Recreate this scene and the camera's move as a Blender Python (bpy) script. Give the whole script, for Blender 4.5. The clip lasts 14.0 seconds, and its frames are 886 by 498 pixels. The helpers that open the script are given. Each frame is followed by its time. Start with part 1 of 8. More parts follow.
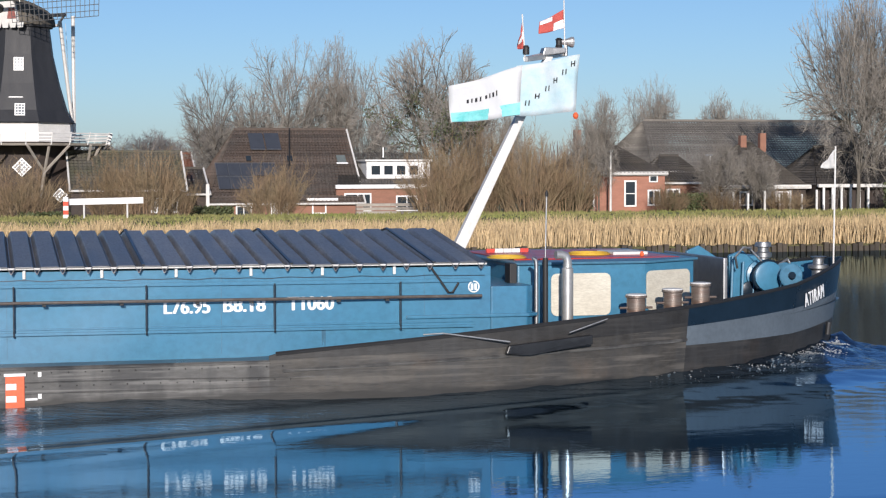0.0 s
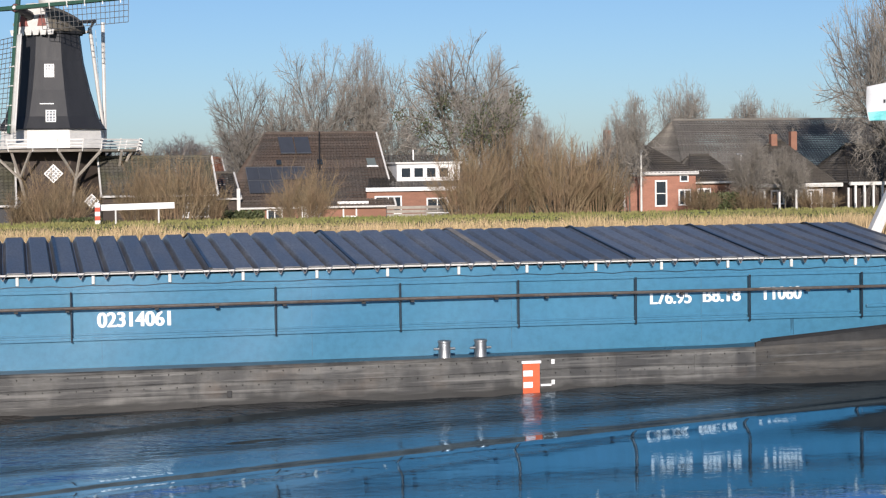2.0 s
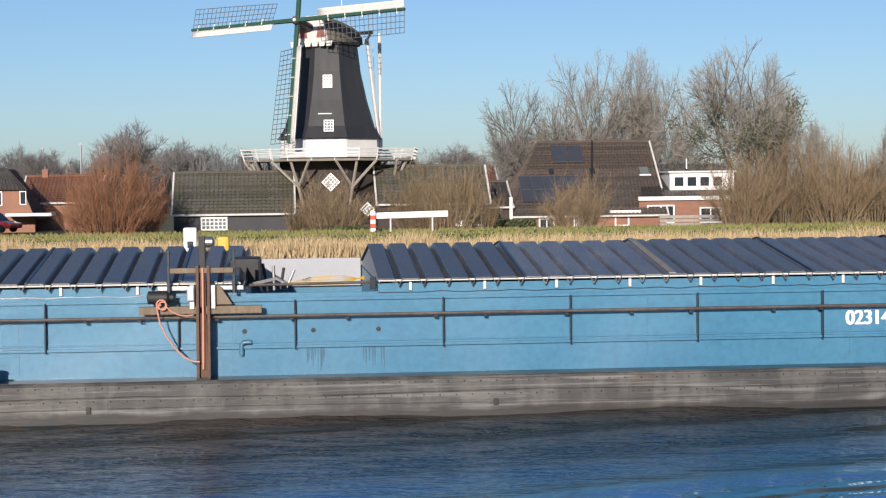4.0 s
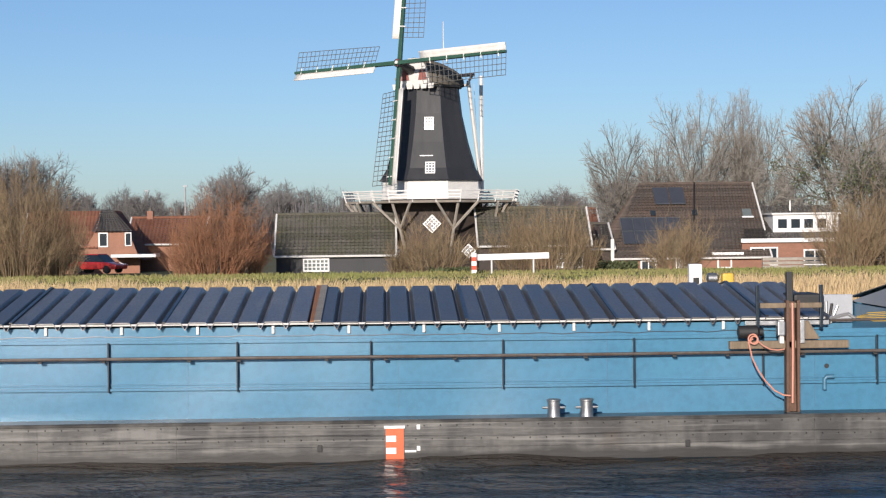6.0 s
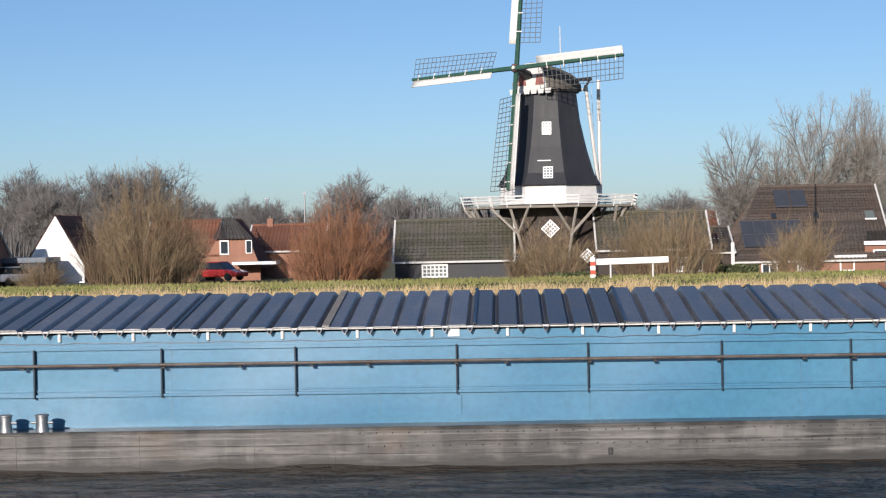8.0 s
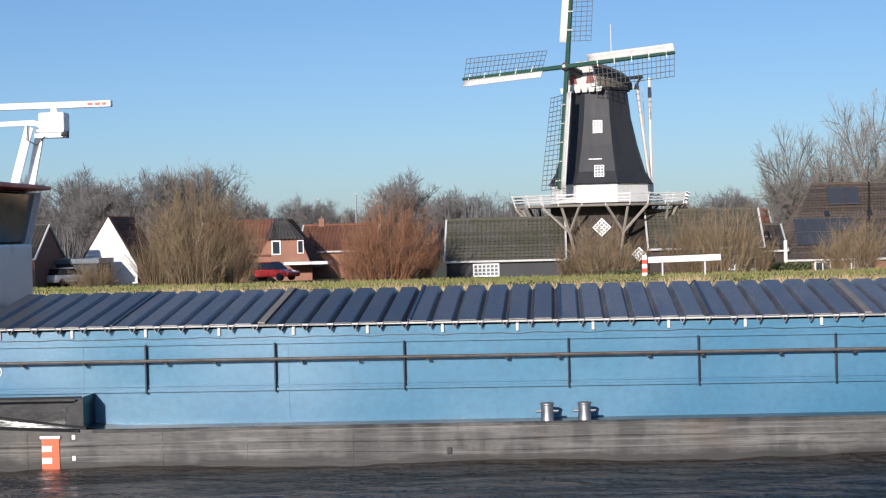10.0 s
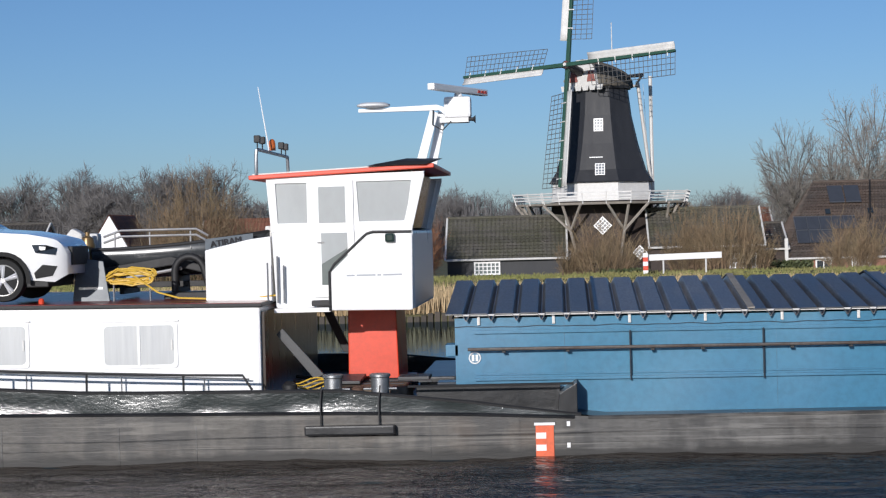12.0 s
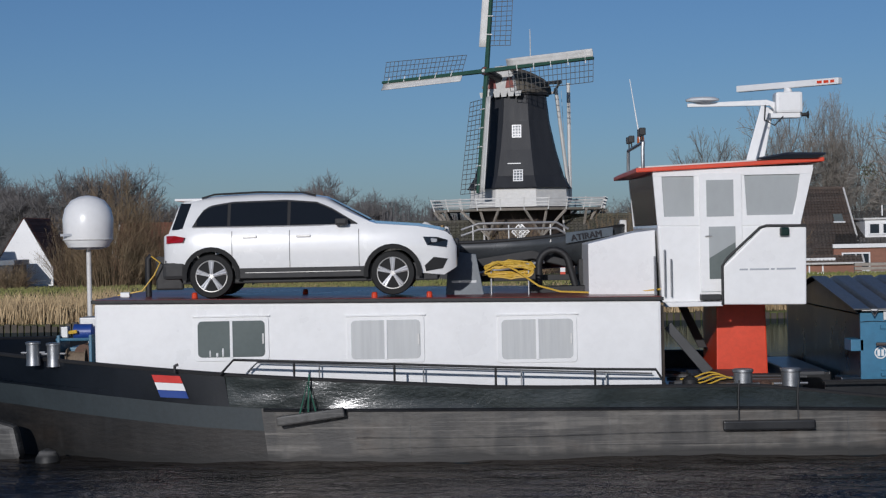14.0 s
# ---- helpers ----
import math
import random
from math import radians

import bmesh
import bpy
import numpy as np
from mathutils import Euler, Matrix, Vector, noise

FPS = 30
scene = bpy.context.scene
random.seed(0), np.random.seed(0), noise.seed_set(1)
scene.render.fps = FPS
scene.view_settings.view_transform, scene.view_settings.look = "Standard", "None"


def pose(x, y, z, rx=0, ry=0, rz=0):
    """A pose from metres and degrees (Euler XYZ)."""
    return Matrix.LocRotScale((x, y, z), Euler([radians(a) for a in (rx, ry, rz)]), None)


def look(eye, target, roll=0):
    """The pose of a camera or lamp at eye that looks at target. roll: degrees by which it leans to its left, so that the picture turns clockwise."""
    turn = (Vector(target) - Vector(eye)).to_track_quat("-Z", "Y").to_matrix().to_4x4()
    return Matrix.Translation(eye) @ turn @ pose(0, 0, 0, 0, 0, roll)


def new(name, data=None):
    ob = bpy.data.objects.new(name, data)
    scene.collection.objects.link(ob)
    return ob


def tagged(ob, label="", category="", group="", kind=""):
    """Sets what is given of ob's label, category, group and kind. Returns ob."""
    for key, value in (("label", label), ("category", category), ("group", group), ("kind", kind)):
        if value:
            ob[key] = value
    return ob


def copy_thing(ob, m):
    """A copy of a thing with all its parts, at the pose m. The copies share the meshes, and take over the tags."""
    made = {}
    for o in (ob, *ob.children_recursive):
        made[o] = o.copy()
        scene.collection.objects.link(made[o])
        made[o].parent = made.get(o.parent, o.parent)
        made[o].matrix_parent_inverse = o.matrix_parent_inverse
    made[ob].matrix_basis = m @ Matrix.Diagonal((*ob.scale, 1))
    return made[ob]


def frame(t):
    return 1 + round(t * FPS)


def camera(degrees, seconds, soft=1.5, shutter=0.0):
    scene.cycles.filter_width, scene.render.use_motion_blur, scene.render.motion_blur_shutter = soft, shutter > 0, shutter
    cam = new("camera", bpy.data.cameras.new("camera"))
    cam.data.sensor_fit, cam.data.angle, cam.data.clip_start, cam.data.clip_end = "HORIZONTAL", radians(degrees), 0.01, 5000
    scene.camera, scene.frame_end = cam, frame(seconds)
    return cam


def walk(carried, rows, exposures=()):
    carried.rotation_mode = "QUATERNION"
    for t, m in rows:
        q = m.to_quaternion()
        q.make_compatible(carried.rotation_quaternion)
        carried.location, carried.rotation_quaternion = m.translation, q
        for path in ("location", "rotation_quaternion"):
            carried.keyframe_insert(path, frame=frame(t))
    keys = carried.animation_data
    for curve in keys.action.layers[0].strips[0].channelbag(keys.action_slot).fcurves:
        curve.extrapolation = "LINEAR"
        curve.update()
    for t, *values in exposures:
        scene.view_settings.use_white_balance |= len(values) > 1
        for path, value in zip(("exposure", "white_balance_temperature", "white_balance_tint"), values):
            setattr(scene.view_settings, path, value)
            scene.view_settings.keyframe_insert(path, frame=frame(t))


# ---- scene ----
# ---- camera ----
# seconds, pan to the right, tilt, lean, eye height, place of the ship along the canal
PATH = [
    (0.0, 14.26, -2.57, 0.14, 3.55, 0.0), (0.5, 14.57, -2.54, 0.56, 3.55, 1.80), (1.0, 14.65, -2.53, 0.70, 3.55, 3.65),
    (1.5, 14.43, -2.53, 0.60, 3.55, 5.48), (2.0, 13.30, -2.50, 0.76, 3.55, 7.35), (2.5, 11.45, -2.48, 0.76, 3.55, 9.20),
    (3.0, 8.91, -2.46, 0.80, 3.55, 11.08), (3.5, 6.85, -2.45, 0.74, 3.55, 12.92), (4.0, 4.88, -2.12, 0.70, 3.55, 14.81),
    (4.2, 4.42, -1.84, 0.74, 3.55, 15.56), (6.3, 1.28, -0.75, 0.68, 3.55, 23.36), (6.5, 0.92, -0.72, 0.73, 3.55, 24.11),
    (7.0, 0.00, -0.65, 0.95, 3.55, 26.02), (7.5, -0.77, -0.62, 0.90, 3.55, 27.88), (8.0, -1.91, -0.56, 1.17, 3.54, 29.78),
    (8.2, -2.22, -0.56, 1.15, 3.53, 30.53), (10.3, -3.72, -0.52, 1.50, 3.47, 38.35), (10.5, -3.86, -0.57, 1.55, 3.46, 39.10),
    (11.0, -3.88, -0.58, 1.64, 3.45, 40.98), (11.5, -3.63, -0.59, 1.50, 3.44, 42.84), (12.0, -3.53, -0.55, 1.48, 3.43, 44.70),
    (12.5, -3.04, -0.51, 1.36, 3.42, 46.55), (13.0, -2.42, -0.49, 1.32, 3.41, 48.40), (13.5, -1.45, -0.47, 1.17, 3.40, 50.27),
    (14.0, -0.98, -0.43, 1.13, 3.40, 52.18)]
cam = camera(26.98, 14.0, soft=1.25)


def aim(pan, tilt, lean, h):
    a, e = radians(pan), radians(tilt)
    way = Vector((math.sin(a) * math.cos(e), math.cos(a) * math.cos(e), math.sin(e)))
    return look((0, 0, h), Vector((0, 0, h)) + way, -lean)


walk(cam, [(t, aim(a, e, r, h)) for t, a, e, r, h, s in PATH],
     [(0.0, 0.04, 6150, 14), (4.0, 0.12, 6450, 14), (8.0, 0.12, 6300, 14), (11.0, -0.02, 6000, 13), (12.0, -0.3, 5850, 12), (13.0, -0.72, 5650, 12), (14.0, -0.95, 5700, 12)])

# ---- world and sun ----
SUN_EL, SUN_AZ = 15.0, 193.0   # degrees; the azimuth counts from north (+y) over east (+x)
world = bpy.data.worlds.new("world")
scene.world = world
world.use_nodes = True
wn = world.node_tree
sky = wn.nodes.new("ShaderNodeTexSky")
sky.sky_type, sky.sun_disc = 'NISHITA', False
sky.sun_elevation, sky.sun_rotation = radians(SUN_EL), radians(SUN_AZ)
sky.altitude, sky.air_density, sky.dust_density, sky.ozone_density = 0, 0.75, 0.42, 3.8
wn.links.new(sky.outputs[0], wn.nodes["Background"].inputs[0])
wn.nodes["Background"].inputs[1].default_value = 0.097
sun = new("sun", bpy.data.lights.new("sun", 'SUN'))
sun.data.energy, sun.data.angle, sun.data.color = 5.0, radians(0.6), (1.0, 0.91, 0.79)
se, sa = radians(SUN_EL), radians(SUN_AZ)
sun.matrix_world = look((math.sin(sa) * 300, math.cos(sa) * 300, math.tan(se) * 300), (0, 0, 0))


# ---- materials ----
def mat(name, color, rough=0.6, metal=0.0, vary=0.25, scale=3.0, fine=40.0, bump=0.02, second=None, spot=0.0, island=0.0, stretch=(1, 1, 1), coat=0.0, wob=0.0):
    """Base colour with stains at a large and a fine scale, roughness that follows them, and fine relief."""
    m = bpy.data.materials.new(name)
    m.use_nodes = True
    nt = m.node_tree
    n, l = nt.nodes, nt.links
    b = n["Principled BSDF"]
    tc = n.new("ShaderNodeTexCoord")
    mp = n.new("ShaderNodeMapping")
    mp.inputs["Scale"].default_value = stretch
    l.new(tc.outputs["Object"], mp.inputs[0])
    n1, n2 = n.new("ShaderNodeTexNoise"), n.new("ShaderNodeTexNoise")
    for k, s in ((n1, scale), (n2, fine)):
        k.inputs["Scale"].default_value = s
        k.inputs["Detail"].default_value = 6
        k.inputs["Roughness"].default_value = 0.62
        l.new(mp.outputs[0], k.inputs["Vector"])
    ramp = n.new("ShaderNodeValToRGB")
    ramp.color_ramp.elements[0].position, ramp.color_ramp.elements[1].position = 0.3, 0.7
    two = second or tuple(c * (1 - vary) for c in color)
    ramp.color_ramp.elements[0].color = (*two, 1)
    ramp.color_ramp.elements[1].color = (*color, 1)
    l.new(n1.outputs[0], ramp.inputs[0])
    mx = n.new("ShaderNodeMix")
    mx.data_type, mx.blend_type = 'RGBA', 'MULTIPLY'
    mx.inputs[0].default_value = min(1.0, vary * 1.6)
    fr = n.new("ShaderNodeValToRGB")
    fr.color_ramp.elements[0].position, fr.color_ramp.elements[1].position = 0.35, 0.6
    fr.color_ramp.elements[0].color = (0.55, 0.53, 0.5, 1)
    l.new(n2.outputs[0], fr.inputs[0])
    l.new(ramp.outputs[0], mx.inputs[6])
    l.new(fr.outputs[0], mx.inputs[7])
    out = mx.outputs[2]
    if island:
        gi, hs = n.new("ShaderNodeNewGeometry"), n.new("ShaderNodeHueSaturation")
        mr = n.new("ShaderNodeMapRange")
        mr.inputs[3].default_value, mr.inputs[4].default_value = 1 - island, 1 + island
        l.new(gi.outputs["Random Per Island"], mr.inputs[0])
        l.new(mr.outputs[0], hs.inputs["Value"])
        l.new(out, hs.inputs["Color"])
        out = hs.outputs[0]
    l.new(out, b.inputs["Base Color"])
    rr = n.new("ShaderNodeMapRange")
    rr.inputs[3].default_value, rr.inputs[4].default_value = max(0.02, rough - 0.12), min(1, rough + 0.12)
    l.new(n1.outputs[0], rr.inputs[0])
    l.new(rr.outputs[0], b.inputs["Roughness"])
    b.inputs["Metallic"].default_value = metal
    b.inputs["Coat Weight"].default_value = coat
    bp = n.new("ShaderNodeBump")
    bp.inputs["Strength"].default_value, bp.inputs["Distance"].default_value = 0.5, bump
    l.new(n2.outputs[0], bp.inputs["Height"])
    last = bp
    if wob:
        bw = n.new("ShaderNodeBump")
        bw.inputs["Strength"].default_value, bw.inputs["Distance"].default_value = 1.0, wob
        n3 = n.new("ShaderNodeTexNoise")
        n3.inputs["Scale"].default_value, n3.inputs["Detail"].default_value = scale, 0.0
        l.new(mp.outputs[0], n3.inputs["Vector"])
        l.new(n3.outputs[0], bw.inputs["Height"])
        l.new(bp.outputs[0], bw.inputs["Normal"])
        last = bw
    l.new(last.outputs[0], b.inputs["Normal"])
    return m


def glassy(name, color=(0.03, 0.04, 0.05), rough=0.06):
    m = mat(name, color, rough, 0, 0.06, 1.5, 12, 0.0)
    m.node_tree.nodes["Principled BSDF"].inputs["Specular IOR Level"].default_value = 0.8
    return m


M = {
    "blue": mat("blue_ship_paint", (0.042, 0.17, 0.29), 0.36, 0, 0.2, 0.55, 9, 0.003, second=(0.058, 0.2, 0.315), wob=0.1),
    "blue2": mat("faded_blue_paint", (0.07, 0.2, 0.31), 0.4, 0, 0.3, 1.5, 14, 0.004),
    "dkblue": mat("dark_blue_paint", (0.01, 0.022, 0.038), 0.3, 0, 0.3, 1.2, 12, 0.003),
    "glossblack": mat("glossy_black_paint", (0.03, 0.038, 0.037), 0.17, 0, 0.4, 1.8, 14, 0.006, wob=0.035, stretch=(0.7, 1, 1.6)),
    "tar": mat("black_hull_tar", (0.022, 0.023, 0.025), 0.32, 0, 0.4, 1.2, 10, 0.006),
    "grey": mat("grey_band_paint", (0.11, 0.135, 0.16), 0.45, 0, 0.2, 1.5, 14, 0.003),
    "hatch": mat("weathered_hatch_aluminium", (0.25, 0.25, 0.255), 0.38, 0.45, 0.45, 1.3, 14, 0.004, second=(0.13, 0.13, 0.135), stretch=(2.2, 0.5, 1)),
    "white": mat("white_gloss_paint", (0.85, 0.85, 0.84), 0.3, 0, 0.05, 0.8, 8, 0.001),
    "offwhite": mat("weathered_white_paint", (0.74, 0.73, 0.7), 0.55, 0, 0.18, 2, 20, 0.004),
    "red": mat("red_deck_paint", (0.5, 0.035, 0.02), 0.35, 0, 0.2, 1.5, 14, 0.002),
    "orange": mat("orange_mark_paint", (0.75, 0.13, 0.04), 0.5, 0, 0.2, 6, 30, 0.002),
    "steel": mat("stainless_steel", (0.6, 0.59, 0.57), 0.35, 0.65, 0.15, 3, 30, 0.001),
    "galv": mat("galvanised_steel", (0.4, 0.41, 0.42), 0.45, 0.85, 0.25, 8, 60, 0.002),
    "rust": mat("rusty_steel", (0.16, 0.09, 0.06), 0.7, 0.2, 0.4, 7, 40, 0.004),
    "black": mat("black_rubber", (0.02, 0.02, 0.021), 0.6, 0, 0.2, 8, 60, 0.002),
    "glass": glassy("dark_glass"),
    "yellow": mat("yellow_hose", (0.7, 0.45, 0.05), 0.5, 0, 0.15, 9, 50, 0.002),
    "wood": mat("weathered_timber", (0.24, 0.18, 0.12), 0.75, 0, 0.35, 4, 30, 0.006, stretch=(1, 1, 0.3)),
    "reed": mat("dry_reed", (0.58, 0.43, 0.24), 0.8, 0, 0.25, 2, 12, 0.004, island=0.35),
    "grass": mat("winter_grass", (0.17, 0.2, 0.05), 0.9, 0, 0.35, 0.35, 8, 0.03, second=(0.25, 0.22, 0.09), island=0.3),
    "earth": mat("bank_earth", (0.06, 0.05, 0.035), 0.9, 0, 0.3, 0.5, 6, 0.03),
    "field": mat("meadow", (0.1, 0.12, 0.035), 0.95, 0, 0.4, 0.08, 3, 0.03, second=(0.13, 0.11, 0.05)),
    "bark": mat("grey_bark", (0.15, 0.135, 0.11), 0.9, 0, 0.3, 2, 14, 0.01, island=0.15),
    "twig": mat("bare_twigs", (0.3, 0.275, 0.24), 0.9, 0, 0.2, 2, 14, 0.004, island=0.25),
    "twig2": mat("brown_shrub_twigs", (0.25, 0.165, 0.1), 0.9, 0, 0.2, 0.7, 14, 0.004, second=(0.24, 0.19, 0.11), island=0.3),
    "ivy": mat("ivy_leaves", (0.1, 0.12, 0.05), 0.6, 0, 0.3, 2, 14, 0.004, island=0.35),
    # brick, and the red pantiles below, are paled: haze mixed into the colour
    "brick": mat("red_brick", (0.32, 0.16, 0.11), 0.85, 0, 0.25, 0.8, 9, 0.006, stretch=(1, 1, 3)),
    "roof": mat("dark_pantiles", (0.085, 0.08, 0.075), 0.6, 0, 0.4, 0.5, 6, 0.02, second=(0.11, 0.095, 0.075), island=0.2),
    "redroof": mat("red_pantiles", (0.27, 0.115, 0.07), 0.75, 0, 0.3, 0.6, 6, 0.02, island=0.2),
    "thatch": mat("grey_thatch", (0.17, 0.15, 0.12), 0.95, 0, 0.35, 0.4, 6, 0.05, stretch=(1, 1, 0.35)),
    # black lifted to grey: distance haze is put into the mill's colour
    "millblack": mat("black_mill_boards", (0.032, 0.034, 0.04), 0.62, 0, 0.3, 0.6, 7, 0.01, stretch=(3, 3, 0.4)),
    "millbrick": mat("dark_brown_mill_base", (0.06, 0.045, 0.038), 0.8, 0, 0.3, 0.8, 9, 0.01),
    "green": mat("mill_green_paint", (0.03, 0.09, 0.06), 0.45, 0, 0.2, 2, 20, 0.003),
    "panel": mat("solar_panel", (0.06, 0.068, 0.085), 0.35, 0, 0.2, 2, 20, 0.0),
    "carpaint": mat("white_car_paint", (0.84, 0.84, 0.83), 0.25, 0.0, 0.03, 1, 8, 0.0, coat=1.0),
    "redcar": mat("red_car_paint", (0.5, 0.03, 0.03), 0.25, 0.1, 0.05, 1, 8, 0.0, coat=1.0),
    "curtain": mat("white_curtain", (0.6, 0.6, 0.58), 0.35, 0, 0.12, 5, 40, 0.01, stretch=(3, 1, 0.4)),
    "cloth": mat("white_flag_cloth", (0.62, 0.66, 0.68), 0.8, 0, 0.1, 2.2, 40, 0.002, second=(0.38, 0.56, 0.62)),
}


def water_mat(name, chop, x0=None, x1=None):
    """Dark peaty water; ripples at three sizes, rising between x0 and x1 where these are given."""
    m = bpy.data.materials.new(name)
    m.use_nodes = True
    n, l = m.node_tree.nodes, m.node_tree.links
    n.remove(n["Principled BSDF"])
    body, gloss, fres, mix = n.new("ShaderNodeBsdfDiffuse"), n.new("ShaderNodeBsdfGlossy"), n.new("ShaderNodeFresnel"), n.new("ShaderNodeMixShader")
    body.inputs["Color"].default_value = (0.02, 0.015, 0.011, 1)
    # bluish gloss colour: a deeper sky reflection than plain water would give
    gloss.inputs["Color"].default_value = (0.36, 0.49, 0.6, 1)
    gloss.inputs["Roughness"].default_value = 0.02
    fres.inputs["IOR"].default_value = 1.34
    l.new(fres.outputs[0], mix.inputs[0])
    l.new(body.outputs[0], mix.inputs[1])
    l.new(gloss.outputs[0], mix.inputs[2])
    l.new(mix.outputs[0], n["Material Output"].inputs["Surface"])
    tc = n.new("ShaderNodeTexCoord")
    total = None
    for sc, amp, st in ((1.2, 0.4, (0.5, 1.2, 1)), (4.0, 0.4, (0.6, 1.3, 1)), (13.0, 0.2, (0.7, 1.2, 1))):
        mp, no, mu = n.new("ShaderNodeMapping"), n.new("ShaderNodeTexNoise"), n.new("ShaderNodeMath")
        mp.inputs["Scale"].default_value = st
        mp.inputs["Rotation"].default_value = (0, 0, 0.35)
        no.inputs["Scale"].default_value, no.inputs["Detail"].default_value = sc, 3
        no.inputs["Distortion"].default_value = 0.6
        mu.operation = 'MULTIPLY'
        mu.inputs[1].default_value = amp
        l.new(tc.outputs["Object"], mp.inputs[0])
        l.new(mp.outputs[0], no.inputs["Vector"])
        l.new(no.outputs[0], mu.inputs[0])
        if total is None:
            total = mu
        else:
            ad = n.new("ShaderNodeMath")
            l.new(total.outputs[0], ad.inputs[0])
            l.new(mu.outputs[0], ad.inputs[1])
            total = ad
    bp = n.new("ShaderNodeBump")
    bp.inputs["Distance"].default_value = chop
    bp.inputs["Strength"].default_value = 1.0
    l.new(total.outputs[0], bp.inputs["Height"])
    if x0 is not None:
        sx, mr = n.new("ShaderNodeSeparateXYZ"), n.new("ShaderNodeMapRange")
        l.new(tc.outputs["Object"], sx.inputs[0])
        # the chop begins close along the hull and spreads outwards
        sl, su = n.new("ShaderNodeMath"), n.new("ShaderNodeMath")
        sl.operation = 'MULTIPLY_ADD'
        sl.inputs[1].default_value, sl.inputs[2].default_value = -3.5, 84.0
        l.new(sx.outputs[1], sl.inputs[0])
        l.new(sl.outputs[0], su.inputs[0])
        l.new(sx.outputs[0], su.inputs[1])
        l.new(su.outputs[0], mr.inputs[0])
        mr.inputs[1].default_value, mr.inputs[2].default_value, mr.inputs[3].default_value, mr.inputs[4].default_value = x0, x1, 0.015, 1.0
        l.new(mr.outputs[0], bp.inputs["Strength"])
        # reflection tint put into the gloss: blue off the bow, brown along the ship
        tint = n.new("ShaderNodeMix")
        tint.data_type = 'RGBA'
        tint.inputs[6].default_value, tint.inputs[7].default_value = (0.33, 0.47, 0.6, 1), (0.36, 0.335, 0.315, 1)
        l.new(mr.outputs[0], tint.inputs[0])
        l.new(tint.outputs[2], gloss.inputs["Color"])
    for k in (body, gloss, fres):
        l.new(bp.outputs[0], k.inputs["Normal"])
    return m


M["water"] = water_mat("canal_water", 0.004)
M["wake"] = water_mat("disturbed_water", 0.2, 3.0, -22.0)


def worn_hull(name, main, second, wear=1.0):
    """Grey hull paint with upright scrapes, plate seams, rust and a wet dark foot."""
    m = mat(name, main, 0.55, 0, 0.4, 1.3, 12, 0.01, second=second, stretch=(0.5, 1, 1.7), wob=0.01)
    n, l = m.node_tree.nodes, m.node_tree.links
    b = n["Principled BSDF"]
    src = b.inputs["Base Color"].links[0].from_socket
    tc = n.new("ShaderNodeTexCoord")

    def layer(scale, stretch, lo, hi, colour, mode, fac, detail=4):
        nonlocal src
        mp, no, ra, mx = n.new("ShaderNodeMapping"), n.new("ShaderNodeTexNoise"), n.new("ShaderNodeValToRGB"), n.new("ShaderNodeMix")
        mp.inputs["Scale"].default_value = stretch
        no.inputs["Scale"].default_value, no.inputs["Detail"].default_value = scale, detail
        ra.color_ramp.elements[0].position, ra.color_ramp.elements[1].position = lo, hi
        mx.data_type, mx.blend_type = 'RGBA', mode
        l.new(tc.outputs["Object"], mp.inputs[0])
        l.new(mp.outputs[0], no.inputs["Vector"])
        l.new(no.outputs[0], ra.inputs[0])
        mu = n.new("ShaderNodeMath")
        mu.operation = 'MULTIPLY'
        mu.inputs[1].default_value = fac * wear
        l.new(ra.outputs[0], mu.inputs[0])
        l.new(mu.outputs[0], mx.inputs[0])
        l.new(src, mx.inputs[6])
        mx.inputs[7].default_value = (*colour, 1)
        src = mx.outputs[2]
    layer(2.4, (1, 1, 0.35), 0.46, 0.58, (0.03, 0.03, 0.03), 'MIX', 0.85)
    pale = tuple(c * 2.0 for c in main)
    layer(1.6, (0.35, 1, 5), 0.55, 0.66, pale, 'MIX', 0.45)
    layer(0.9, (1, 1, 1.2), 0.6, 0.72, (0.12, 0.08, 0.05), 'MIX', 0.35)
    layer(7.0, (1, 1, 0.15), 0.52, 0.7, (0.05, 0.05, 0.05), 'MIX', 0.5)
    layer(3.0, (0.12, 1, 9), 0.56, 0.66, pale, 'MIX', 0.4, 6)
    layer(5.0, (0.6, 1, 2.5), 0.6, 0.7, (0.02, 0.02, 0.02), 'MIX', 0.5, 6)
    # wet foot
    sx, mr, no, ad, mx = n.new("ShaderNodeSeparateXYZ"), n.new("ShaderNodeMapRange"), n.new("ShaderNodeTexNoise"), n.new("ShaderNodeMath"), n.new("ShaderNodeMix")
    l.new(tc.outputs["Object"], sx.inputs[0])
    no.inputs["Scale"].default_value = 2.0
    l.new(tc.outputs["Object"], no.inputs["Vector"])
    ad.operation = 'MULTIPLY_ADD'
    ad.inputs[1].default_value, ad.inputs[2].default_value = 0.22, -0.11
    l.new(no.outputs[0], ad.inputs[0])
    a2 = n.new("ShaderNodeMath")
    l.new(sx.outputs[2], a2.inputs[0])
    l.new(ad.outputs[0], a2.inputs[1])
    mr.inputs[1].default_value, mr.inputs[2].default_value, mr.inputs[3].default_value, mr.inputs[4].default_value = 0.1, 0.18, 0.9, 0.0
    l.new(a2.outputs[0], mr.inputs[0])
    mx.data_type = 'RGBA'
    l.new(mr.outputs[0], mx.inputs[0])
    l.new(src, mx.inputs[6])
    mx.inputs[7].default_value = (0.012, 0.012, 0.011, 1)
    l.new(mx.outputs[2], b.inputs["Base Color"])
    return m


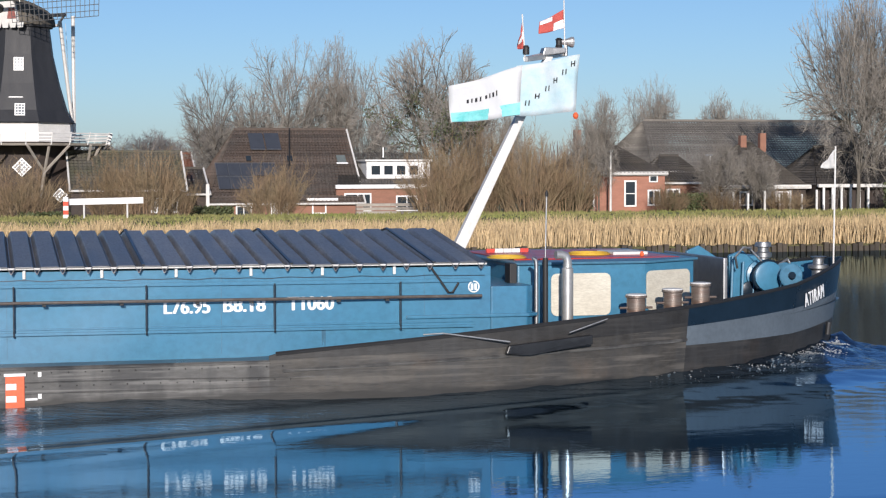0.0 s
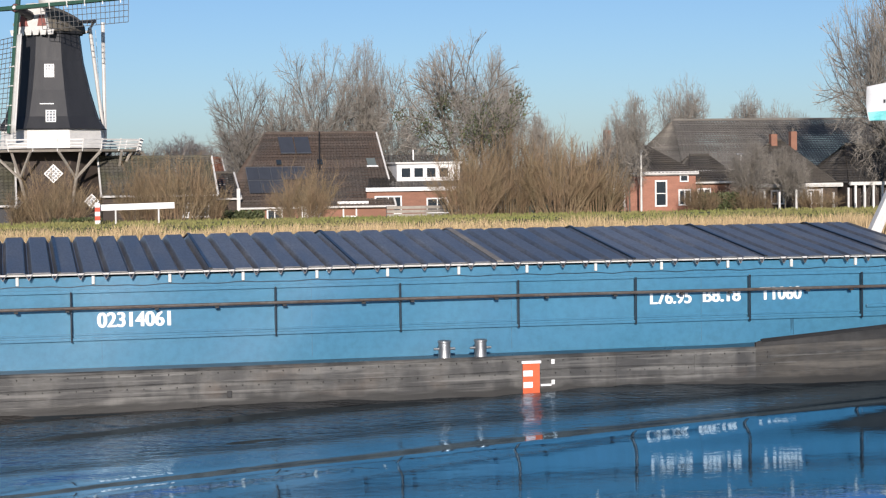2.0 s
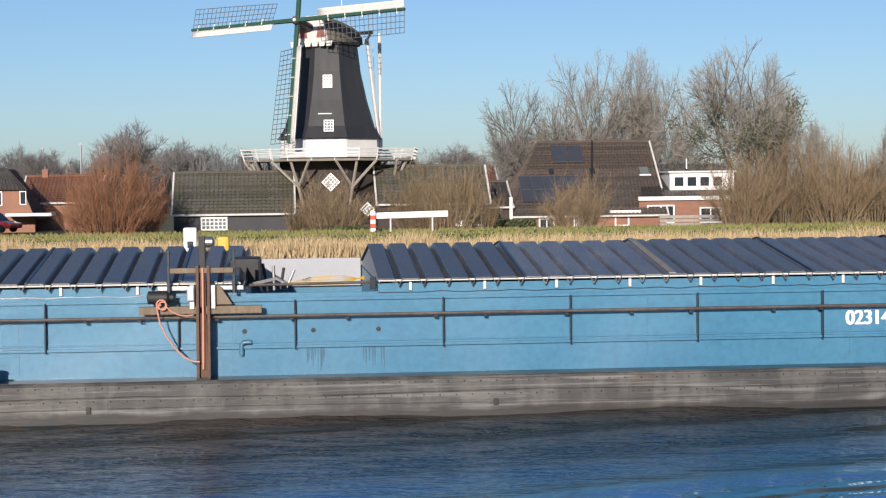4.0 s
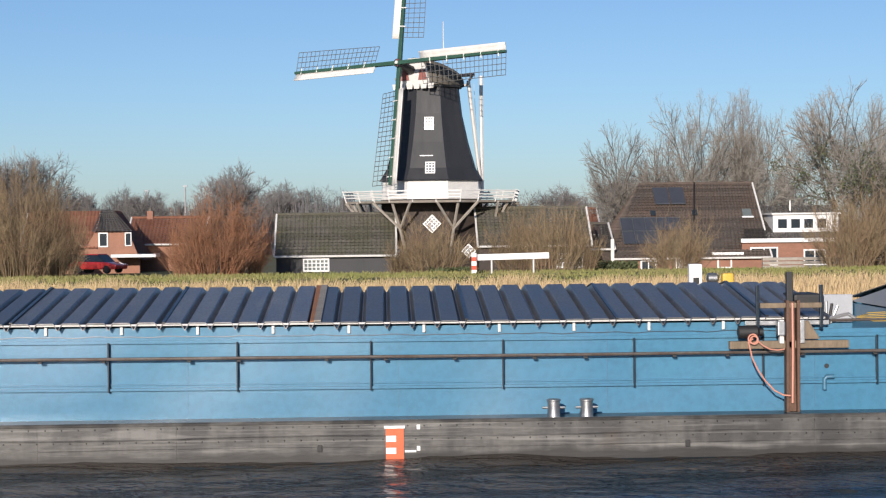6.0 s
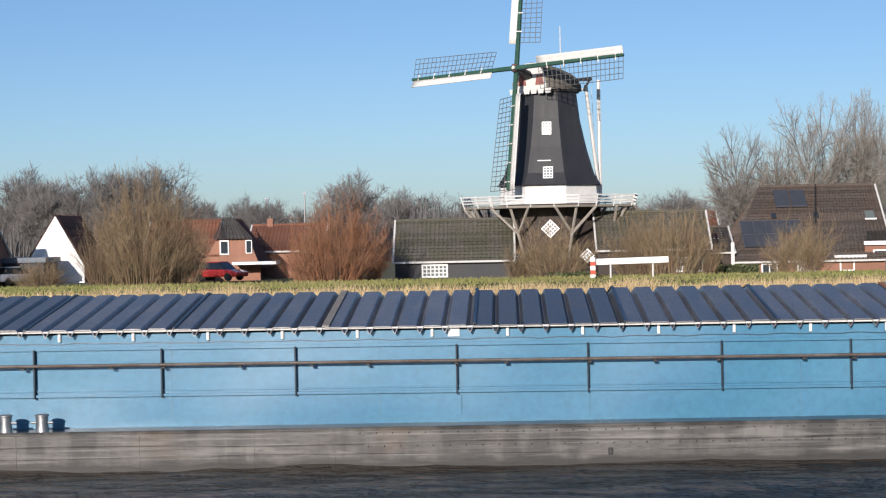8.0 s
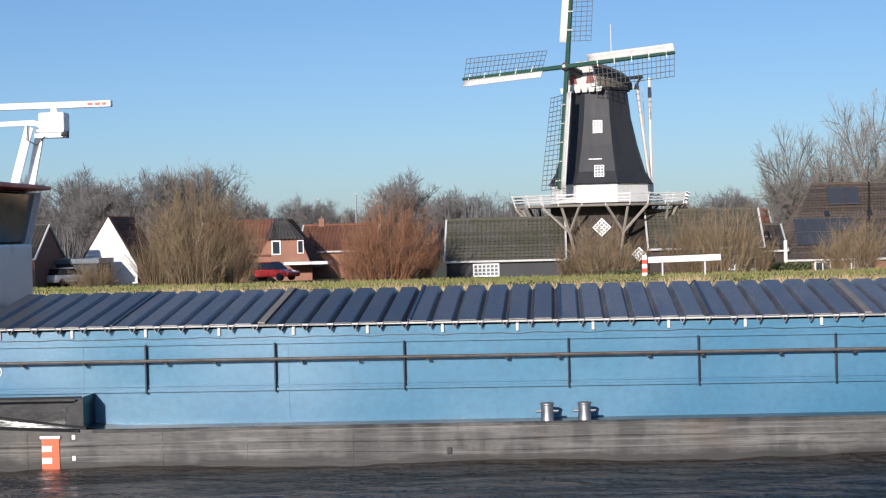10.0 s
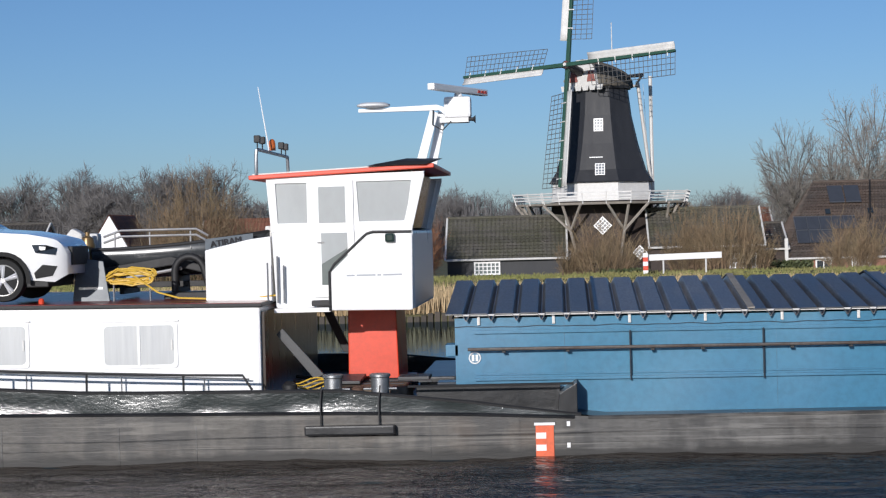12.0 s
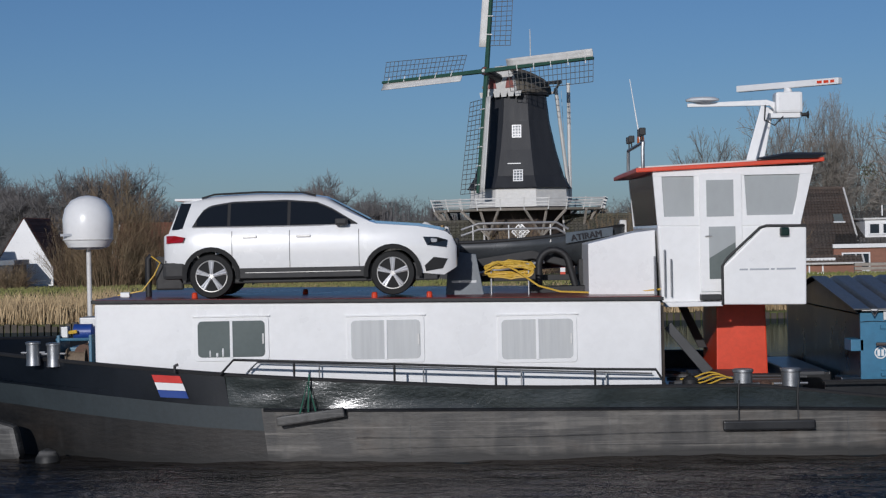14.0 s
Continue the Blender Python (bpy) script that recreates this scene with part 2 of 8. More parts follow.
M["hull"] = worn_hull("worn_hull_paint", (0.11, 0.107, 0.1), (0.07, 0.069, 0.066))
M["oldhull"] = worn_hull("old_hull_paint", (0.13, 0.122, 0.108), (0.05, 0.047, 0.043), 0.8)
M["foreside"] = worn_hull("scraped_fore_hull_paint", (0.075, 0.068, 0.058), (0.026, 0.024, 0.021), 0.75)
M["sternhull"] = worn_hull("black_stern_paint", (0.024, 0.021, 0.018), (0.01, 0.0095, 0.009), 0.25)
M["bowhull"] = worn_hull("worn_bow_paint", (0.032, 0.03, 0.028), (0.013, 0.0125, 0.012), 0.5)
M["darkgrey"] = mat("dull_grey_paint", (0.034, 0.045, 0.05), 0.6, 0, 0.2, 1.5, 14, 0.003)
M["nightblue"] = mat("blue_black_paint", (0.006, 0.009, 0.014), 0.4, 0, 0.3, 1.2, 12, 0.003)


M["greyprint"] = mat("grey_print", (0.4, 0.42, 0.45), 0.6, 0, 0.1, 5, 30, 0.0)


def by_object(m, amount):
    """Lets each object of a material differ a little in lightness."""
    n, l = m.node_tree.nodes, m.node_tree.links
    b = n["Principled BSDF"]
    src = b.inputs["Base Color"].links[0].from_socket
    oi, mr, hs = n.new("ShaderNodeObjectInfo"), n.new("ShaderNodeMapRange"), n.new("ShaderNodeHueSaturation")
    mr.inputs[3].default_value, mr.inputs[4].default_value = 1 - amount, 1 + amount
    l.new(oi.outputs["Random"], mr.inputs[0])
    l.new(mr.outputs[0], hs.inputs["Value"])
    l.new(src, hs.inputs["Color"])
    l.new(hs.outputs[0], b.inputs["Base Color"])


by_object(M["hatch"], 0.35)
M["blue"].node_tree.nodes["Principled BSDF"].inputs["Specular IOR Level"].default_value = 0.5


# ---- building helpers ----
def part(name, bm, material, parent=None, label="", smooth=False):
    me = bpy.data.meshes.new(name)
    bm.to_mesh(me)
    bm.free()
    me.materials.append(M[material] if isinstance(material, str) else material)
    if smooth:
        me.polygons.foreach_set("use_smooth", [True] * len(me.polygons))
        me.set_sharp_from_angle(angle=radians(42))
    ob = new(name, me)
    if parent:
        ob.parent = parent
    return tagged(ob, label)


def thing(name, label, category, m=None, group="", kind=""):
    ob = new(name)
    ob.empty_display_size = 0.2
    if m is not None:
        ob.matrix_basis = m
    return tagged(ob, label, category, group, kind)


def box(bm, x0, x1, y0, y1, z0, z1, m=None):
    vs = [bm.verts.new((x, y, z)) for z in (z0, z1) for y in (y0, y1) for x in (x0, x1)]
    if m is not None:
        for v in vs:
            v.co = m @ v.co
    for f in ((0, 2, 3, 1), (4, 5, 7, 6), (0, 1, 5, 4), (2, 6, 7, 3), (0, 4, 6, 2), (1, 3, 7, 5)):
        bm.faces.new([vs[i] for i in f])
    return vs


def Box(x0, x1, y0, y1, z0, z1, bevel=0.0, m=None):
    bm = bmesh.new()
    box(bm, x0, x1, y0, y1, z0, z1, m)
    if bevel:
        bmesh.ops.bevel(bm, geom=bm.edges[:], offset=bevel, segments=2, affect='EDGES', profile=0.6)
    return bm


def tube(bm, pts, r, n=8, r1=None, cap=True):
    """A round bar along the points; its radius goes from r to r1."""
    pts = [Vector(p) for p in pts]
    rings = []
    side = None
    for i, p in enumerate(pts):
        d = (pts[min(i + 1, len(pts) - 1)] - pts[max(i - 1, 0)]).normalized()
        if side is None:
            side = d.orthogonal().normalized()
        side = (side - d * side.dot(d)).normalized()
        up = d.cross(side)
        rad = r if r1 is None else r + (r1 - r) * i / (len(pts) - 1)
        rings.append([bm.verts.new(p + (side * math.cos(6.28319 * k / n) + up * math.sin(6.28319 * k / n)) * rad) for k in range(n)])
    for a, b in zip(rings, rings[1:]):
        for k in range(n):
            bm.faces.new((a[k], a[(k + 1) % n], b[(k + 1) % n], b[k]))
    if cap and n > 3:
        bm.faces.new(rings[0][::-1])
        bm.faces.new(rings[-1])


def Tube(pts, r, n=8, r1=None):
    bm = bmesh.new()
    tube(bm, pts, r, n, r1)
    return bm


def arc(c, r, a0, a1, n, u=(1, 0, 0), v=(0, 0, 1)):
    c, u, v = Vector(c), Vector(u), Vector(v)
    return [c + (u * math.cos(radians(a0 + (a1 - a0) * i / n)) + v * math.sin(radians(a0 + (a1 - a0) * i / n))) * r for i in range(n + 1)]


def lathe(bm, c, profile, n=20, axis='z'):
    """Turns (radius, height) pairs round an axis through c."""
    rings = []
    for r, h in profile:
        ring = []
        for k in range(n):
            a = 6.283185 * k / n
            q = (r * math.cos(a), r * math.sin(a), h) if axis == 'z' else ((r * math.cos(a), h, r * math.sin(a)) if axis == 'y' else (h, r * math.cos(a), r * math.sin(a)))
            ring.append(bm.verts.new(Vector(c) + Vector(q)))
        rings.append(ring)
    for a, b in zip(rings, rings[1:]):
        for k in range(n):
            bm.faces.new((a[k], a[(k + 1) % n], b[(k + 1) % n], b[k]))
    bm.faces.new(rings[0][::-1])
    bm.faces.new(rings[-1])
    bmesh.ops.recalc_face_normals(bm, faces=bm.faces[:])


def Lathe(c, profile, n=20, axis='z'):
    bm = bmesh.new()
    lathe(bm, c, profile, n, axis)
    return bm


def slab(bm, pts, depth):
    """A flat polygon given thickness by the vector depth."""
    a = [bm.verts.new(p) for p in pts]
    b = [bm.verts.new(Vector(p) + Vector(depth)) for p in pts]
    bm.faces.new(a)
    bm.faces.new(b[::-1])
    for i in range(len(a)):
        j = (i + 1) % len(a)
        bm.faces.new((a[j], a[i], b[i], b[j]))
    bmesh.ops.recalc_face_normals(bm, faces=bm.faces[:])


def Slab(pts, depth, bevel=0.0):
    bm = bmesh.new()
    slab(bm, pts, depth)
    if bevel:
        bmesh.ops.bevel(bm, geom=bm.edges[:], offset=bevel, segments=2, affect='EDGES', profile=0.6)
    return bm


def grid(bm, nu, nv, fn):
    vs = [[bm.verts.new(fn(i / nu, j / nv)) for j in range(nv + 1)] for i in range(nu + 1)]
    for i in range(nu):
        for j in range(nv):
            bm.faces.new((vs[i][j], vs[i + 1][j], vs[i + 1][j + 1], vs[i][j + 1]))
    return vs


def lettering(word, size, m, material, parent, name="lettering", bold=0.0, shear=0.0, mirror=False):
    cu = bpy.data.curves.new(name, 'FONT')
    cu.body, cu.size, cu.extrude, cu.shear = word, size, 0.003, shear
    cu.align_x, cu.align_y = 'LEFT', 'BOTTOM_BASELINE'
    tmp = bpy.data.objects.new("tmp", cu)
    scene.collection.objects.link(tmp)
    dg = bpy.context.evaluated_depsgraph_get()
    me = bpy.data.meshes.new_from_object(tmp.evaluated_get(dg))
    bpy.data.objects.remove(tmp)
    me.materials.clear()
    me.materials.append(M[material])
    if bold:
        both = bmesh.new()
        for k in range(5):
            both.from_mesh(me)
            bmesh.ops.translate(both, vec=(bold, bold * 0.5 * (-1) ** k, 0.0004), verts=both.verts[:])
        both.to_mesh(me)
        both.free()
    me.transform(m)
    ob = new(name, me)
    if parent:
        ob.parent = parent
    return ob


FACE = pose(0, 0, 0, 90)   # lays lettering upright, facing -y


# ---- setting ----
def build_setting():
    prof = [(-900, 1.9), (-40, 1.95), (2.5, 1.95), (5.5, 0.5), (6.5, -1.2), (9, -1.8), (66, -1.8), (69.9, -1.2), (70.15, 0.25), (71, 0.35),
            (73.2, 0.45), (76, 0.85), (79, 1.22), (82, 1.3), (86, 1.15), (96, 0.4), (115, 0.05), (200, -0.3), (500, -0.5), (1200, 0), (4500, 0)]
    xs = [-4500, -1500, -600, -300, -150] + [-100 + 4 * i for i in range(51)] + [150, 300, 600, 1500, 4500]
    bm = bmesh.new()
    rows = []
    for y, z in prof:
        rows.append([bm.verts.new((x, y, z + (0.07 * noise.noise(Vector((x * 0.13, y * 0.2, 0))) if 72 < y < 99 else 0))) for x in xs])
    for a, b in zip(rows, rows[1:]):
        for i in range(len(xs) - 1):
            bm.faces.new((a[i], a[i + 1], b[i + 1], b[i]))
    tagged(part("ground", bm, "field", None, "", True), "green winter meadow behind a low canal dike", "ground", kind="structure")
    bm = bmesh.new()
    grid(bm, 2, 2, lambda u, v: (-4500 + 9000 * u, 3 + 67.2 * v, 0))
    tagged(part("water", bm, "water"), "dark calm canal water mirroring the sky", "water", kind="structure")


build_setting()


def scatter_blades(name, mt, x0, x1, y0, y1, zf, count, h0, h1, w, label, lean=0.25, seed=1):
    rnd = random.Random(seed)
    verts, faces = [], []
    for _ in range(count):
        x, y = rnd.uniform(x0, x1), rnd.uniform(y0, y1)
        z = zf(x, y)
        h = rnd.uniform(h0, h1) * (0.75 + 0.5 * (noise.noise(Vector((x * 0.5, y * 0.6, 3))) * 0.5 + 0.5))
        a = rnd.uniform(0, 6.28)
        dx, dy = math.cos(a) * w, math.sin(a) * w
        lx, ly = rnd.gauss(0.05, lean) * h, rnd.gauss(0, lean) * h
        i = len(verts)
        verts += [(x - dx, y - dy, z - 0.05), (x + dx, y + dy, z - 0.05), (x + lx * 0.4 + dx * 0.8, y + ly * 0.4, z + h * 0.6), (x + lx * 0.4 - dx * 0.8, y + ly * 0.4, z + h * 0.6), (x + lx, y + ly, z + h)]
        faces += [(i, i + 1, i + 2, i + 3), (i + 3, i + 2, i + 4)]
    me = bpy.data.meshes.new(name)
    me.from_pydata(verts, [], faces)
    me.materials.append(M[mt])
    return tagged(new(name, me), label, name.replace("_", " "), kind="stuff")


scatter_blades("reed_bed", "reed", -42, 62, 70.35, 73.4, lambda x, y: 0.3, 56000, 0.6, 1.25, 0.02, "pale dry winter reeds along the far bank", 0.2, 2)
scatter_blades("bank_grass", "grass", -50, 70, 73.2, 84, lambda x, y: 0.43 + (min(y, 79) - 73.2) * 0.135 + max(0, y - 79) * 0.02, 60000, 0.05, 0.17, 0.03, "rough green and yellow grass on the dike", 0.4, 3)


# ---- the ship: x from stern (-61.2) to bow (15.74), side towards the camera at y 27.58, water at z 0 ----
YC, HALF, BOW, STERN = 31.67, 4.09, 15.74, -61.2


def sample(table, x):
    return float(np.interp(x, [a for a, b in table], [b for a, b in table]))


TOP = [(-61.2, 1.72), (-59.6, 1.63), (-56, 1.36), (-51.7, 1.1), (-49, 1.08), (-46.9, 1.06), (-45.4, 0.72), (-44.3, 0.64), (-30, 0.62), (4.0, 0.62), (4.41, 0.72), (6.8, 0.9), (9.0, 1.08), (11.56, 1.25), (13.95, 1.48), (15.78, 1.85)]
LOW = [(-61.2, 1.2), (-59.6, 1.16), (-56.5, 0.9), (-55.4, 0.84), (-47, 0.74), (-45.4, 0.67), (-44.3, 0.62), (-30, 0.62), (4.0, 0.62), (8, 0.72), (11.4, 0.92), (13.95, 1.06), (15.78, 1.24)]
BAND = [(-61.2, 0.88), (-59.6, 0.82), (-56.5, 0.56), (-55.4, 0.5), (11.2, 0.6), (13.95, 0.62), (15.78, 0.76)]


def half(x, z):
    """Half the ship's breadth at x."""
    if x > 6:
        return HALF * max(0.0, 1 - min(1, (x - 6) / (BOW - 6)) ** 2.6) ** 0.8
    if x < -53:
        return HALF * max(0.0, 1 - min(1, (-53 - x) / (-53 - STERN)) ** 2.3) ** 0.55
    return HALF


def rake(x, z):
    """Stem and stern draw in below the rail."""
    dz = max(0, sample(TOP, x) - z)
    if x > 6:
        return 6 + (x - 6) * (1 - 0.016 * dz)
    if x < -53:
        return -53 - (-53 - x) * (1 - 0.05 * dz)
    return x


def stations(x0, x1):
    xs = sorted({x0, x1} | {x for x in [-61.2 + 0.1 * i for i in range(8)] + [-60.4 + 0.35 * i for i in range(22)] + [-52, -51, -50, -48, -46, -44.6, -44.3] + [-44 + 1.5 * i for i in range(33)] + [4.41] + [5.5 + 0.4 * i for i in range(24)] + [15.0 + 0.06 * i for i in range(13)] if x0 <= x <= x1})
    return [x for i, x in enumerate(xs) if i == 0 or x - xs[i - 1] > 1e-4]


def strake(name, x0, x1, low, top, material, parent, label="", out=0.0, rows=4, lean=0.0):
    """A band of hull plating on both sides between two lines, 5 cm thick."""
    xs = stations(x0, x1)
    for side in (-1, 1):
        bm = bmesh.new()
        shell = []
        for off in (out, out - 0.05):
            shell.append([[bm.verts.new((rake(x, lo + (hi - lo) * j / rows), YC + side * max(0.0, half(x, 0) + off - lean * (hi - lo) * j / rows), lo + (hi - lo) * j / rows)) for j in range(rows + 1)]
                          for x in xs for lo, hi in [(low(x), top(x))]])
        for s, flip in ((shell[0], side > 0), (shell[1], side < 0)):
            for i in range(len(xs) - 1):
                for j in range(rows):
                    q = (s[i][j], s[i + 1][j], s[i + 1][j + 1], s[i][j + 1])
                    bm.faces.new(q[::-1] if flip else q)
        for j in (0, rows):
            for i in range(len(xs) - 1):
                bm.faces.new((shell[0][i][j], shell[0][i + 1][j], shell[1][i + 1][j], shell[1][i][j]))
        bmesh.ops.remove_doubles(bm, verts=bm.verts[:], dist=1e-5)
        bmesh.ops.recalc_face_normals(bm, faces=bm.faces[:])
        ob = part(name, bm, material, parent, label, True)
    return ob


def sheer(x):
    """How much the hatches rise towards the stern."""
    return 0.1 * max(0.0, (-20 - x) / 26) - 0.03 * max(0.0, (x - 0) / 8)


ship = thing("cargo_ship", "blue inland cargo ship with grey hatch covers under way", "ship", pose(0, 0, 0))

band, lowl, topl = (lambda x: sample(BAND, x)), (lambda x: sample(LOW, x)), (lambda x: sample(TOP, x))
strake("hull_plating", -44.5, 4.3, lambda x: -0.9, lowl, "hull", ship, "worn grey hull plating", rows=6)
strake("hull_plating", 4.3, 11.35, lambda x: -0.9, lowl, "foreside", ship, "scraped brown and grey hull plating", rows=6)
strake("hull_plating", -55.5, -44.5, lambda x: -0.9, lowl, "oldhull", ship, "old brown and black hull plating", rows=6)
strake("bow_plating", 11.35, BOW, lambda x: -0.9, band, "bowhull", ship, "black bow plating", rows=6)
strake("stern_plating", -61.2, -55.5, lambda x: -0.9, band, "sternhull", ship, "old black stern plating", rows=6)
strake("grey_band", -61.2, -55.5, band, lowl, "darkgrey", ship, "grey painted band", 0.004, 2)
strake("grey_band", 11.35, BOW, band, lowl, "grey", ship, "grey painted band", 0.004, 2)
strake("bulwark", -61.2, -56.0, lowl, topl, "nightblue", ship, "dark blue bulwark", 0.008)
strake("bulwark", -56.0, -44.5, lowl, topl, "glossblack", ship, "glossy black bulwark", 0.008, 4, 0.075)
strake("bulwark", 4.3, 11.35, lowl, topl, "bowhull", ship, "worn black bulwark", 0.008)
strake("bulwark", 11.35, BOW, lowl, topl, "dkblue", ship, "dark blue bulwark", 0.008)


def deck():
    bm = bmesh.new()
    xs = stations(-61.0, 15.6)
    dz = [(-61, 1.3), (-56, 1.0), (-50, 0.8), (-44.5, 0.66), (-44, 0.6), (4, 0.6), (9, 0.75), (12, 0.85), (15.7, 1.1)]
    rows = [[bm.verts.new((x, YC + s * max(0.0, half(x, 1.0) - 0.03), sample(dz, x))) for s in (-1, 1)] for x in xs]
    for a, b in zip(rows, rows[1:]):
        bm.faces.new((a[0], b[0], b[1], a[1]))
    part("deck", bm, "dkblue", ship, "dark painted steel deck")


deck()


def wale(name, line, r, x0, x1, material, side_out=0.02):
    for s in (-1, 1):
        xs = stations(x0, x1)
        part(name, Tube([(x, YC + s * (half(x, line(x)) + side_out), line(x)) for x in xs], r, 6), material, ship, "", True)


wale("rubbing_strake", lambda x: topl(x), 0.035, -61.1, -56.0, "black", 0)
wale("rubbing_strake", lambda x: topl(x), 0.03, -56.0, -44.4, "black", -0.02)
wale("rubbing_strake", lambda x: topl(x), 0.035, 4.4, 15.6, "black", 0)
wale("rubbing_strake", lambda x: 0.6, 0.03, -44.3, 4.3, "hull", 0)
wale("lap_seam", lambda x: 0.38 + 0.02 * math.sin(x), 0.012, -54, 5, "hull", 0)
wale("lap_seam", lambda x: 0.22 + 0.015 * math.sin(0.7 * x), 0.006, -54, 9, "hull", 0)
wale("lap_seam", lambda x: 0.44 + 0.035 * max(0, x - 4), 0.03, 4.5, 11.3, "hull", 0)
wale("rubbing_strake", lambda x: lowl(x) - 0.02, 0.03, -55.4, -44.5, "tar", 0)

# cargo hold coaming
NEAR, FAR, HX0, HX1 = 28.36, 34.98, -46.3, 7.99


M["railpaint"] = mat("worn_rail_paint", (0.15, 0.14, 0.13), 0.45, 0.3, 0.4, 3, 20, 0.002, second=(0.09, 0.06, 0.045))


def coaming():
    for y0, y1, nm in ((NEAR, NEAR + 0.06, "coaming"), (FAR - 0.06, FAR, "coaming")):
        bm = bmesh.new()
        cuts = sorted([HX0 + (HX1 - HX0) * i / 28 for i in range(29)] + [-15.42, -13.4])
        for a, b in zip(cuts, cuts[1:]):
            open_hatch = -15.43 < a and b < -13.39
            h0, h1 = (1.86 if open_hatch else 1.98 + sheer(x) for x in (a, b))
            vs = box(bm, a, b, y0, y1, 0.58, 2)
            for v in vs:
                if v.co.z > 1:
                    v.co.z = h0 if abs(v.co.x - a) < 1e-4 else h1
        bmesh.ops.remove_doubles(bm, verts=bm.verts[:], dist=1e-4)
        part(nm, bm, "blue", ship, "blue painted hatch coaming")
    # aft end: dark paint that also holds the shadow under the hatch overhang
    for x in (HX0, HX1 - 0.06, -13.38, -15.5):
        part("coaming_end", Box(x, x + 0.06, NEAR + 0.06, FAR - 0.06, 0.58, 1.95 if x > -40 else 2.05), "blue" if x > -40 else "dkblue", ship)
    # long stringers
    for z, d, h in ((1.74, 0.05, 0.05), (1.02, 0.06, 0.04), (1.1, 0.025, 0.02)):
        bm = bmesh.new()
        for i in range(20):
            a, b = HX0 + 0.3 + (HX1 - 0.6 - HX0) * i / 20, HX0 + 0.3 + (HX1 - 0.6 - HX0) * (i + 1) / 20
            vs = box(bm, a, b, NEAR - d, NEAR, z, z + h)
            for v in vs:
                v.co.z += sheer(v.co.x)
        bmesh.ops.remove_doubles(bm, verts=bm.verts[:], dist=1e-4)
        part("stringer", bm, "blue", ship)
    part("handrail", Tube([(HX0 + 0.2 + 53.9 * i / 30, NEAR - 0.17, 1.52 + sheer(HX0 + 54 * i / 30) * 0.9) for i in range(31)], 0.026, 8), "railpaint", ship, "worn grey and brown handrail pipe", True)
    hook = None
    for k in range(50):      # small brackets under the pipe
        x = HX0 + 0.75 + 1.06 * k + 0.16 * math.sin(3.7 * k)
        if hook is None:
            hook = part("rail_bracket", Box(-0.03, 0.03, NEAR - 0.2, NEAR - 0.1, 1.462, 1.492, 0.006), "black", ship)
            ob = hook
        else:
            ob = new("rail_bracket", hook.data)
            ob.parent = ship
        ob.location = (x, 0, sheer(x) * 0.9)
    # pale rim under the covers and a thin line hung in small loops below it
    for a, b in ((HX0, -15.5), (-13.4, HX1 - 0.1)):
        n = int((b - a) / 0.4)
        xs = [a + (b - a) * i / n for i in range(n + 1)]
        part("coaming_rim", Tube([(x, NEAR - 0.12, 2.03 + sheer(x)) for x in xs], 0.016, 6), "offwhite", ship, "pale worn coaming rim")
        part("lashing_line", Tube([(x, NEAR - 0.012, 1.835 + sheer(x) + 0.014 * abs(math.sin(2.9 * x)) + 0.006 * math.sin(11 * x)) for i in range(4 * n + 1) for x in [a + (b - a) * i / (4 * n)]], 0.007, 4), "dkblue", ship)
    post = None
    for x in (6.5, 4.5, 2.53, 0.56, -1.36, -3.33, -6.43, -8.42, -10.42, -12.4, -14.68, -16.45, -18.45, -20.47, -22.5, -24.54, -26.5, -28.54, -30.55, -33.03, -35.1, -37.08, -39.6, -41.6, -43.62):
        # ribs darker than the coaming: the shade of their unlit side as paint colour
        bm = Box(-0.012, 0.012, NEAR - 0.1, NEAR, 1.0, 1.76, 0.004)
        tube(bm, [(0, NEAR - 0.05, 1.5), (0, NEAR - 0.17, 1.5)], 0.015, 6)
        if post is None:
            post = part("rib", bm, "dkblue", ship)
            first = post
        else:
            bm.free()
            post = new("rib", first.data)
            post.parent = ship
        post.location = (x, 0, sheer(x))


coaming()


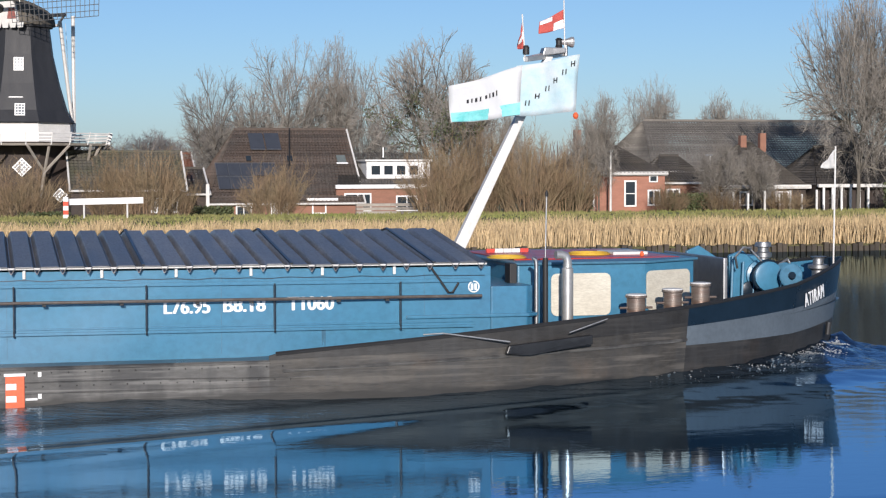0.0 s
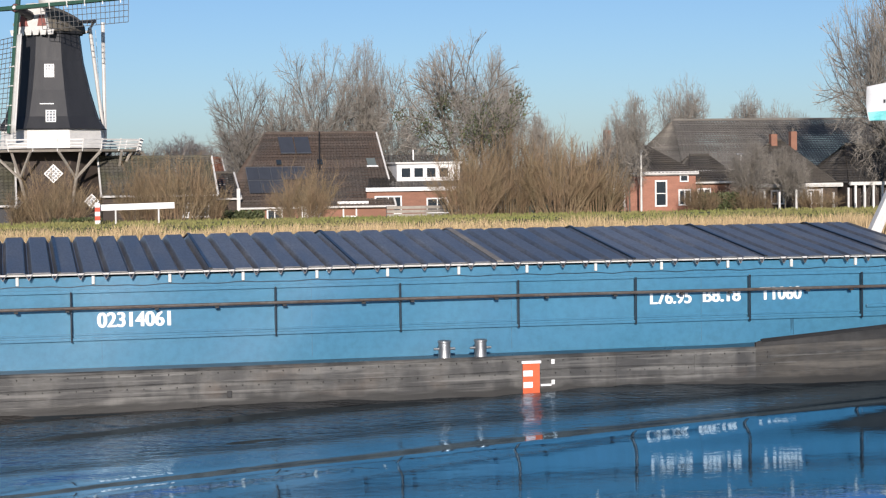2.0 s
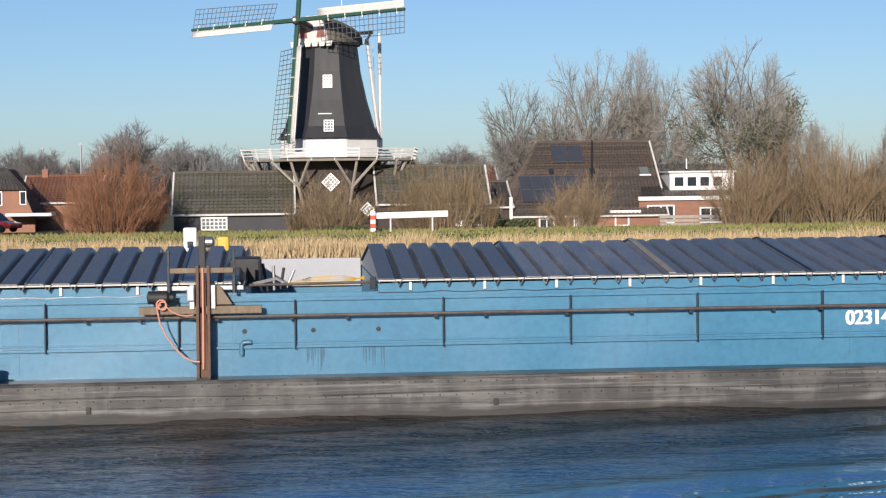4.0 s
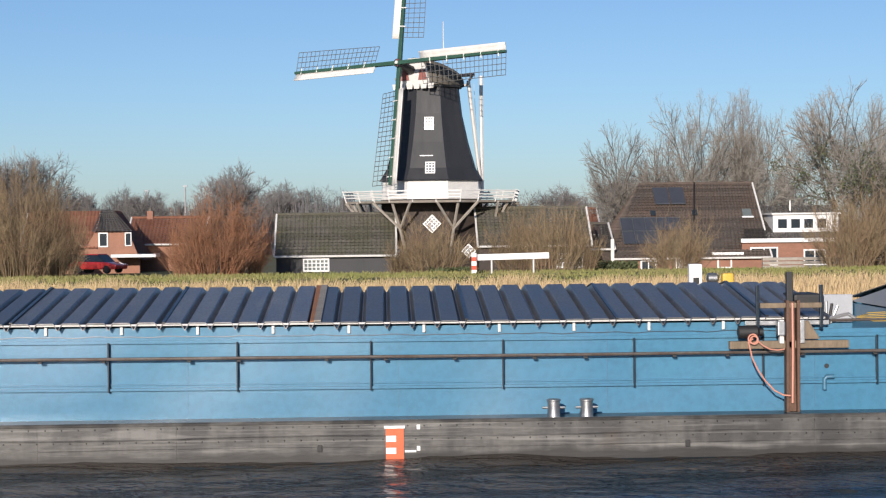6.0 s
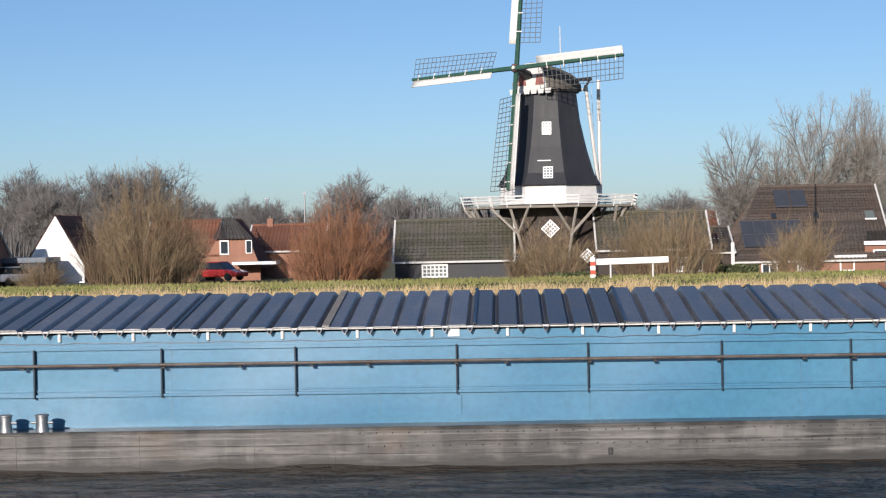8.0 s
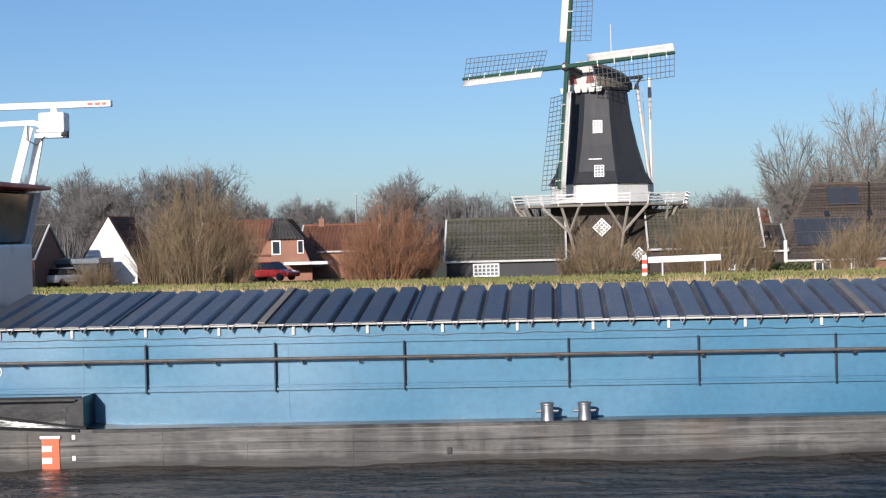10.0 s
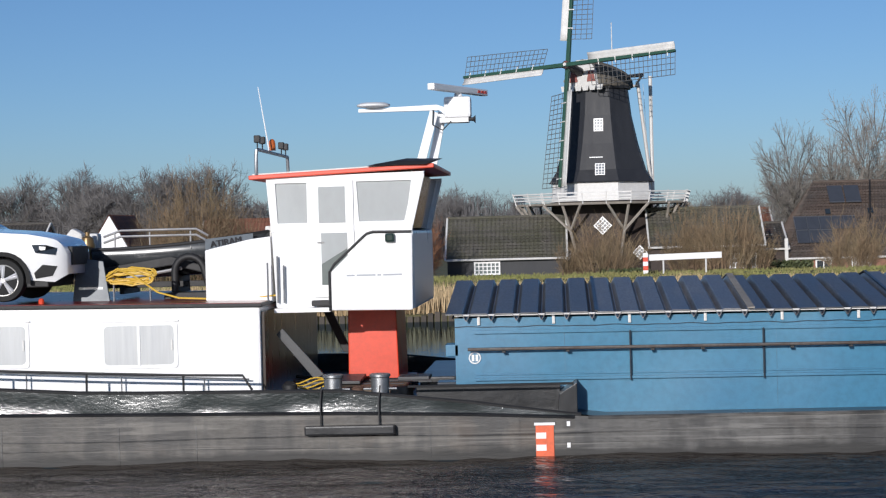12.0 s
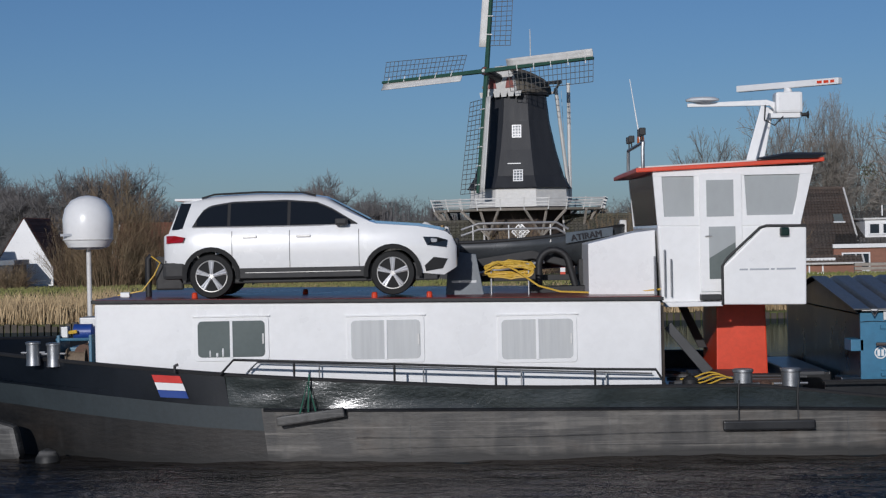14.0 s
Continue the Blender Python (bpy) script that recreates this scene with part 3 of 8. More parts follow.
def hatch_covers():
    pitch, n = 0.385, 6
    made = {}

    def cover(x0, count):
        bm = bmesh.new()
        prof = []
        for k in range(count):
            a = k * pitch
            prof += [(a, 0.0), (a + 0.25, 0.0), (a + 0.262, -0.012), (a + 0.31, -0.1), (a + 0.325, -0.1), (a + 0.373, -0.012)]
        prof.append((count * pitch - 0.004, 0.0))
        th = 0.018
        for ya, za, yb, zb in ((28.2, 2.06, YC, 2.48), (YC, 2.48, 35.14, 2.06)):
            up = [[bm.verts.new((x, y, z + d)) for y, z in ((ya, za), (yb, zb))] for x, d in prof]
            dn = [[bm.verts.new((x, y, z + d - th)) for y, z in ((ya, za), (yb, zb))] for x, d in prof]
            for i in range(len(prof) - 1):
                bm.faces.new((up[i][0], up[i + 1][0], up[i + 1][1], up[i][1]))
                bm.faces.new((dn[i][1], dn[i + 1][1], dn[i + 1][0], dn[i][0]))
                for e in (0, 1):
                    bm.faces.new((up[i][e], dn[i][e], dn[i + 1][e], up[i + 1][e]))
            for i in (0, -1):
                bm.faces.new((up[i][0], up[i][1], dn[i][1], dn[i][0]))
        bmesh.ops.recalc_face_normals(bm, faces=bm.faces[:])
        return bm

    rnd = random.Random(4)
    for a, b, pitch_x in ((-46.43, -15.42, 0.385), (-13.4, 7.87, 0.3783)):
        x, k = a, 0
        while b - x > 0.3:
            ribs = min(n, max(2, round((b - x) / pitch_x)))
            stretch = pitch_x / pitch if ribs == n else (b - x) / (ribs * pitch)
            if ribs not in made:
                ob = part("hatch_cover", cover(0, ribs), "hatch", ship, "ridged weathered aluminium hatch cover")
                made[ribs] = ob.data
            else:
                ob = tagged(new("hatch_cover", made[ribs]), "ridged weathered aluminium hatch cover")
                ob.parent = ship
            ob.location = (x, 0, sheer(x + 1) + rnd.uniform(-0.006, 0.012))
            ob.scale = (stretch * 0.997, 1, 1)
            # raised lap over the joint, grey and bleached on some of them
            pale = k % 4 == 2
            z = sheer(x) + rnd.uniform(0.0, 0.015)
            w = 0.11 if pale else 0.05
            for ya, za, yb, zb in ((28.19, 2.055, YC, 2.48), (YC, 2.48, 35.14, 2.06)):
                if k:
                    part("joint_lap", Slab([(x - 0.03, ya, za + z), (x - 0.03 + w, ya, za + z), (x - 0.03 + w, yb, zb + z), (x - 0.03, yb, zb + z)], (0, 0, 0.022), 0.004), "palelap" if pale else "tar", ship, "bleached joint strip" if pale else "black joint lap")
            # clamps under the eave
            for c in range(ribs // 3):
                bm = Box(-0.022, 0.022, NEAR - 0.045, NEAR, 1.87, 2.02, 0.008)
                box(bm, -0.006, 0.006, NEAR - 0.055, NEAR - 0.04, 1.88, 1.98)
                if "k" in made:
                    bm.free()
                    cl = new("clamp", made["k"])
                    cl.parent = ship
                else:
                    cl = part("clamp", bm, "offwhite", ship)
                    made["k"] = cl.data
                cl.location = (x + 0.5 + 1.15 * c, 0, sheer(x))
            x += ribs * pitch * stretch
            k += 1


M["palelap"] = mat("bleached_joint_strip", (0.34, 0.31, 0.27), 0.7, 0, 0.3, 3, 20, 0.002)
hatch_covers()


# bollards on the side deck
def bollard(x, y, z, h=0.3, r=0.1, material="galv"):
    bm = Lathe((0, 0, 0), [(r * 1.05, 0), (r, 0.02), (r * 0.93, h * 0.5), (r * 0.95, h * 0.9), (r * 1.08, h * 0.93), (r * 1.08, h), (r * 0.9, h + 0.012)], 18)
    tube(bm, [(-r * 1.7, 0, h * 0.55), (r * 1.7, 0, h * 0.55)], 0.02, 8)
    ob = part("bollard", bm, material, ship, "", True)
    ob.location = (x, y, z)
    return ob


for x in (-0.77, -0.19, -19.74, -19.24, -37.42, -36.86):
    bollard(x, 27.83, 0.6, 0.27, 0.1)

# draught marks
for x in (0.55, -22.15, -44.95):
    bm = bmesh.new()
    box(bm, x - 0.135, x + 0.135, 27.555, 27.6, 0.02, 0.5)
    part("draught_mark", bm, "orange", ship, "orange and white draught mark")
    bm = bmesh.new()
    box(bm, x - 0.155, x + 0.155, 27.53, 27.6, 0.5, 0.54)
    for z in (0.12, 0.3):
        box(bm, x - 0.13, x + 0.02, 27.548, 27.56, z, z + 0.09)
    if x > -40:
        box(bm, x + 0.15, x + 0.32, 27.54, 27.6, 0.14, 0.17)
    tagged(part("draught_scale", bm, "white", ship), kind="stuff")

lettering("L76.95", 0.3, pose(2.77, NEAR - 0.006, 1.3) @ FACE @ Matrix.Diagonal((0.9, 1, 1, 1)), "white", ship, bold=0.006)
lettering("B8.18", 0.3, pose(3.68, NEAR - 0.006, 1.31) @ FACE @ Matrix.Diagonal((0.98, 1, 1, 1)), "white", ship, bold=0.006)
lettering("T1060", 0.3, pose(4.70, NEAR - 0.006, 1.315) @ FACE @ Matrix.Diagonal((0.93, 1, 1, 1)), "white", ship, bold=0.006)
lettering("02314061", 0.32, pose(-6.06, NEAR - 0.006, 1.21) @ FACE @ Matrix.Diagonal((0.9, 1, 1, 1)), "white", ship, bold=0.007)


M["ruststrip"] = mat("rust_orange_strip", (0.4, 0.17, 0.06), 0.6, 0, 0.3, 3, 20, 0.002)
# plate joints on the side and an orange strip on one hatch joint
for k in range(36):
    x = -53.2 + 1.62 * k + 0.25 * math.sin(2.3 * k)
    part("plate_joint", Box(x - 0.012, x + 0.012, 27.572, 27.6, -0.2, 0.58), "hull", ship)
part("joint_strip", Slab([(-23.42, 28.19, 2.07), (-23.36, 28.19, 2.075), (-23.34, YC, 2.5), (-23.44, YC, 2.5)], (0, 0, 0.02)), "ruststrip", ship, "rust orange joint strip")
part("white_patch", Box(-30.68, -30.5, NEAR - 0.02, NEAR + 0.01, 1.92, 2.06), "white", ship)


# ---- waves that run along with the ship ----
def wake():
    bm = bmesh.new()
    nx, ny = 640, 120

    def at(u, v):
        x, y = 22 - 90 * u, 16.5 + (31.6 - 16.5) * v
        d, a = 27.58 - y, 15.2 - x
        h = -0.012
        if a > 0:
            c = d - 0.36 * a + 0.8
            env = 1 / (1 + math.exp(2.2 * c)) if c > -12 else 1.0
            near = math.exp(-max(0, d) * 0.35)
            h += 0.07 * math.exp(-(c / 0.55) ** 2) * math.exp(-a / 22)
            h += env * (0.04 + 0.02 * noise.noise(Vector((x * 0.12, y * 0.3, 1)))) * math.sin(6.283 * (c / 2.1) + 0.8 * noise.noise(Vector((x * 0.15, y * 0.2, 5)))) * math.exp(-a / 60) * (0.6 + 0.8 * near) * min(1, a / 14)
            h += env * near * 0.05 * math.sin(a * 0.55) * math.exp(-a / 18)
            h += env * 0.02 * noise.noise(Vector((x * 0.45, y * 0.9, 2))) * min(1, max(0.05, (a - 8) / 14))
            h += env * 0.022 * noise.noise(Vector((x * 1.5, y * 2.4, 7))) * min(1, max(0, (a - 17) / 18))
        if a > 3:
            h += 0.03 * math.exp(-max(0, d) / 0.5) * noise.noise(Vector((x * 1.8, y * 4.0, 4))) * min(1, (a - 3) / 6) + 0.012 * math.exp(-max(0, d) / 0.7) * noise.noise(Vector((x * 4.0, y * 6.0, 6)))
        # water heaped up round the stem, with rough crests
        q = max(0.0, YC - half(x, 0) - y) if x < BOW else math.hypot(x - BOW, YC - y)
        pile = math.exp(-q / 0.9) * math.exp(-max(0, a + 0.5) / 3.2)
        h += 0.42 * pile * (1 + 0.5 * noise.noise(Vector((x * 2.2, y * 2.8, 3)))) + 0.05 * math.exp(-q / 2.0) * math.exp(-max(0, a) / 5) * noise.noise(Vector((x * 3.5, y * 4, 5)))
        edge = min(1, v * 12) * min(1, u * 12) * min(1, (1 - u) * 12)
        return (x, y, h * edge + 0.06 * edge - 0.015)
    grid(bm, nx, ny, at)
    w = part("bow_wave", bm, "wake", None, "", True)
    return tagged(w, "dark rippled waves spreading from the ship's bow", "wave")


wave = wake()


def foam():
    rnd = random.Random(3)
    verts, faces = [], []
    for _ in range(5200):
        a = rnd.uniform(0.0, 5.0)
        x = 15.3 - a
        d = half(x, 0.2)
        y = YC - d - abs(rnd.gauss(0.1, 0.3)) - 0.02 - (0.3 * (a - 1) * rnd.random() if a > 1 and rnd.random() < 0.35 else 0)
        if rnd.random() > math.exp(-a / 1.3) * (0.12 + 0.75 * (noise.noise(Vector((x * 2.0, y * 5.0, 9))) > 0.12)):
            continue
        r = rnd.uniform(0.004, 0.013)
        i = len(verts)
        q = max(0.0, YC - d - y)
        z = 0.06 + 0.42 * math.exp(-q / 0.9) * math.exp(-max(0, a + 0.4) / 3.2) * (1 + 0.5 * noise.noise(Vector((x * 2.2, y * 2.8, 3)))) + 0.012
        for k in range(6):
            verts.append((x + 1.8 * r * math.cos(k * 1.047), y + r * math.sin(k * 1.047), z + rnd.uniform(-0.004, 0.01)))
        faces.append(tuple(range(i, i + 6)))
    me = bpy.data.meshes.new("bow_foam")
    me.from_pydata(verts, [], faces)
    me.materials.append(M["foam"])
    return tagged(new("bow_foam", me), "flecks of white foam at the ship's bow", "foam", kind="stuff")


M["foam"] = mat("water_foam", (0.55, 0.56, 0.55), 0.5, 0, 0.2, 8, 40, 0.0)
spray = foam()

# the aftmost plate's dark blue includes the shadow at the hold's end
for x in (-46.34, -15.44, -13.38, 7.85):
    part("hatch_end", Slab([(x, 28.3, 1.98 + sheer(x)), (x, 35.04, 1.98 + sheer(x)), (x, YC, 2.42 + sheer(x))], (0.02, 0, 0)), "greyprint" if -15 < x < 0 else "dkblue", ship, "steel hatch end plate")
rivet = None
for k in range(300):      # two rows of rivets under the side deck
    x = -32.0 + 0.245 * (k // 2) + 0.12 * (k % 2)
    if rivet is None:
        rivet = part("rivet", Lathe((0, 0, 0), [(0.012, 0), (0.01, -0.008), (0.005, -0.012)], 6, 'y'), "hull", ship)
        ob = rivet
    else:
        ob = new("rivet", rivet.data)
        ob.parent = ship
    ob.location = (x, 27.578, 0.535 - 0.2 * (k % 2))

# weld seams of the coaming, stains under its drain holes, small draught figures
M["stain"] = mat("dark_blue_stain", (0.03, 0.13, 0.22), 0.45, 0, 0.3, 6, 30, 0.0, stretch=(6, 1, 0.4))
for k in range(17):
    x = 6.9 - 3.22 * k
    part("weld_seam", Box(x - 0.006, x + 0.006, NEAR - 0.005, NEAR + 0.01, 0.66, 1.9 + sheer(x)), "blue2", ship)
rnd = random.Random(17)
for x0, x1, n in ((-14.52, -14.24, 13), (-13.68, -13.44, 9), (-13.36, -13.3, 3), (5.2, 5.3, 3), (-30.5, -30.45, 2)):
    for k in range(n):
        x, w, z = rnd.uniform(x0, x1), rnd.uniform(0.006, 0.016), rnd.uniform(0.66, 0.9)
        part("stain", Slab([(x - w, NEAR - 0.003 - 0.0004 * k, 1.02), (x + w, NEAR - 0.003 - 0.0004 * k, 1.02), (x + w * 0.3, NEAR - 0.003 - 0.0004 * k, z), (x - w * 0.3, NEAR - 0.003 - 0.0004 * k, z)], (0, 0.006, 0)), "stain", ship)
for x in (0.55, -22.15, -44.95):
    for dz in (0.16, 0.48):
        part("draught_figure", Box(x + 0.33, x + 0.38, 27.56, 27.6, dz, dz + 0.07), "white", ship)
M["bollardpaint"] = mat("worn_bollard_steel", (0.24, 0.22, 0.2), 0.45, 0.4, 0.35, 2.5, 20, 0.003, second=(0.15, 0.08, 0.05), stretch=(0.3, 0.3, 3))
M["alu"] = mat("scratched_aluminium", (0.68, 0.65, 0.55), 0.5, 0.1, 0.25, 3, 25, 0.003, second=(0.55, 0.51, 0.42), stretch=(0.6, 1, 2.5))
M["flagwhite"] = mat("white_bunting", (0.6, 0.61, 0.62), 0.85, 0, 0.06, 3, 40, 0.0)
M["teal"] = mat("teal_print", (0.12, 0.5, 0.5), 0.8, 0, 0.2, 4, 30, 0.0, second=(0.3, 0.68, 0.7))
M["ink"] = mat("black_print", (0.02, 0.02, 0.025), 0.8, 0, 0.1, 4, 30, 0.0)
M["redcloth"] = mat("red_flag_cloth", (0.55, 0.1, 0.08), 0.8, 0, 0.2, 8, 30, 0.0)
M["cable"] = mat("orange_cable", (0.62, 0.28, 0.2), 0.5, 0, 0.15, 9, 50, 0.0)


# ---- fore part of the ship ----
def badge(x, z):
    """A white ring with two bars on the coaming."""
    bm = bmesh.new()
    tube(bm, arc((x, NEAR - 0.012, z), 0.085, 0, 360, 24), 0.012, 6, cap=False)
    for d in (-0.03, 0.03):
        box(bm, x + d - 0.02, x + d + 0.02, NEAR - 0.016, NEAR - 0.004, z - 0.05, z + 0.05)
    tagged(part("badge", bm, "white", ship, "white ring badge with two bars"), kind="stuff")


badge(7.71, 1.63)
badge(-46.0, 1.47)


def fore_cabin():
    fc = part("fore_cabin", Slab([(8.75, 29.4, 0.7), (11.0, 29.4, 0.7), (12.1, 29.95, 0.75), (12.1, 33.4, 0.75), (11.0, 33.95, 0.7), (8.75, 33.95, 0.7)], (0, 0, 1.2), 0.03), "blue", ship, "blue steel fore cabin")
    part("roof", Slab([(8.7, 29.34, 1.9), (11.0, 29.34, 1.9), (12.16, 29.9, 1.92), (12.16, 33.45, 1.92), (11.0, 34.0, 1.9), (8.7, 34.0, 1.9)], (0, 0, 0.045), 0.015), "blue2", fc, "faded blue roof plate")
    part("roof_edge", Box(8.9, 11.9, 30.1, 33.3, 1.945, 1.97, 0.01), "red", fc, "red deck paint")
    for x0, x1, z0, z1 in ((9.33, 10.38, 1.04, 1.75),):
        w = part("window_cover", rounded(x0, x1, z0, z1, 0.1, 29.375, 0.03), "alu", fc, "scratched aluminium window cover")
    # the second cover sits on the slanting front corner
    ang = math.degrees(math.atan2(0.55, 1.1))
    bm = rounded(0.0, 1.08, 1.1, 1.77, 0.1, -0.028, 0.03)
    bmesh.ops.transform(bm, matrix=pose(11.02, 29.405, 0, 0, 0, ang), verts=bm.verts[:])
    part("window_cover", bm, "alu", fc, "scratched aluminium window cover")
    # hoses and boards on the roof
    for cx, cy, r in ((8.85, 30.4, 0.33), (10.6, 31.2, 0.38)):
        bm = bmesh.new()
        for k in range(3):
            tube(bm, arc((cx, cy, 1.985 + 0.02 * (k % 2)), r - 0.04 * k, 0, 360, 28, (1, 0, 0), (0, 1, 0)), 0.014, 6, cap=False)
        tagged(part("hose_coil", bm, "yellow", ship, "yellow hose lying in a coil"), kind="stuff")
    bm = bmesh.new()
    for k in range(5):
        box(bm, 9.0 + 0.16 * k, 9.15 + 0.16 * k, 32.2, 32.28, 1.98, 2.05)
    tagged(part("barrier_board", bm, "redwhite", ship, "red and white barrier board"), kind="stuff")
    part("roof_hatch", Box(11.0, 11.65, 31.0, 31.9, 1.96, 2.02, 0.015), "offwhite", fc)
    part("mooring_lamp", Lathe((11.35, 30.5, 1.95), [(0.03, 0), (0.04, 0.05), (0.02, 0.1)], 10), "orange", fc)


def rounded(x0, x1, z0, z1, r, y, d):
    """An upright plate with rounded corners, facing -y."""
    pts = []
    for cx, cz, a in ((x1 - r, z0 + r, -90), (x1 - r, z1 - r, 0), (x0 + r, z1 - r, 90), (x0 + r, z0 + r, 180)):
        pts += [(cx + r * math.cos(radians(a + 90 * k / 5)), y, cz + r * math.sin(radians(a + 90 * k / 5))) for k in range(6)]
    return Slab(pts, (0, d, 0), 0.006)




def redwhite():
    m = mat("red_white_boards", (0.7, 0.68, 0.65), 0.5, 0, 0.15, 3, 30, 0.0)
    n, l = m.node_tree.nodes, m.node_tree.links
    b = n["Principled BSDF"]
    g, r = n.new("ShaderNodeNewGeometry"), n.new("ShaderNodeValToRGB")
    r.color_ramp.interpolation = 'CONSTANT'
    r.color_ramp.elements[0].color = (0.6, 0.05, 0.03, 1)
    r.color_ramp.elements[1].color = (0.75, 0.73, 0.7, 1)
    r.color_ramp.elements[1].position = 0.5
    l.new(g.outputs["Random Per Island"], r.inputs[0])
    l.new(r.outputs[0], b.inputs["Base Color"])
    return m


M["redwhite"] = redwhite()
fore_cabin()

# low step of the coaming at its fore end, with a rounded corner
part("coaming_step", Slab([(8.0, NEAR, 0.7), (8.6, NEAR, 0.7), (8.72, NEAR + 0.1, 0.7), (8.72, FAR - 0.1, 0.7), (8.6, FAR, 0.7), (8.0, FAR, 0.7)], (0, 0, 0.93), 0.02), "blue", ship)
part("coaming_lip", Slab([(6.6, NEAR - 0.05, 1.14), (8.62, NEAR - 0.05, 1.14), (8.8, NEAR + 0.08, 1.14), (8.8, FAR, 1.14), (6.6, FAR, 1.14)], (0, 0, 0.05), 0.01), "blue", ship)
part("lashing_strap", Tube([(7.0, NEAR - 0.05, 1.95), (7.28, NEAR - 0.06, 1.55), (7.35, NEAR - 0.06, 1.55), (7.45, NEAR - 0.05, 1.7)], 0.018, 6), "black", ship)
part("vent_grille", Box(8.5, 8.62, 29.0, 29.3, 1.55, 1.95, 0.01), "black", ship)

# exhaust, poles
bm = Lathe((9.41, 28.75, 0.75), [(0.095, 0), (0.095, 1.12), (0.075, 1.14), (0.075, 1.2)], 20)
tube(bm, [(9.41, 28.75, 1.9), (9.41, 28.75, 2.0), (9.38, 28.75, 2.07), (9.3, 28.74, 2.1), (9.2, 28.73, 2.1)], 0.07, 14)
part("exhaust_pipe", bm, "steel", ship, "polished steel exhaust with a bent top", True)
part("aerial_pole", Tube([(9.03, 28.75, 0.75), (9.03, 28.75, 2.05)], 0.045, 12), "black", ship, "", True)
bm = Tube([(9.03, 28.75, 2.05), (9.05, 28.75, 3.05)], 0.013, 8)
part("aerial", bm, "galv", ship, "", True)
part("aerial_tip", Lathe((9.05, 28.75, 3.05), [(0.025, 0), (0.028, 0.05), (0.01, 0.1)], 8), "black", ship)
part("vent_pipe", Tube([(8.83, 28.6, 0.75), (8.83, 28.6, 1.95), (8.82, 28.6, 2.03), (8.76, 28.6, 2.06)], 0.035, 10), "galv", ship, "", True)
for x, y, h in ((10.49, 28.45, 0.45), (11.19, 28.62, 0.47), (11.78, 28.85, 0.5)):
    b = bollard(x, y, sample(TOP, x) - 0.2, h, 0.165, "bollardpaint")
    part("bollard_cap", Lathe((0, 0, h), [(0.172, 0), (0.172, 0.02), (0.1, 0.03)], 16), "offwhite", b)


def fore_mast():
    d = Vector((1.78, 0, 3.27))
    mast = part("mast", Slab([(8.16, YC - 0.09, 2.0), (8.4, YC - 0.09, 2.0), (10.08, YC - 0.07, 5.5), (9.94, YC - 0.07, 5.5)], (0, 0.18, 0), 0.02), "offwhite", ship, "leaning white mast")
    part("yard", Slab([(9.36, YC - 0.6, 5.37), (9.44, YC - 0.6, 5.37), (10.56, YC + 0.6, 5.55), (10.46, YC + 0.6, 5.6)], (0, 0.0, 0.09), 0.01), "steel", mast, "grey steel yard")
    part("head_plate", Slab([(9.85, YC - 0.12, 5.5), (10.3, YC - 0.12, 5.56), (10.3, YC - 0.12, 5.66), (9.9, YC - 0.12, 5.66)], (0, 0.24, 0), 0.02), "galv", mast)
    part("signal_lamp", Lathe((10.2, YC, 5.66), [(0.06, 0), (0.07, 0.03), (0.055, 0.05), (0.055, 0.13), (0.07, 0.15), (0.03, 0.18)], 12), "black", mast)
    part("horn", Lathe((10.4, YC + 0.5, 5.8), [(0.05, 0), (0.06, 0.1), (0.1, 0.2), (0.1, 0.23)], 14, 'x'), "steel", mast)
    part("horn_bracket", Tube([(10.5, YC + 0.5, 5.55), (10.5, YC + 0.5, 5.8)], 0.03, 8), "galv", mast)
    part("signal_lamp", Lathe((9.42, YC - 0.55, 5.5), [(0.06, 0), (0.06, 0.12), (0.04, 0.16)], 12), "black", mast)
    part("flag_staff", Tube([(10.46, YC + 0.45, 5.6), (10.44, YC + 0.45, 6.55)], 0.012, 6), "offwhite", mast)
    part("flag_staff", Tube([(9.4, YC - 0.55, 5.45), (9.35, YC - 0.55, 6.2)], 0.012, 6), "offwhite", mast)


fore_mast()


def flag(name, corners, label, material, wave=0.06, n=14, bars=()):
    """A waving cloth between four corners: top fore, low fore, low aft, top aft. It hangs as one stiff shape."""
    tf, lf, la, ta = (Vector(c) for c in corners)
    bm = bmesh.new()

    def at(u, v, off=0.0):
        p = (tf.lerp(ta, u)).lerp(lf.lerp(la, u), v)
        return p + Vector((0, wave * math.sin(7 * u + 2.2 * v) * (0.3 + u) + 0.3 * wave * math.sin(17 * u + 5 * v) + off, 0.25 * wave * math.sin(6 * u + 1)))
    grid(bm, n, 8, at)
    ob = part(name, bm, material, ship, label, True)
    so = ob.modifiers.new("cloth", 'SOLIDIFY')
    so.thickness = 0.006
    for k, (u0, u1, v0, v1, mt) in enumerate(bars):
        bm = bmesh.new()
        grid(bm, 4, 3, lambda a, b: at(u0 + (u1 - u0) * a, v0 + (v1 - v0) * b, -0.012))
        part("printed_bar", bm, mt, ob)
    return ob


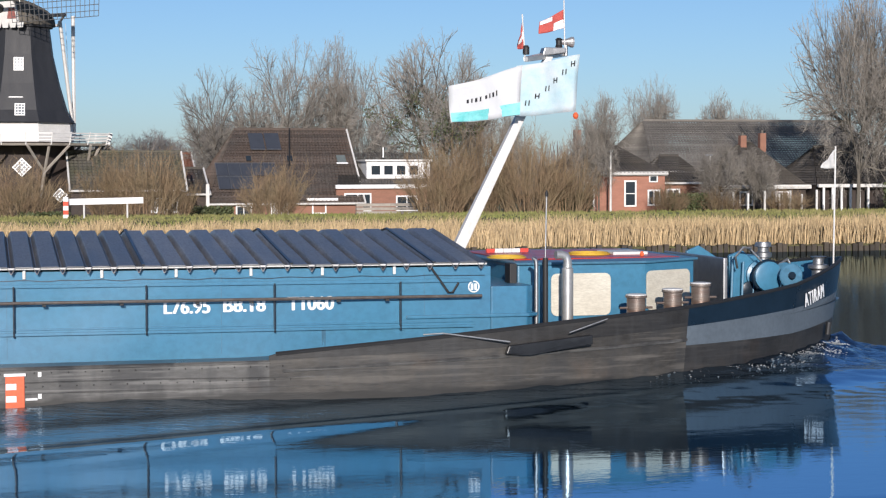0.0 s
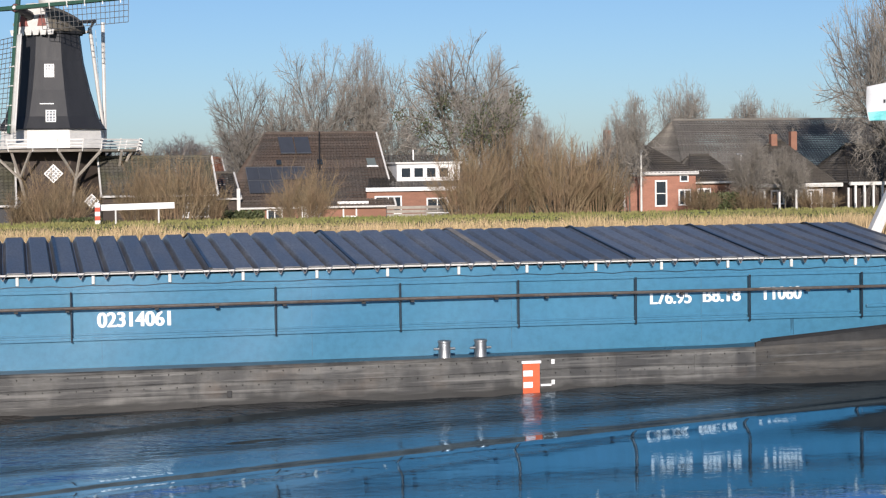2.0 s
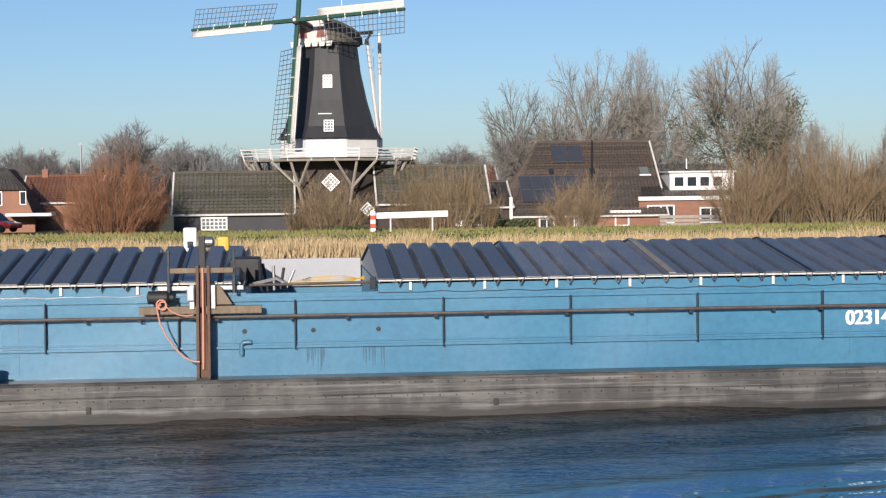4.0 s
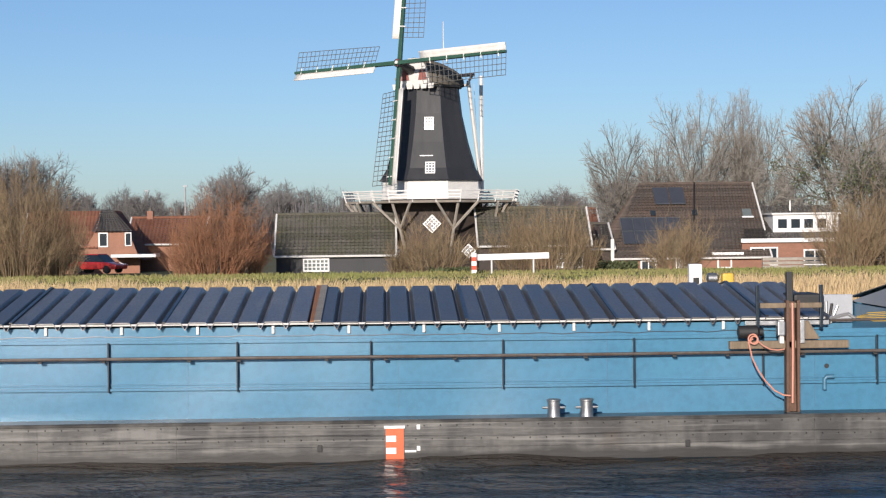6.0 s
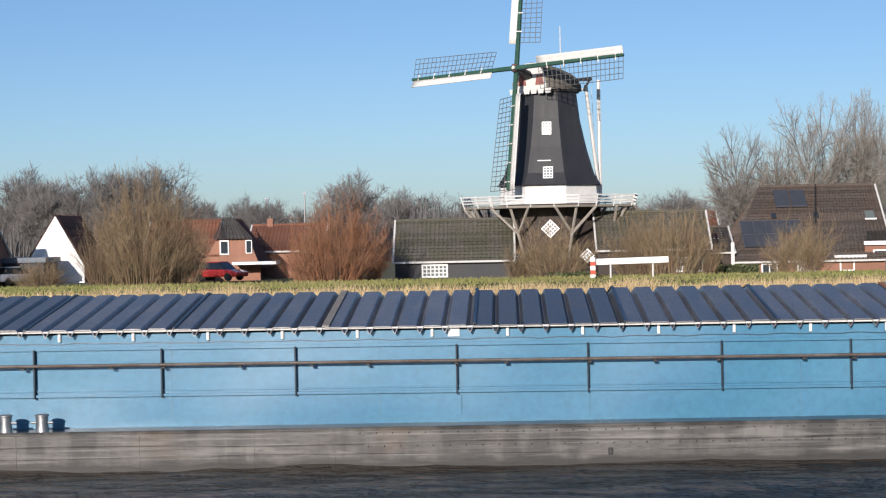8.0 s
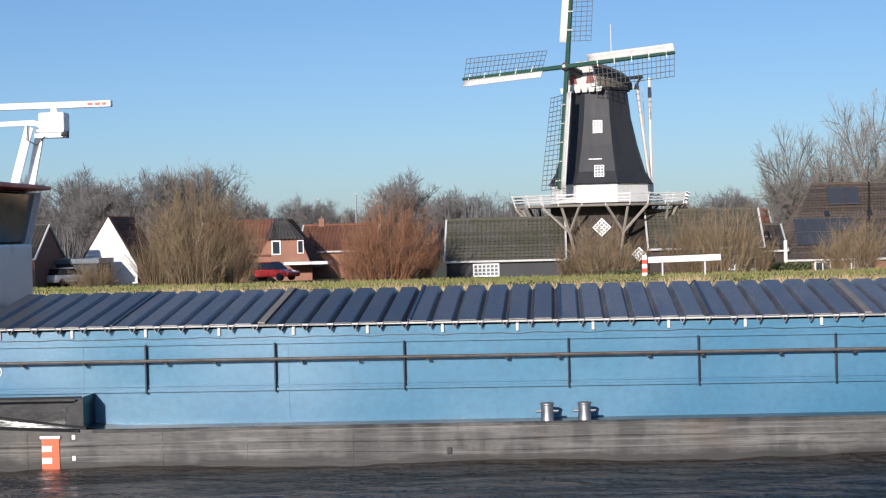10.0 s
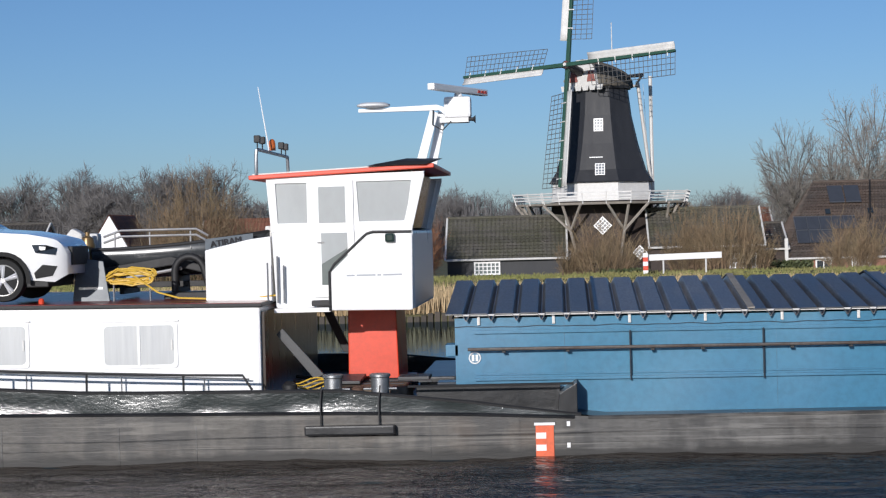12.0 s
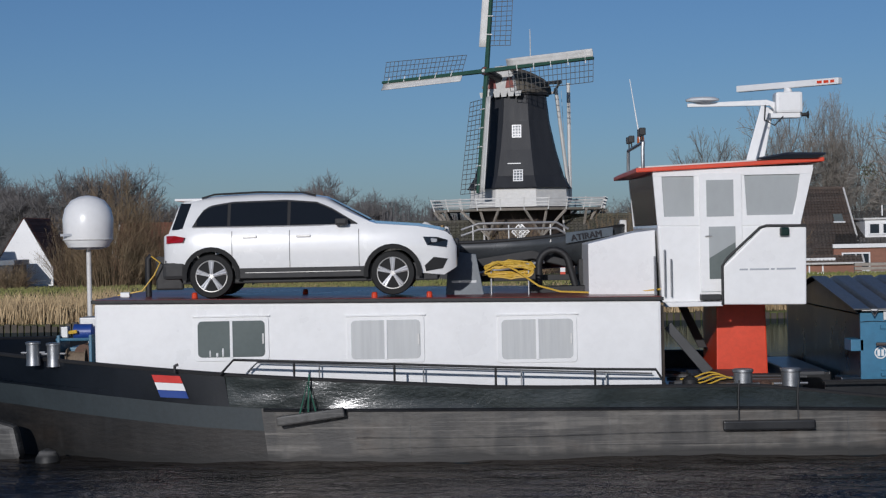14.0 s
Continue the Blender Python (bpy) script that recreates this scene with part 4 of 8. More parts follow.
flag("house_flag", ((10.48, YC - 0.35, 5.52), (10.4, YC - 0.35, 4.5), (9.18, YC - 0.45, 4.42), (9.28, YC - 0.45, 5.3)), "white and pale blue banner with a diagonal row of dark bars", "cloth", 0.06, 14,
     [(0.06 + 0.135 * k + d, 0.06 + 0.135 * k + d + 0.018, 0.1 + 0.12 * k, 0.2 + 0.12 * k, "ink") for k in range(6) for d in (0.0, 0.05)] + [(0.06 + 0.135 * k, 0.06 + 0.135 * k + 0.06, 0.14 + 0.12 * k, 0.16 + 0.12 * k, "ink") for k in range(0, 6, 2)])
flag("house_flag", ((9.36, YC - 0.55, 5.3), (9.3, YC - 0.55, 4.42), (8.08, YC - 0.5, 4.3), (8.04, YC - 0.5, 4.93)), "white banner with a teal foot and dark print", "flagwhite", 0.07, 14,
     [(0.0, 0.99, 0.74, 0.985, "teal"), (0.34, 0.36, 0.38, 0.5, "ink"), (0.39, 0.42, 0.4, 0.5, "ink"), (0.45, 0.47, 0.4, 0.5, "ink"), (0.5, 0.53, 0.42, 0.5, "ink"), (0.58, 0.6, 0.42, 0.53, "ink"), (0.63, 0.66, 0.43, 0.53, "ink"), (0.69, 0.71, 0.43, 0.53, "ink"), (0.74, 0.77, 0.44, 0.53, "ink")])
flag("pennant", ((10.44, YC + 0.45, 6.38), (10.44, YC + 0.45, 6.04), (9.95, YC + 0.4, 5.93), (9.97, YC + 0.4, 6.15)), "small red and white quartered pennant", "redcloth", 0.03, 10,
     [(0.02, 0.45, 0.52, 0.98, "white"), (0.5, 0.98, 0.02, 0.3, "white")])
flag("pennant", ((9.36, YC - 0.55, 6.1), (9.4, YC - 0.55, 5.6), (9.28, YC - 0.5, 5.6), (9.3, YC - 0.5, 5.75)), "small red and white pennant furled round its staff", "redcloth", 0.04, 6, [(0.1, 0.9, 0.3, 0.6, "white")])
part("flag_ball", Lathe((10.4, YC - 0.35, 4.38), [(0.02, 0), (0.05, 0.04), (0.05, 0.08), (0.02, 0.12)], 10), "orange", ship)

# bow: staff with flag, winch, bitts
part("bow_staff", Tube([(15.53, 31.55, 1.5), (15.56, 31.55, 3.9)], 0.016, 8), "offwhite", ship)
flag("bow_flag", ((15.55, 31.55, 3.84), (15.55, 31.55, 3.48), (15.2, 31.4, 3.5), (15.24, 31.4, 3.58)), "small white flag", "offwhite", 0.03, 8)


def winch():
    w = part("anchor_winch", Slab([(13.0, 30.4, 0.9), (14.1, 30.4, 0.95), (13.75, 30.4, 1.6), (13.2, 30.4, 2.05), (12.95, 30.4, 1.95)], (0, 0.08, 0), 0.015), "blue", ship, "blue anchor winch")
    part("side_plate", Slab([(13.0, 32.4, 0.9), (14.3, 32.4, 0.95), (13.75, 32.4, 1.7), (13.2, 32.4, 2.05), (12.95, 32.4, 1.95)], (0, 0.08, 0), 0.015), "blue", w)
    part("drum", Lathe((13.55, 30.0, 1.6), [(0.2, 0), (0.26, 0.02), (0.26, 0.08), (0.17, 0.12), (0.17, 0.3), (0.28, 0.34), (0.28, 0.42)], 22, 'y'), "blue", w, "", True)
    part("warping_head", Lathe((13.85, 29.75, 1.62), [(0.2, 0), (0.22, 0.02), (0.2, 0.06), (0.13, 0.12), (0.13, 0.22), (0.22, 0.3)], 22, 'y'), "blue2", w, "", True)
    part("hub", Lathe((13.85, 29.7, 1.62), [(0.05, 0), (0.07, 0.02), (0.07, 0.07)], 14, 'y'), "dkblue", w)
    part("gear_case", Box(13.25, 13.6, 30.5, 31.2, 1.3, 1.95, 0.06), "blue", w)
    part("brake_lever", Tube([(13.3, 30.2, 2.0), (13.2, 30.1, 2.1), (13.55, 30.1, 1.75)], 0.02, 6), "galv", w)
    for k in range(3):
        part("frame_bar", Tube([(12.95 + 0.2 * k, 30.3, 1.0), (12.98 + 0.2 * k, 30.3, 1.95 - 0.1 * k)], 0.025, 6), "blue", w)
    part("chain", Tube([(14.05, 30.9, 1.7), (14.3, 30.9, 1.85), (14.45, 30.9, 1.6), (14.4, 30.9, 1.2)], 0.03, 6), "galv", w)
    part("splash_plate", Box(12.72, 12.8, 30.1, 33.0, 0.9, 1.93, 0.02), "galv", ship, "weathered grey plate")
    part("fairlead_post", Lathe((14.45, 32.3, 1.0), [(0.1, 0), (0.1, 0.8), (0.16, 0.82), (0.16, 0.9), (0.1, 0.92), (0.1, 1.0), (0.16, 1.02), (0.14, 1.1)], 14), "galv", ship, "", True)
    part("fairlead_post", Lathe((15.2, 31.5, 1.1), [(0.12, 0), (0.12, 0.5), (0.19, 0.54), (0.19, 0.6), (0.1, 0.62), (0.1, 0.72), (0.15, 0.76)], 14), "galv", ship, "", True)
    for k in range(3):
        part("gear_wheel", Lathe((13.3 + 0.32 * k, 30.28, 1.35 + 0.18 * (k % 2)), [(0.13, 0), (0.15, 0.01), (0.15, 0.05), (0.1, 0.06)], 18, 'y'), "blue2" if k % 2 else "dkblue", w, "", True)
    part("brake_band", Tube(arc((13.55, 30.1, 1.6), 0.27, -30, 230, 16), 0.03, 6), "dkblue", w, "", True)
    part("crank", Tube([(13.0, 30.15, 1.75), (12.9, 30.0, 1.95), (13.05, 30.0, 2.12), (13.2, 30.0, 2.1)], 0.022, 6), "galv", w, "", True)
    part("guard_plate", Slab([(13.5, 30.02, 1.05), (14.15, 30.02, 1.1), (13.95, 30.02, 1.4), (13.6, 30.02, 1.35)], (0, 0.03, 0), 0.01), "blue", w)
    part("bracket", Slab([(13.62, 29.9, 0.95), (13.95, 29.9, 0.95), (13.9, 29.9, 1.55), (13.75, 29.9, 1.55)], (0, 0.05, 0), 0.01), "blue", w)
    part("locker", Box(14.2, 14.55, 30.6, 31.0, 0.9, 1.35, 0.02), "dkblue", ship)


winch()
strake("bulwark_lining", 11.8, 15.5, lambda x: sample(LOW, x) - 0.1, lambda x: sample(TOP, x) - 0.02, "blue", ship, "blue inner side of the bulwark", -0.06, 2)

# ship's name on the bow, laid along the plating
def bow_name():
    x, wide = 14.12, {"A": 0.155, "T": 0.145, "I": 0.075, "R": 0.15, "M": 0.18}
    for ch in "ATIRAM":
        z = 1.06 + (x - 14.12) * 0.22
        y = YC - half(x, 0) - 0.03
        y2 = YC - half(x + 0.1, 0) - 0.03
        ang = math.degrees(math.atan2(y2 - y, 0.1))
        lettering(ch, 0.34, pose(x, y, z, 0, -9, ang) @ FACE @ Matrix.Diagonal((0.6, 1, 1, 1)), "white", ship, "name_letter", 0.004)
        x += wide[ch] * math.cos(radians(ang))


bow_name()

# rubber pads, rope fender and steel poles along the bow bulwark
part("fender_board", Slab([(8.0, 27.5, 0.62), (8.4, 27.5, 0.6), (9.45, 27.58, 0.73), (9.45, 27.58, 0.88), (8.05, 27.5, 0.75)], (0, 0.12, 0), 0.02), "tar", ship)
part("boat_hook", Tube([(6.7, 27.62, 0.95), (7.0, 27.55, 0.97), (8.05, 27.45, 0.82)], 0.013, 8), "galv", ship)
part("boat_hook", Tube([(9.05, 27.55, 0.93), (9.7, 27.6, 1.13)], 0.011, 8), "galv", ship)
part("hawse_hole", Tube([(14.9, YC - half(14.9, 0.7) - 0.02, 0.5), (14.93, YC - half(14.9, 0.9) - 0.02, 0.72)], 0.05, 10), "black", ship)
for x in (-4.15, -11.68, -17.75, -23.27, -28.26, -38.89):
    part("scupper", Box(x - 0.035, x + 0.035, 27.55, 27.6, 0.16, 0.26, 0.008), "black", ship)


# ---- trolley on the coaming over the open hatch ----
def trolley():
    w = part("hatch_trolley", Box(-17.02, -15.18, 28.02, 28.14, 1.58, 1.7, 0.015), "wood", ship, "rusty hatch trolley hung on the coaming")
    sp = part("spud_beam", Slab([(-16.13, 28.02, 0.6), (-16.0, 28.02, 0.6), (-16.02, 28.02, 2.3), (-16.11, 28.02, 2.3)], (0, 0.1, 0), 0.01), "rust", w, "upright rusty channel beam")
    for xa, xb in ((-16.17, -16.125), (-16.005, -15.96)):
        part("flange", Slab([(xa, 27.94, 0.58), (xb, 27.94, 0.58), (xb + 0.01, 27.94, 2.32), (xa + 0.01, 27.94, 2.32)], (0, 0.18, 0), 0.006), "rust", sp)
    part("lift_rope", Tube([(-16.07, 27.98, 0.75), (-16.06, 27.97, 1.5), (-16.06, 27.98, 2.28)], 0.018, 6), "cable", sp)
    part("shoe", Box(-16.17, -15.96, 27.93, 28.12, 0.56, 0.62, 0.012), "black", sp)
    for xa in (-16.26, -15.94):
        part("guide", Box(xa, xa + 0.07, 27.98, 28.1, 1.66, 2.02, 0.01), "offwhite" if xa < -16.1 else "galv", w)
    part("head_post", Box(-16.12, -16.02, 28.1, 28.2, 2.25, 2.75, 0.012), "black", w)
    part("stay", Slab([(-15.86, 28.05, 1.72), (-15.62, 28.05, 1.72), (-15.8, 28.05, 2.0), (-15.86, 28.05, 2.0)], (0, 0.04, 0), 0.006), "wood", w)
    part("upper_arm", Box(-16.75, -15.45, 28.16, 28.22, 1.93, 2.0, 0.01), "galv", w)
    part("hook_block", Box(-16.05, -15.83, 33.9, 34.1, 2.3, 2.58, 0.06), "yellow", w, "yellow hook block")
    part("hoist_motor", Lathe((-16.32, 34.0, 2.48), [(0.05, 0), (0.1, 0.02), (0.1, 0.18), (0.04, 0.22)], 12, 'x'), "galv", w, "", True)
    part("notch", Box(-16.59, -16.48, 33.885, 33.9, 2.38, 2.5, 0.01), "black", w)
    part("hoist_base", Box(-16.7, -15.8, 33.8, 34.2, 2.12, 2.32, 0.02), "tar", w)
    part("guard_pipe", Tube([(-15.4, NEAR + 0.1, 1.98), (-13.5, NEAR + 0.1, 2.0)], 0.022, 8), "railpaint", ship, "grey pipe across the open hatch", True)
    part("pipe_bracket", Box(-13.52, -13.42, NEAR + 0.02, NEAR + 0.16, 1.9, 2.08, 0.015), "dkblue", ship)
    for k in range(5):
        part("lid_strut", Tube([(-15.2 + 0.1 * k, 29.6 + 0.3 * k, 1.8), (-15.35 + 0.17 * k, 29.6 + 0.3 * k, 2.3 - 0.05 * k)], 0.025, 6), "black" if k % 2 else "galv", w)
    part("cross_beam", Box(-16.55, -15.6, 28.0, 28.1, 2.2, 2.28, 0.012), "wood", w)
    part("motor", Lathe((-16.9, 28.05, 1.84), [(0.03, 0), (0.1, 0.02), (0.1, 0.3), (0.06, 0.34), (0.06, 0.4)], 14, 'x'), "black", w, "", True)
    part("gear_box", Box(-16.3, -16.18, 27.92, 28.1, 1.78, 2.0, 0.02), "galv", w)
    part("lamp_box", Box(-16.66, -16.42, 33.9, 34.1, 2.3, 2.75, 0.03), "white", w, "white lamp box")
    for x in (-16.6, -15.62):
        part("upright", Box(x, x + 0.05, 28.05, 28.12, 1.9, 2.55, 0.008), "dkblue", w)
    bm = Tube([(-16.68, 27.93, 1.74), (-16.75, 27.92, 1.7), (-16.7, 27.9, 1.45), (-16.62, 27.9, 1.28), (-16.5, 27.9, 1.1), (-16.36, 27.9, 0.95), (-16.22, 27.9, 0.88), (-16.12, 27.9, 0.87)], 0.013, 6)
    tube(bm, arc((-16.68, 27.93, 1.74), 0.07, 0, 360, 18), 0.013, 6, cap=False)
    tube(bm, arc((-16.66, 27.935, 1.72), 0.06, 0, 360, 18), 0.013, 6, cap=False)
    tube(bm, [(-16.6, 27.93, 1.7), (-16.52, 27.925, 1.63), (-16.42, 27.92, 1.58), (-16.3, 27.92, 1.565), (-16.2, 27.92, 1.58)], 0.011, 6)
    part("cable", bm, "cable", w, "pink orange cable")
    part("machine", Box(-15.7, -15.2, 29.5, 30.4, 1.9, 2.35, 0.05), "black", w)
    part("lid_arm", Tube([(-15.4, 29.0, 1.95), (-14.95, 29.0, 2.05), (-14.8, 29.0, 1.95)], 0.03, 6), "steel", w)
    part("drain_pipe", Tube([(-15.35, NEAR - 0.05, 1.12), (-15.47, NEAR - 0.06, 1.12), (-15.5, NEAR - 0.06, 1.08), (-15.5, NEAR - 0.06, 0.92)], 0.035, 10), "blue2", ship, "", True)
    # flat black discs stand in for the dark inside of drain holes
    for x in (-15.45, -14.4, -13.4):
        part("lifting_eye", Lathe((x, NEAR - 0.006, 1.28), [(0.04, 0.012), (0.036, 0.0)], 12, 'y'), "black", ship)
    for k in range(6):
        part("hose", Tube([(-14.75 + 0.05 * k, 29.6, 1.96 + 0.01 * k), (-14.4, 29.5 + 0.09 * k, 1.9 + 0.022 * k), (-13.9, 29.6, 1.9 + 0.03 * k), (-13.55, 29.8, 2.03 - 0.012 * k)], 0.006, 6), "yellow", ship)
    part("inner_wall", Box(-15.4, -13.4, 34.8, 34.9, 1.6, 2.12, 0.01), "greyprint", ship, "grey hatch end behind the gap")


trolley()

M["reddeck"] = mat("glossy_red_deck", (0.2, 0.022, 0.02), 0.3, 0, 0.25, 1.0, 12, 0.001)
M["reddeck"].node_tree.nodes["Principled BSDF"].inputs["Specular IOR Level"].default_value = 0.3
M["curtained"] = mat("curtained_pane", (0.6, 0.61, 0.6), 0.2, 0, 0.08, 1.6, 5, 0.0, second=(0.52, 0.53, 0.53), stretch=(5, 5, 0.25))
M["glass2"] = glassy("grey_pane", (0.15, 0.175, 0.17), 0.08)
M["blind"] = mat("plain_grey_pane", (0.4, 0.42, 0.42), 0.15, 0, 0.06, 1.2, 6, 0.0, second=(0.36, 0.38, 0.385), stretch=(1, 1, 0.5))
M["red2"] = mat("bright_red_paint", (0.74, 0.065, 0.018), 0.4, 0, 0.15, 1.5, 14, 0.001)
M["lampgreen"] = mat("green_lamp_glass", (0.006, 0.025, 0.02), 0.2, 0, 0.1, 5, 30, 0.0)
M["amber"] = mat("amber_plastic", (0.5, 0.12, 0.02), 0.3, 0, 0.1, 5, 30, 0.0)
M["darkrim2"] = mat("dark_grey_plank", (0.06, 0.062, 0.065), 0.5, 0, 0.25, 4, 30, 0.003)
M["shadedend"] = mat("shaded_end_wall", (0.045, 0.03, 0.02), 0.3, 0, 0.4, 1.2, 10, 0.002, stretch=(1, 4, 0.5))
M["ropegreen"] = mat("green_rope", (0.03, 0.14, 0.09), 0.8, 0, 0.2, 8, 40, 0.0)


# ---- living quarters ----
def quarters():
    q = part("deck_house", Slab([(-58.08, 28.45, 1.12), (-49.33, 28.45, 0.78), (-49.33, 28.45, 2.33), (-58.08, 28.45, 2.44)], (0, 6.44, 0), 0.045), "white", ship, "white steel living quarters")
    part("roof_rim", Slab([(-58.12, 28.4, 2.44), (-49.29, 28.4, 2.33), (-49.29, 28.4, 2.385), (-58.12, 28.4, 2.495)], (0, 6.54, 0), 0.012), "black", q, "black roof edge")
    part("roof", Slab([(-58.08, 28.47, 2.48), (-49.33, 28.47, 2.375), (-49.33, 28.47, 2.395), (-58.08, 28.47, 2.5)], (0, 6.4, 0)), "reddeck", q, "glossy dark red roof deck")
    for x0, x1, z0, z1, open_ in ((-56.54, -55.38, 1.52, 2.2, 1), (-54.17, -52.98, 1.45, 2.17, 0), (-51.85, -50.63, 1.41, 2.14, 0)):
        w = part("window", rounded(x0, x1, z0, z1, 0.06, 28.43, 0.03), "white", q)
        part("pane", rounded(x0 + 0.06, x1 - 0.06, z0 + 0.06, z1 - 0.06, 0.07, 28.424, 0.02), "glass2" if open_ else "curtained", w, "" if open_ else "pane with a drawn white curtain")
        xm = (x0 + x1) / 2
        part("mullion", Box(xm - 0.022, xm + 0.022, 28.41, 28.43, z0 + 0.05, z1 - 0.05, 0.006), "white", w)
        part("drip_edge", Box(x0 - 0.02, x1 + 0.02, 28.41, 28.45, z1, z1 + 0.02, 0.004), "white", w)
        part("latch", Box(x1 - 0.1, x1 - 0.075, 28.405, 28.43, (z0 + z1) / 2 - 0.08, (z0 + z1) / 2 + 0.08, 0.005), "offwhite", w)
        if open_:
            part("curtain", Box(xm + 0.05, x1 - 0.1, 28.42, 28.426, z0 + 0.08, z1 - 0.1), "glass2", w)
            for dx, h, r in ((0.25, 0.1, 0.03), (0.36, 0.06, 0.05), (0.45, 0.13, 0.04)):
                part("pot", Lathe((x0 + dx, 28.418, z0 + 0.07), [(r * 0.3, 0), (r * 0.4, h * 0.6), (r * 0.3, h)], 8), "white", w)


quarters()


def aft_rail():
    r = part("guard_rail", Tube([(-56.05, 27.72, 1.36), (-55.84, 27.72, 1.585), (-53.4, 27.72, 1.475), (-51.9, 27.72, 1.405), (-50.4, 27.72, 1.345), (-49.5, 27.72, 1.325), (-49.36, 27.72, 1.1)], 0.02, 8), "black", ship, "black tube guard rail", True)
    for x, z in ((-54.93, 1.55), (-53.42, 1.48), (-51.9, 1.41), (-50.41, 1.345)):
        part("stanchion", Tube([(x, 27.72, sample(TOP, x)), (x, 27.72, z)], 0.018, 8), "black", r)
    low = part("low_rail", Tube([(-55.7, 28.3, 1.36), (-55.55, 28.3, 1.5), (-52, 28.3, 1.33), (-49.5, 28.3, 1.22)], 0.014, 6), "galv", ship, "", True)
    for x, z in ((-54.6, 1.45), (-53.0, 1.38), (-51.5, 1.3), (-50.2, 1.25)):
        part("stanchion", Tube([(x, 28.3, 1.0), (x, 28.3, z)], 0.012, 6), "galv", low)


aft_rail()

# flag painted on the bulwark
for k, (mt, d) in enumerate((("orange2", 0), ("white", 1), ("flagblue", 2))):
    M.setdefault("orange2", mat("flag_red_paint", (0.62, 0.04, 0.03), 0.4, 0, 0.1, 5, 30, 0.0))
    M.setdefault("flagblue", mat("flag_blue_paint", (0.02, 0.06, 0.28), 0.4, 0, 0.1, 5, 30, 0.0))
    xa, z1 = -57.14 + 0.045 * d, 1.36 - 0.115 * d
    pts = []
    for x, z in ((xa, z1), (xa + 0.45, z1 - 0.02), (xa + 0.495, z1 - 0.13), (xa + 0.045, z1 - 0.112)):
        pts.append((x, YC - half(x, z) - 0.022, z))
    part("painted_flag", Slab(pts, (0, 0.015, 0)), mt, ship, "stripe of a painted tricolour")


def wheelhouse():
    y0, y1 = 29.4, 33.94
    low = part("wheelhouse", Slab([(-49.22, y0, 2.24), (-46.98, y0, 2.2), (-46.98, y0, 3.46), (-49.27, y0, 3.5)], (0, y1 - y0, 0), 0.05), "white", ship, "white steel wheelhouse")
    # upper walls leaning outwards at the front, with openings for the panes
    part("front_wall", Slab([(-47.16, y0 + 0.02, 3.46), (-47.08, y0 + 0.02, 3.46), (-46.86, y0 + 0.02, 4.36), (-46.94, y0 + 0.02, 4.36)], (0, 0.1, 0)), "white", low)
    part("front_wall", Slab([(-47.16, y1 - 0.12, 3.46), (-47.08, y1 - 0.12, 3.46), (-46.86, y1 - 0.12, 4.36), (-46.94, y1 - 0.12, 4.36)], (0, 0.1, 0)), "white", low)
    for yy in (y0, y1 - 0.08):
        bars = [[(-49.27, 3.5), (-49.15, 3.5), (-49.19, 4.3), (-49.33, 4.3)], [(-48.68, 3.5), (-48.5, 3.5), (-48.5, 4.3), (-48.68, 4.3)], [(-48.07, 3.5), (-47.84, 3.5), (-47.88, 4.3), (-48.07, 4.3)],
                [(-47.12, 3.47), (-47.0, 3.47), (-46.78, 4.36), (-46.98, 4.36)], [(-49.27, 3.48), (-47.0, 3.44), (-46.98, 3.62), (-49.27, 3.62)], [(-49.33, 4.26), (-46.84, 4.26), (-46.78, 4.4), (-49.33, 4.36)]]
        for k, b in enumerate(bars):
            e = -0.006 if k > 3 else 0.0
            part("window_frame", Slab([(x, yy + e, z) for x, z in b], (0, 0.08 - 2 * e, 0), 0.006), "white", low)
        for xa, xb, ta, tb in ((-49.17, -48.68, -49.2, -48.68), (-48.5, -48.07, -48.5, -48.07), (-47.86, -47.1, -47.88, -46.98)):
            part("pane", Slab([(xa, yy + 0.03, 3.6), (xb, yy + 0.03, 3.6), (tb, yy + 0.03, 4.28), (ta, yy + 0.03, 4.28)], (0, 0.01, 0)), "blind", low, "pane in an even pale grey")
    part("windscreen", Slab([(-47.1, y0 + 0.12, 3.5), (-47.1, y1 - 0.12, 3.5), (-46.9, y1 - 0.12, 4.36), (-46.9, y0 + 0.12, 4.36)], (0.015, 0, 0)), "glass", low, "dark windscreen")
    part("rear_window", Slab([(-49.24, y0 + 0.1, 3.5), (-49.24, y1 - 0.1, 3.5), (-49.32, y1 - 0.1, 4.34), (-49.32, y0 + 0.1, 4.34)], (-0.015, 0, 0)), "glass", low)
    part("roof", Slab([(-49.6, y0 - 0.08, 4.33), (-46.62, y0 - 0.08, 4.45), (-46.62, y0 - 0.08, 4.52), (-49.6, y0 - 0.08, 4.4)], (0, y1 - y0 + 0.16, 0), 0.015), "red2", low, "bright red roof edge")
    part("roof_top", Slab([(-49.55, y0, 4.402), (-46.7, y0, 4.518), (-46.7, y0, 4.54), (-49.55, y0, 4.425)], (0, y1 - y0, 0)), "offwhite", low)
    part("ceiling", Slab([(-49.2, y0 + 0.1, 4.33), (-47.0, y0 + 0.1, 4.4), (-47.0, y0 + 0.1, 4.42), (-49.2, y0 + 0.1, 4.35)], (0, y1 - y0 - 0.2, 0)), "black", low)
    door = part("door", rounded(-48.6, -47.93, 2.42, 4.3, 0.03, y0 - 0.035, 0.03), "white", low, "white door with two panes")
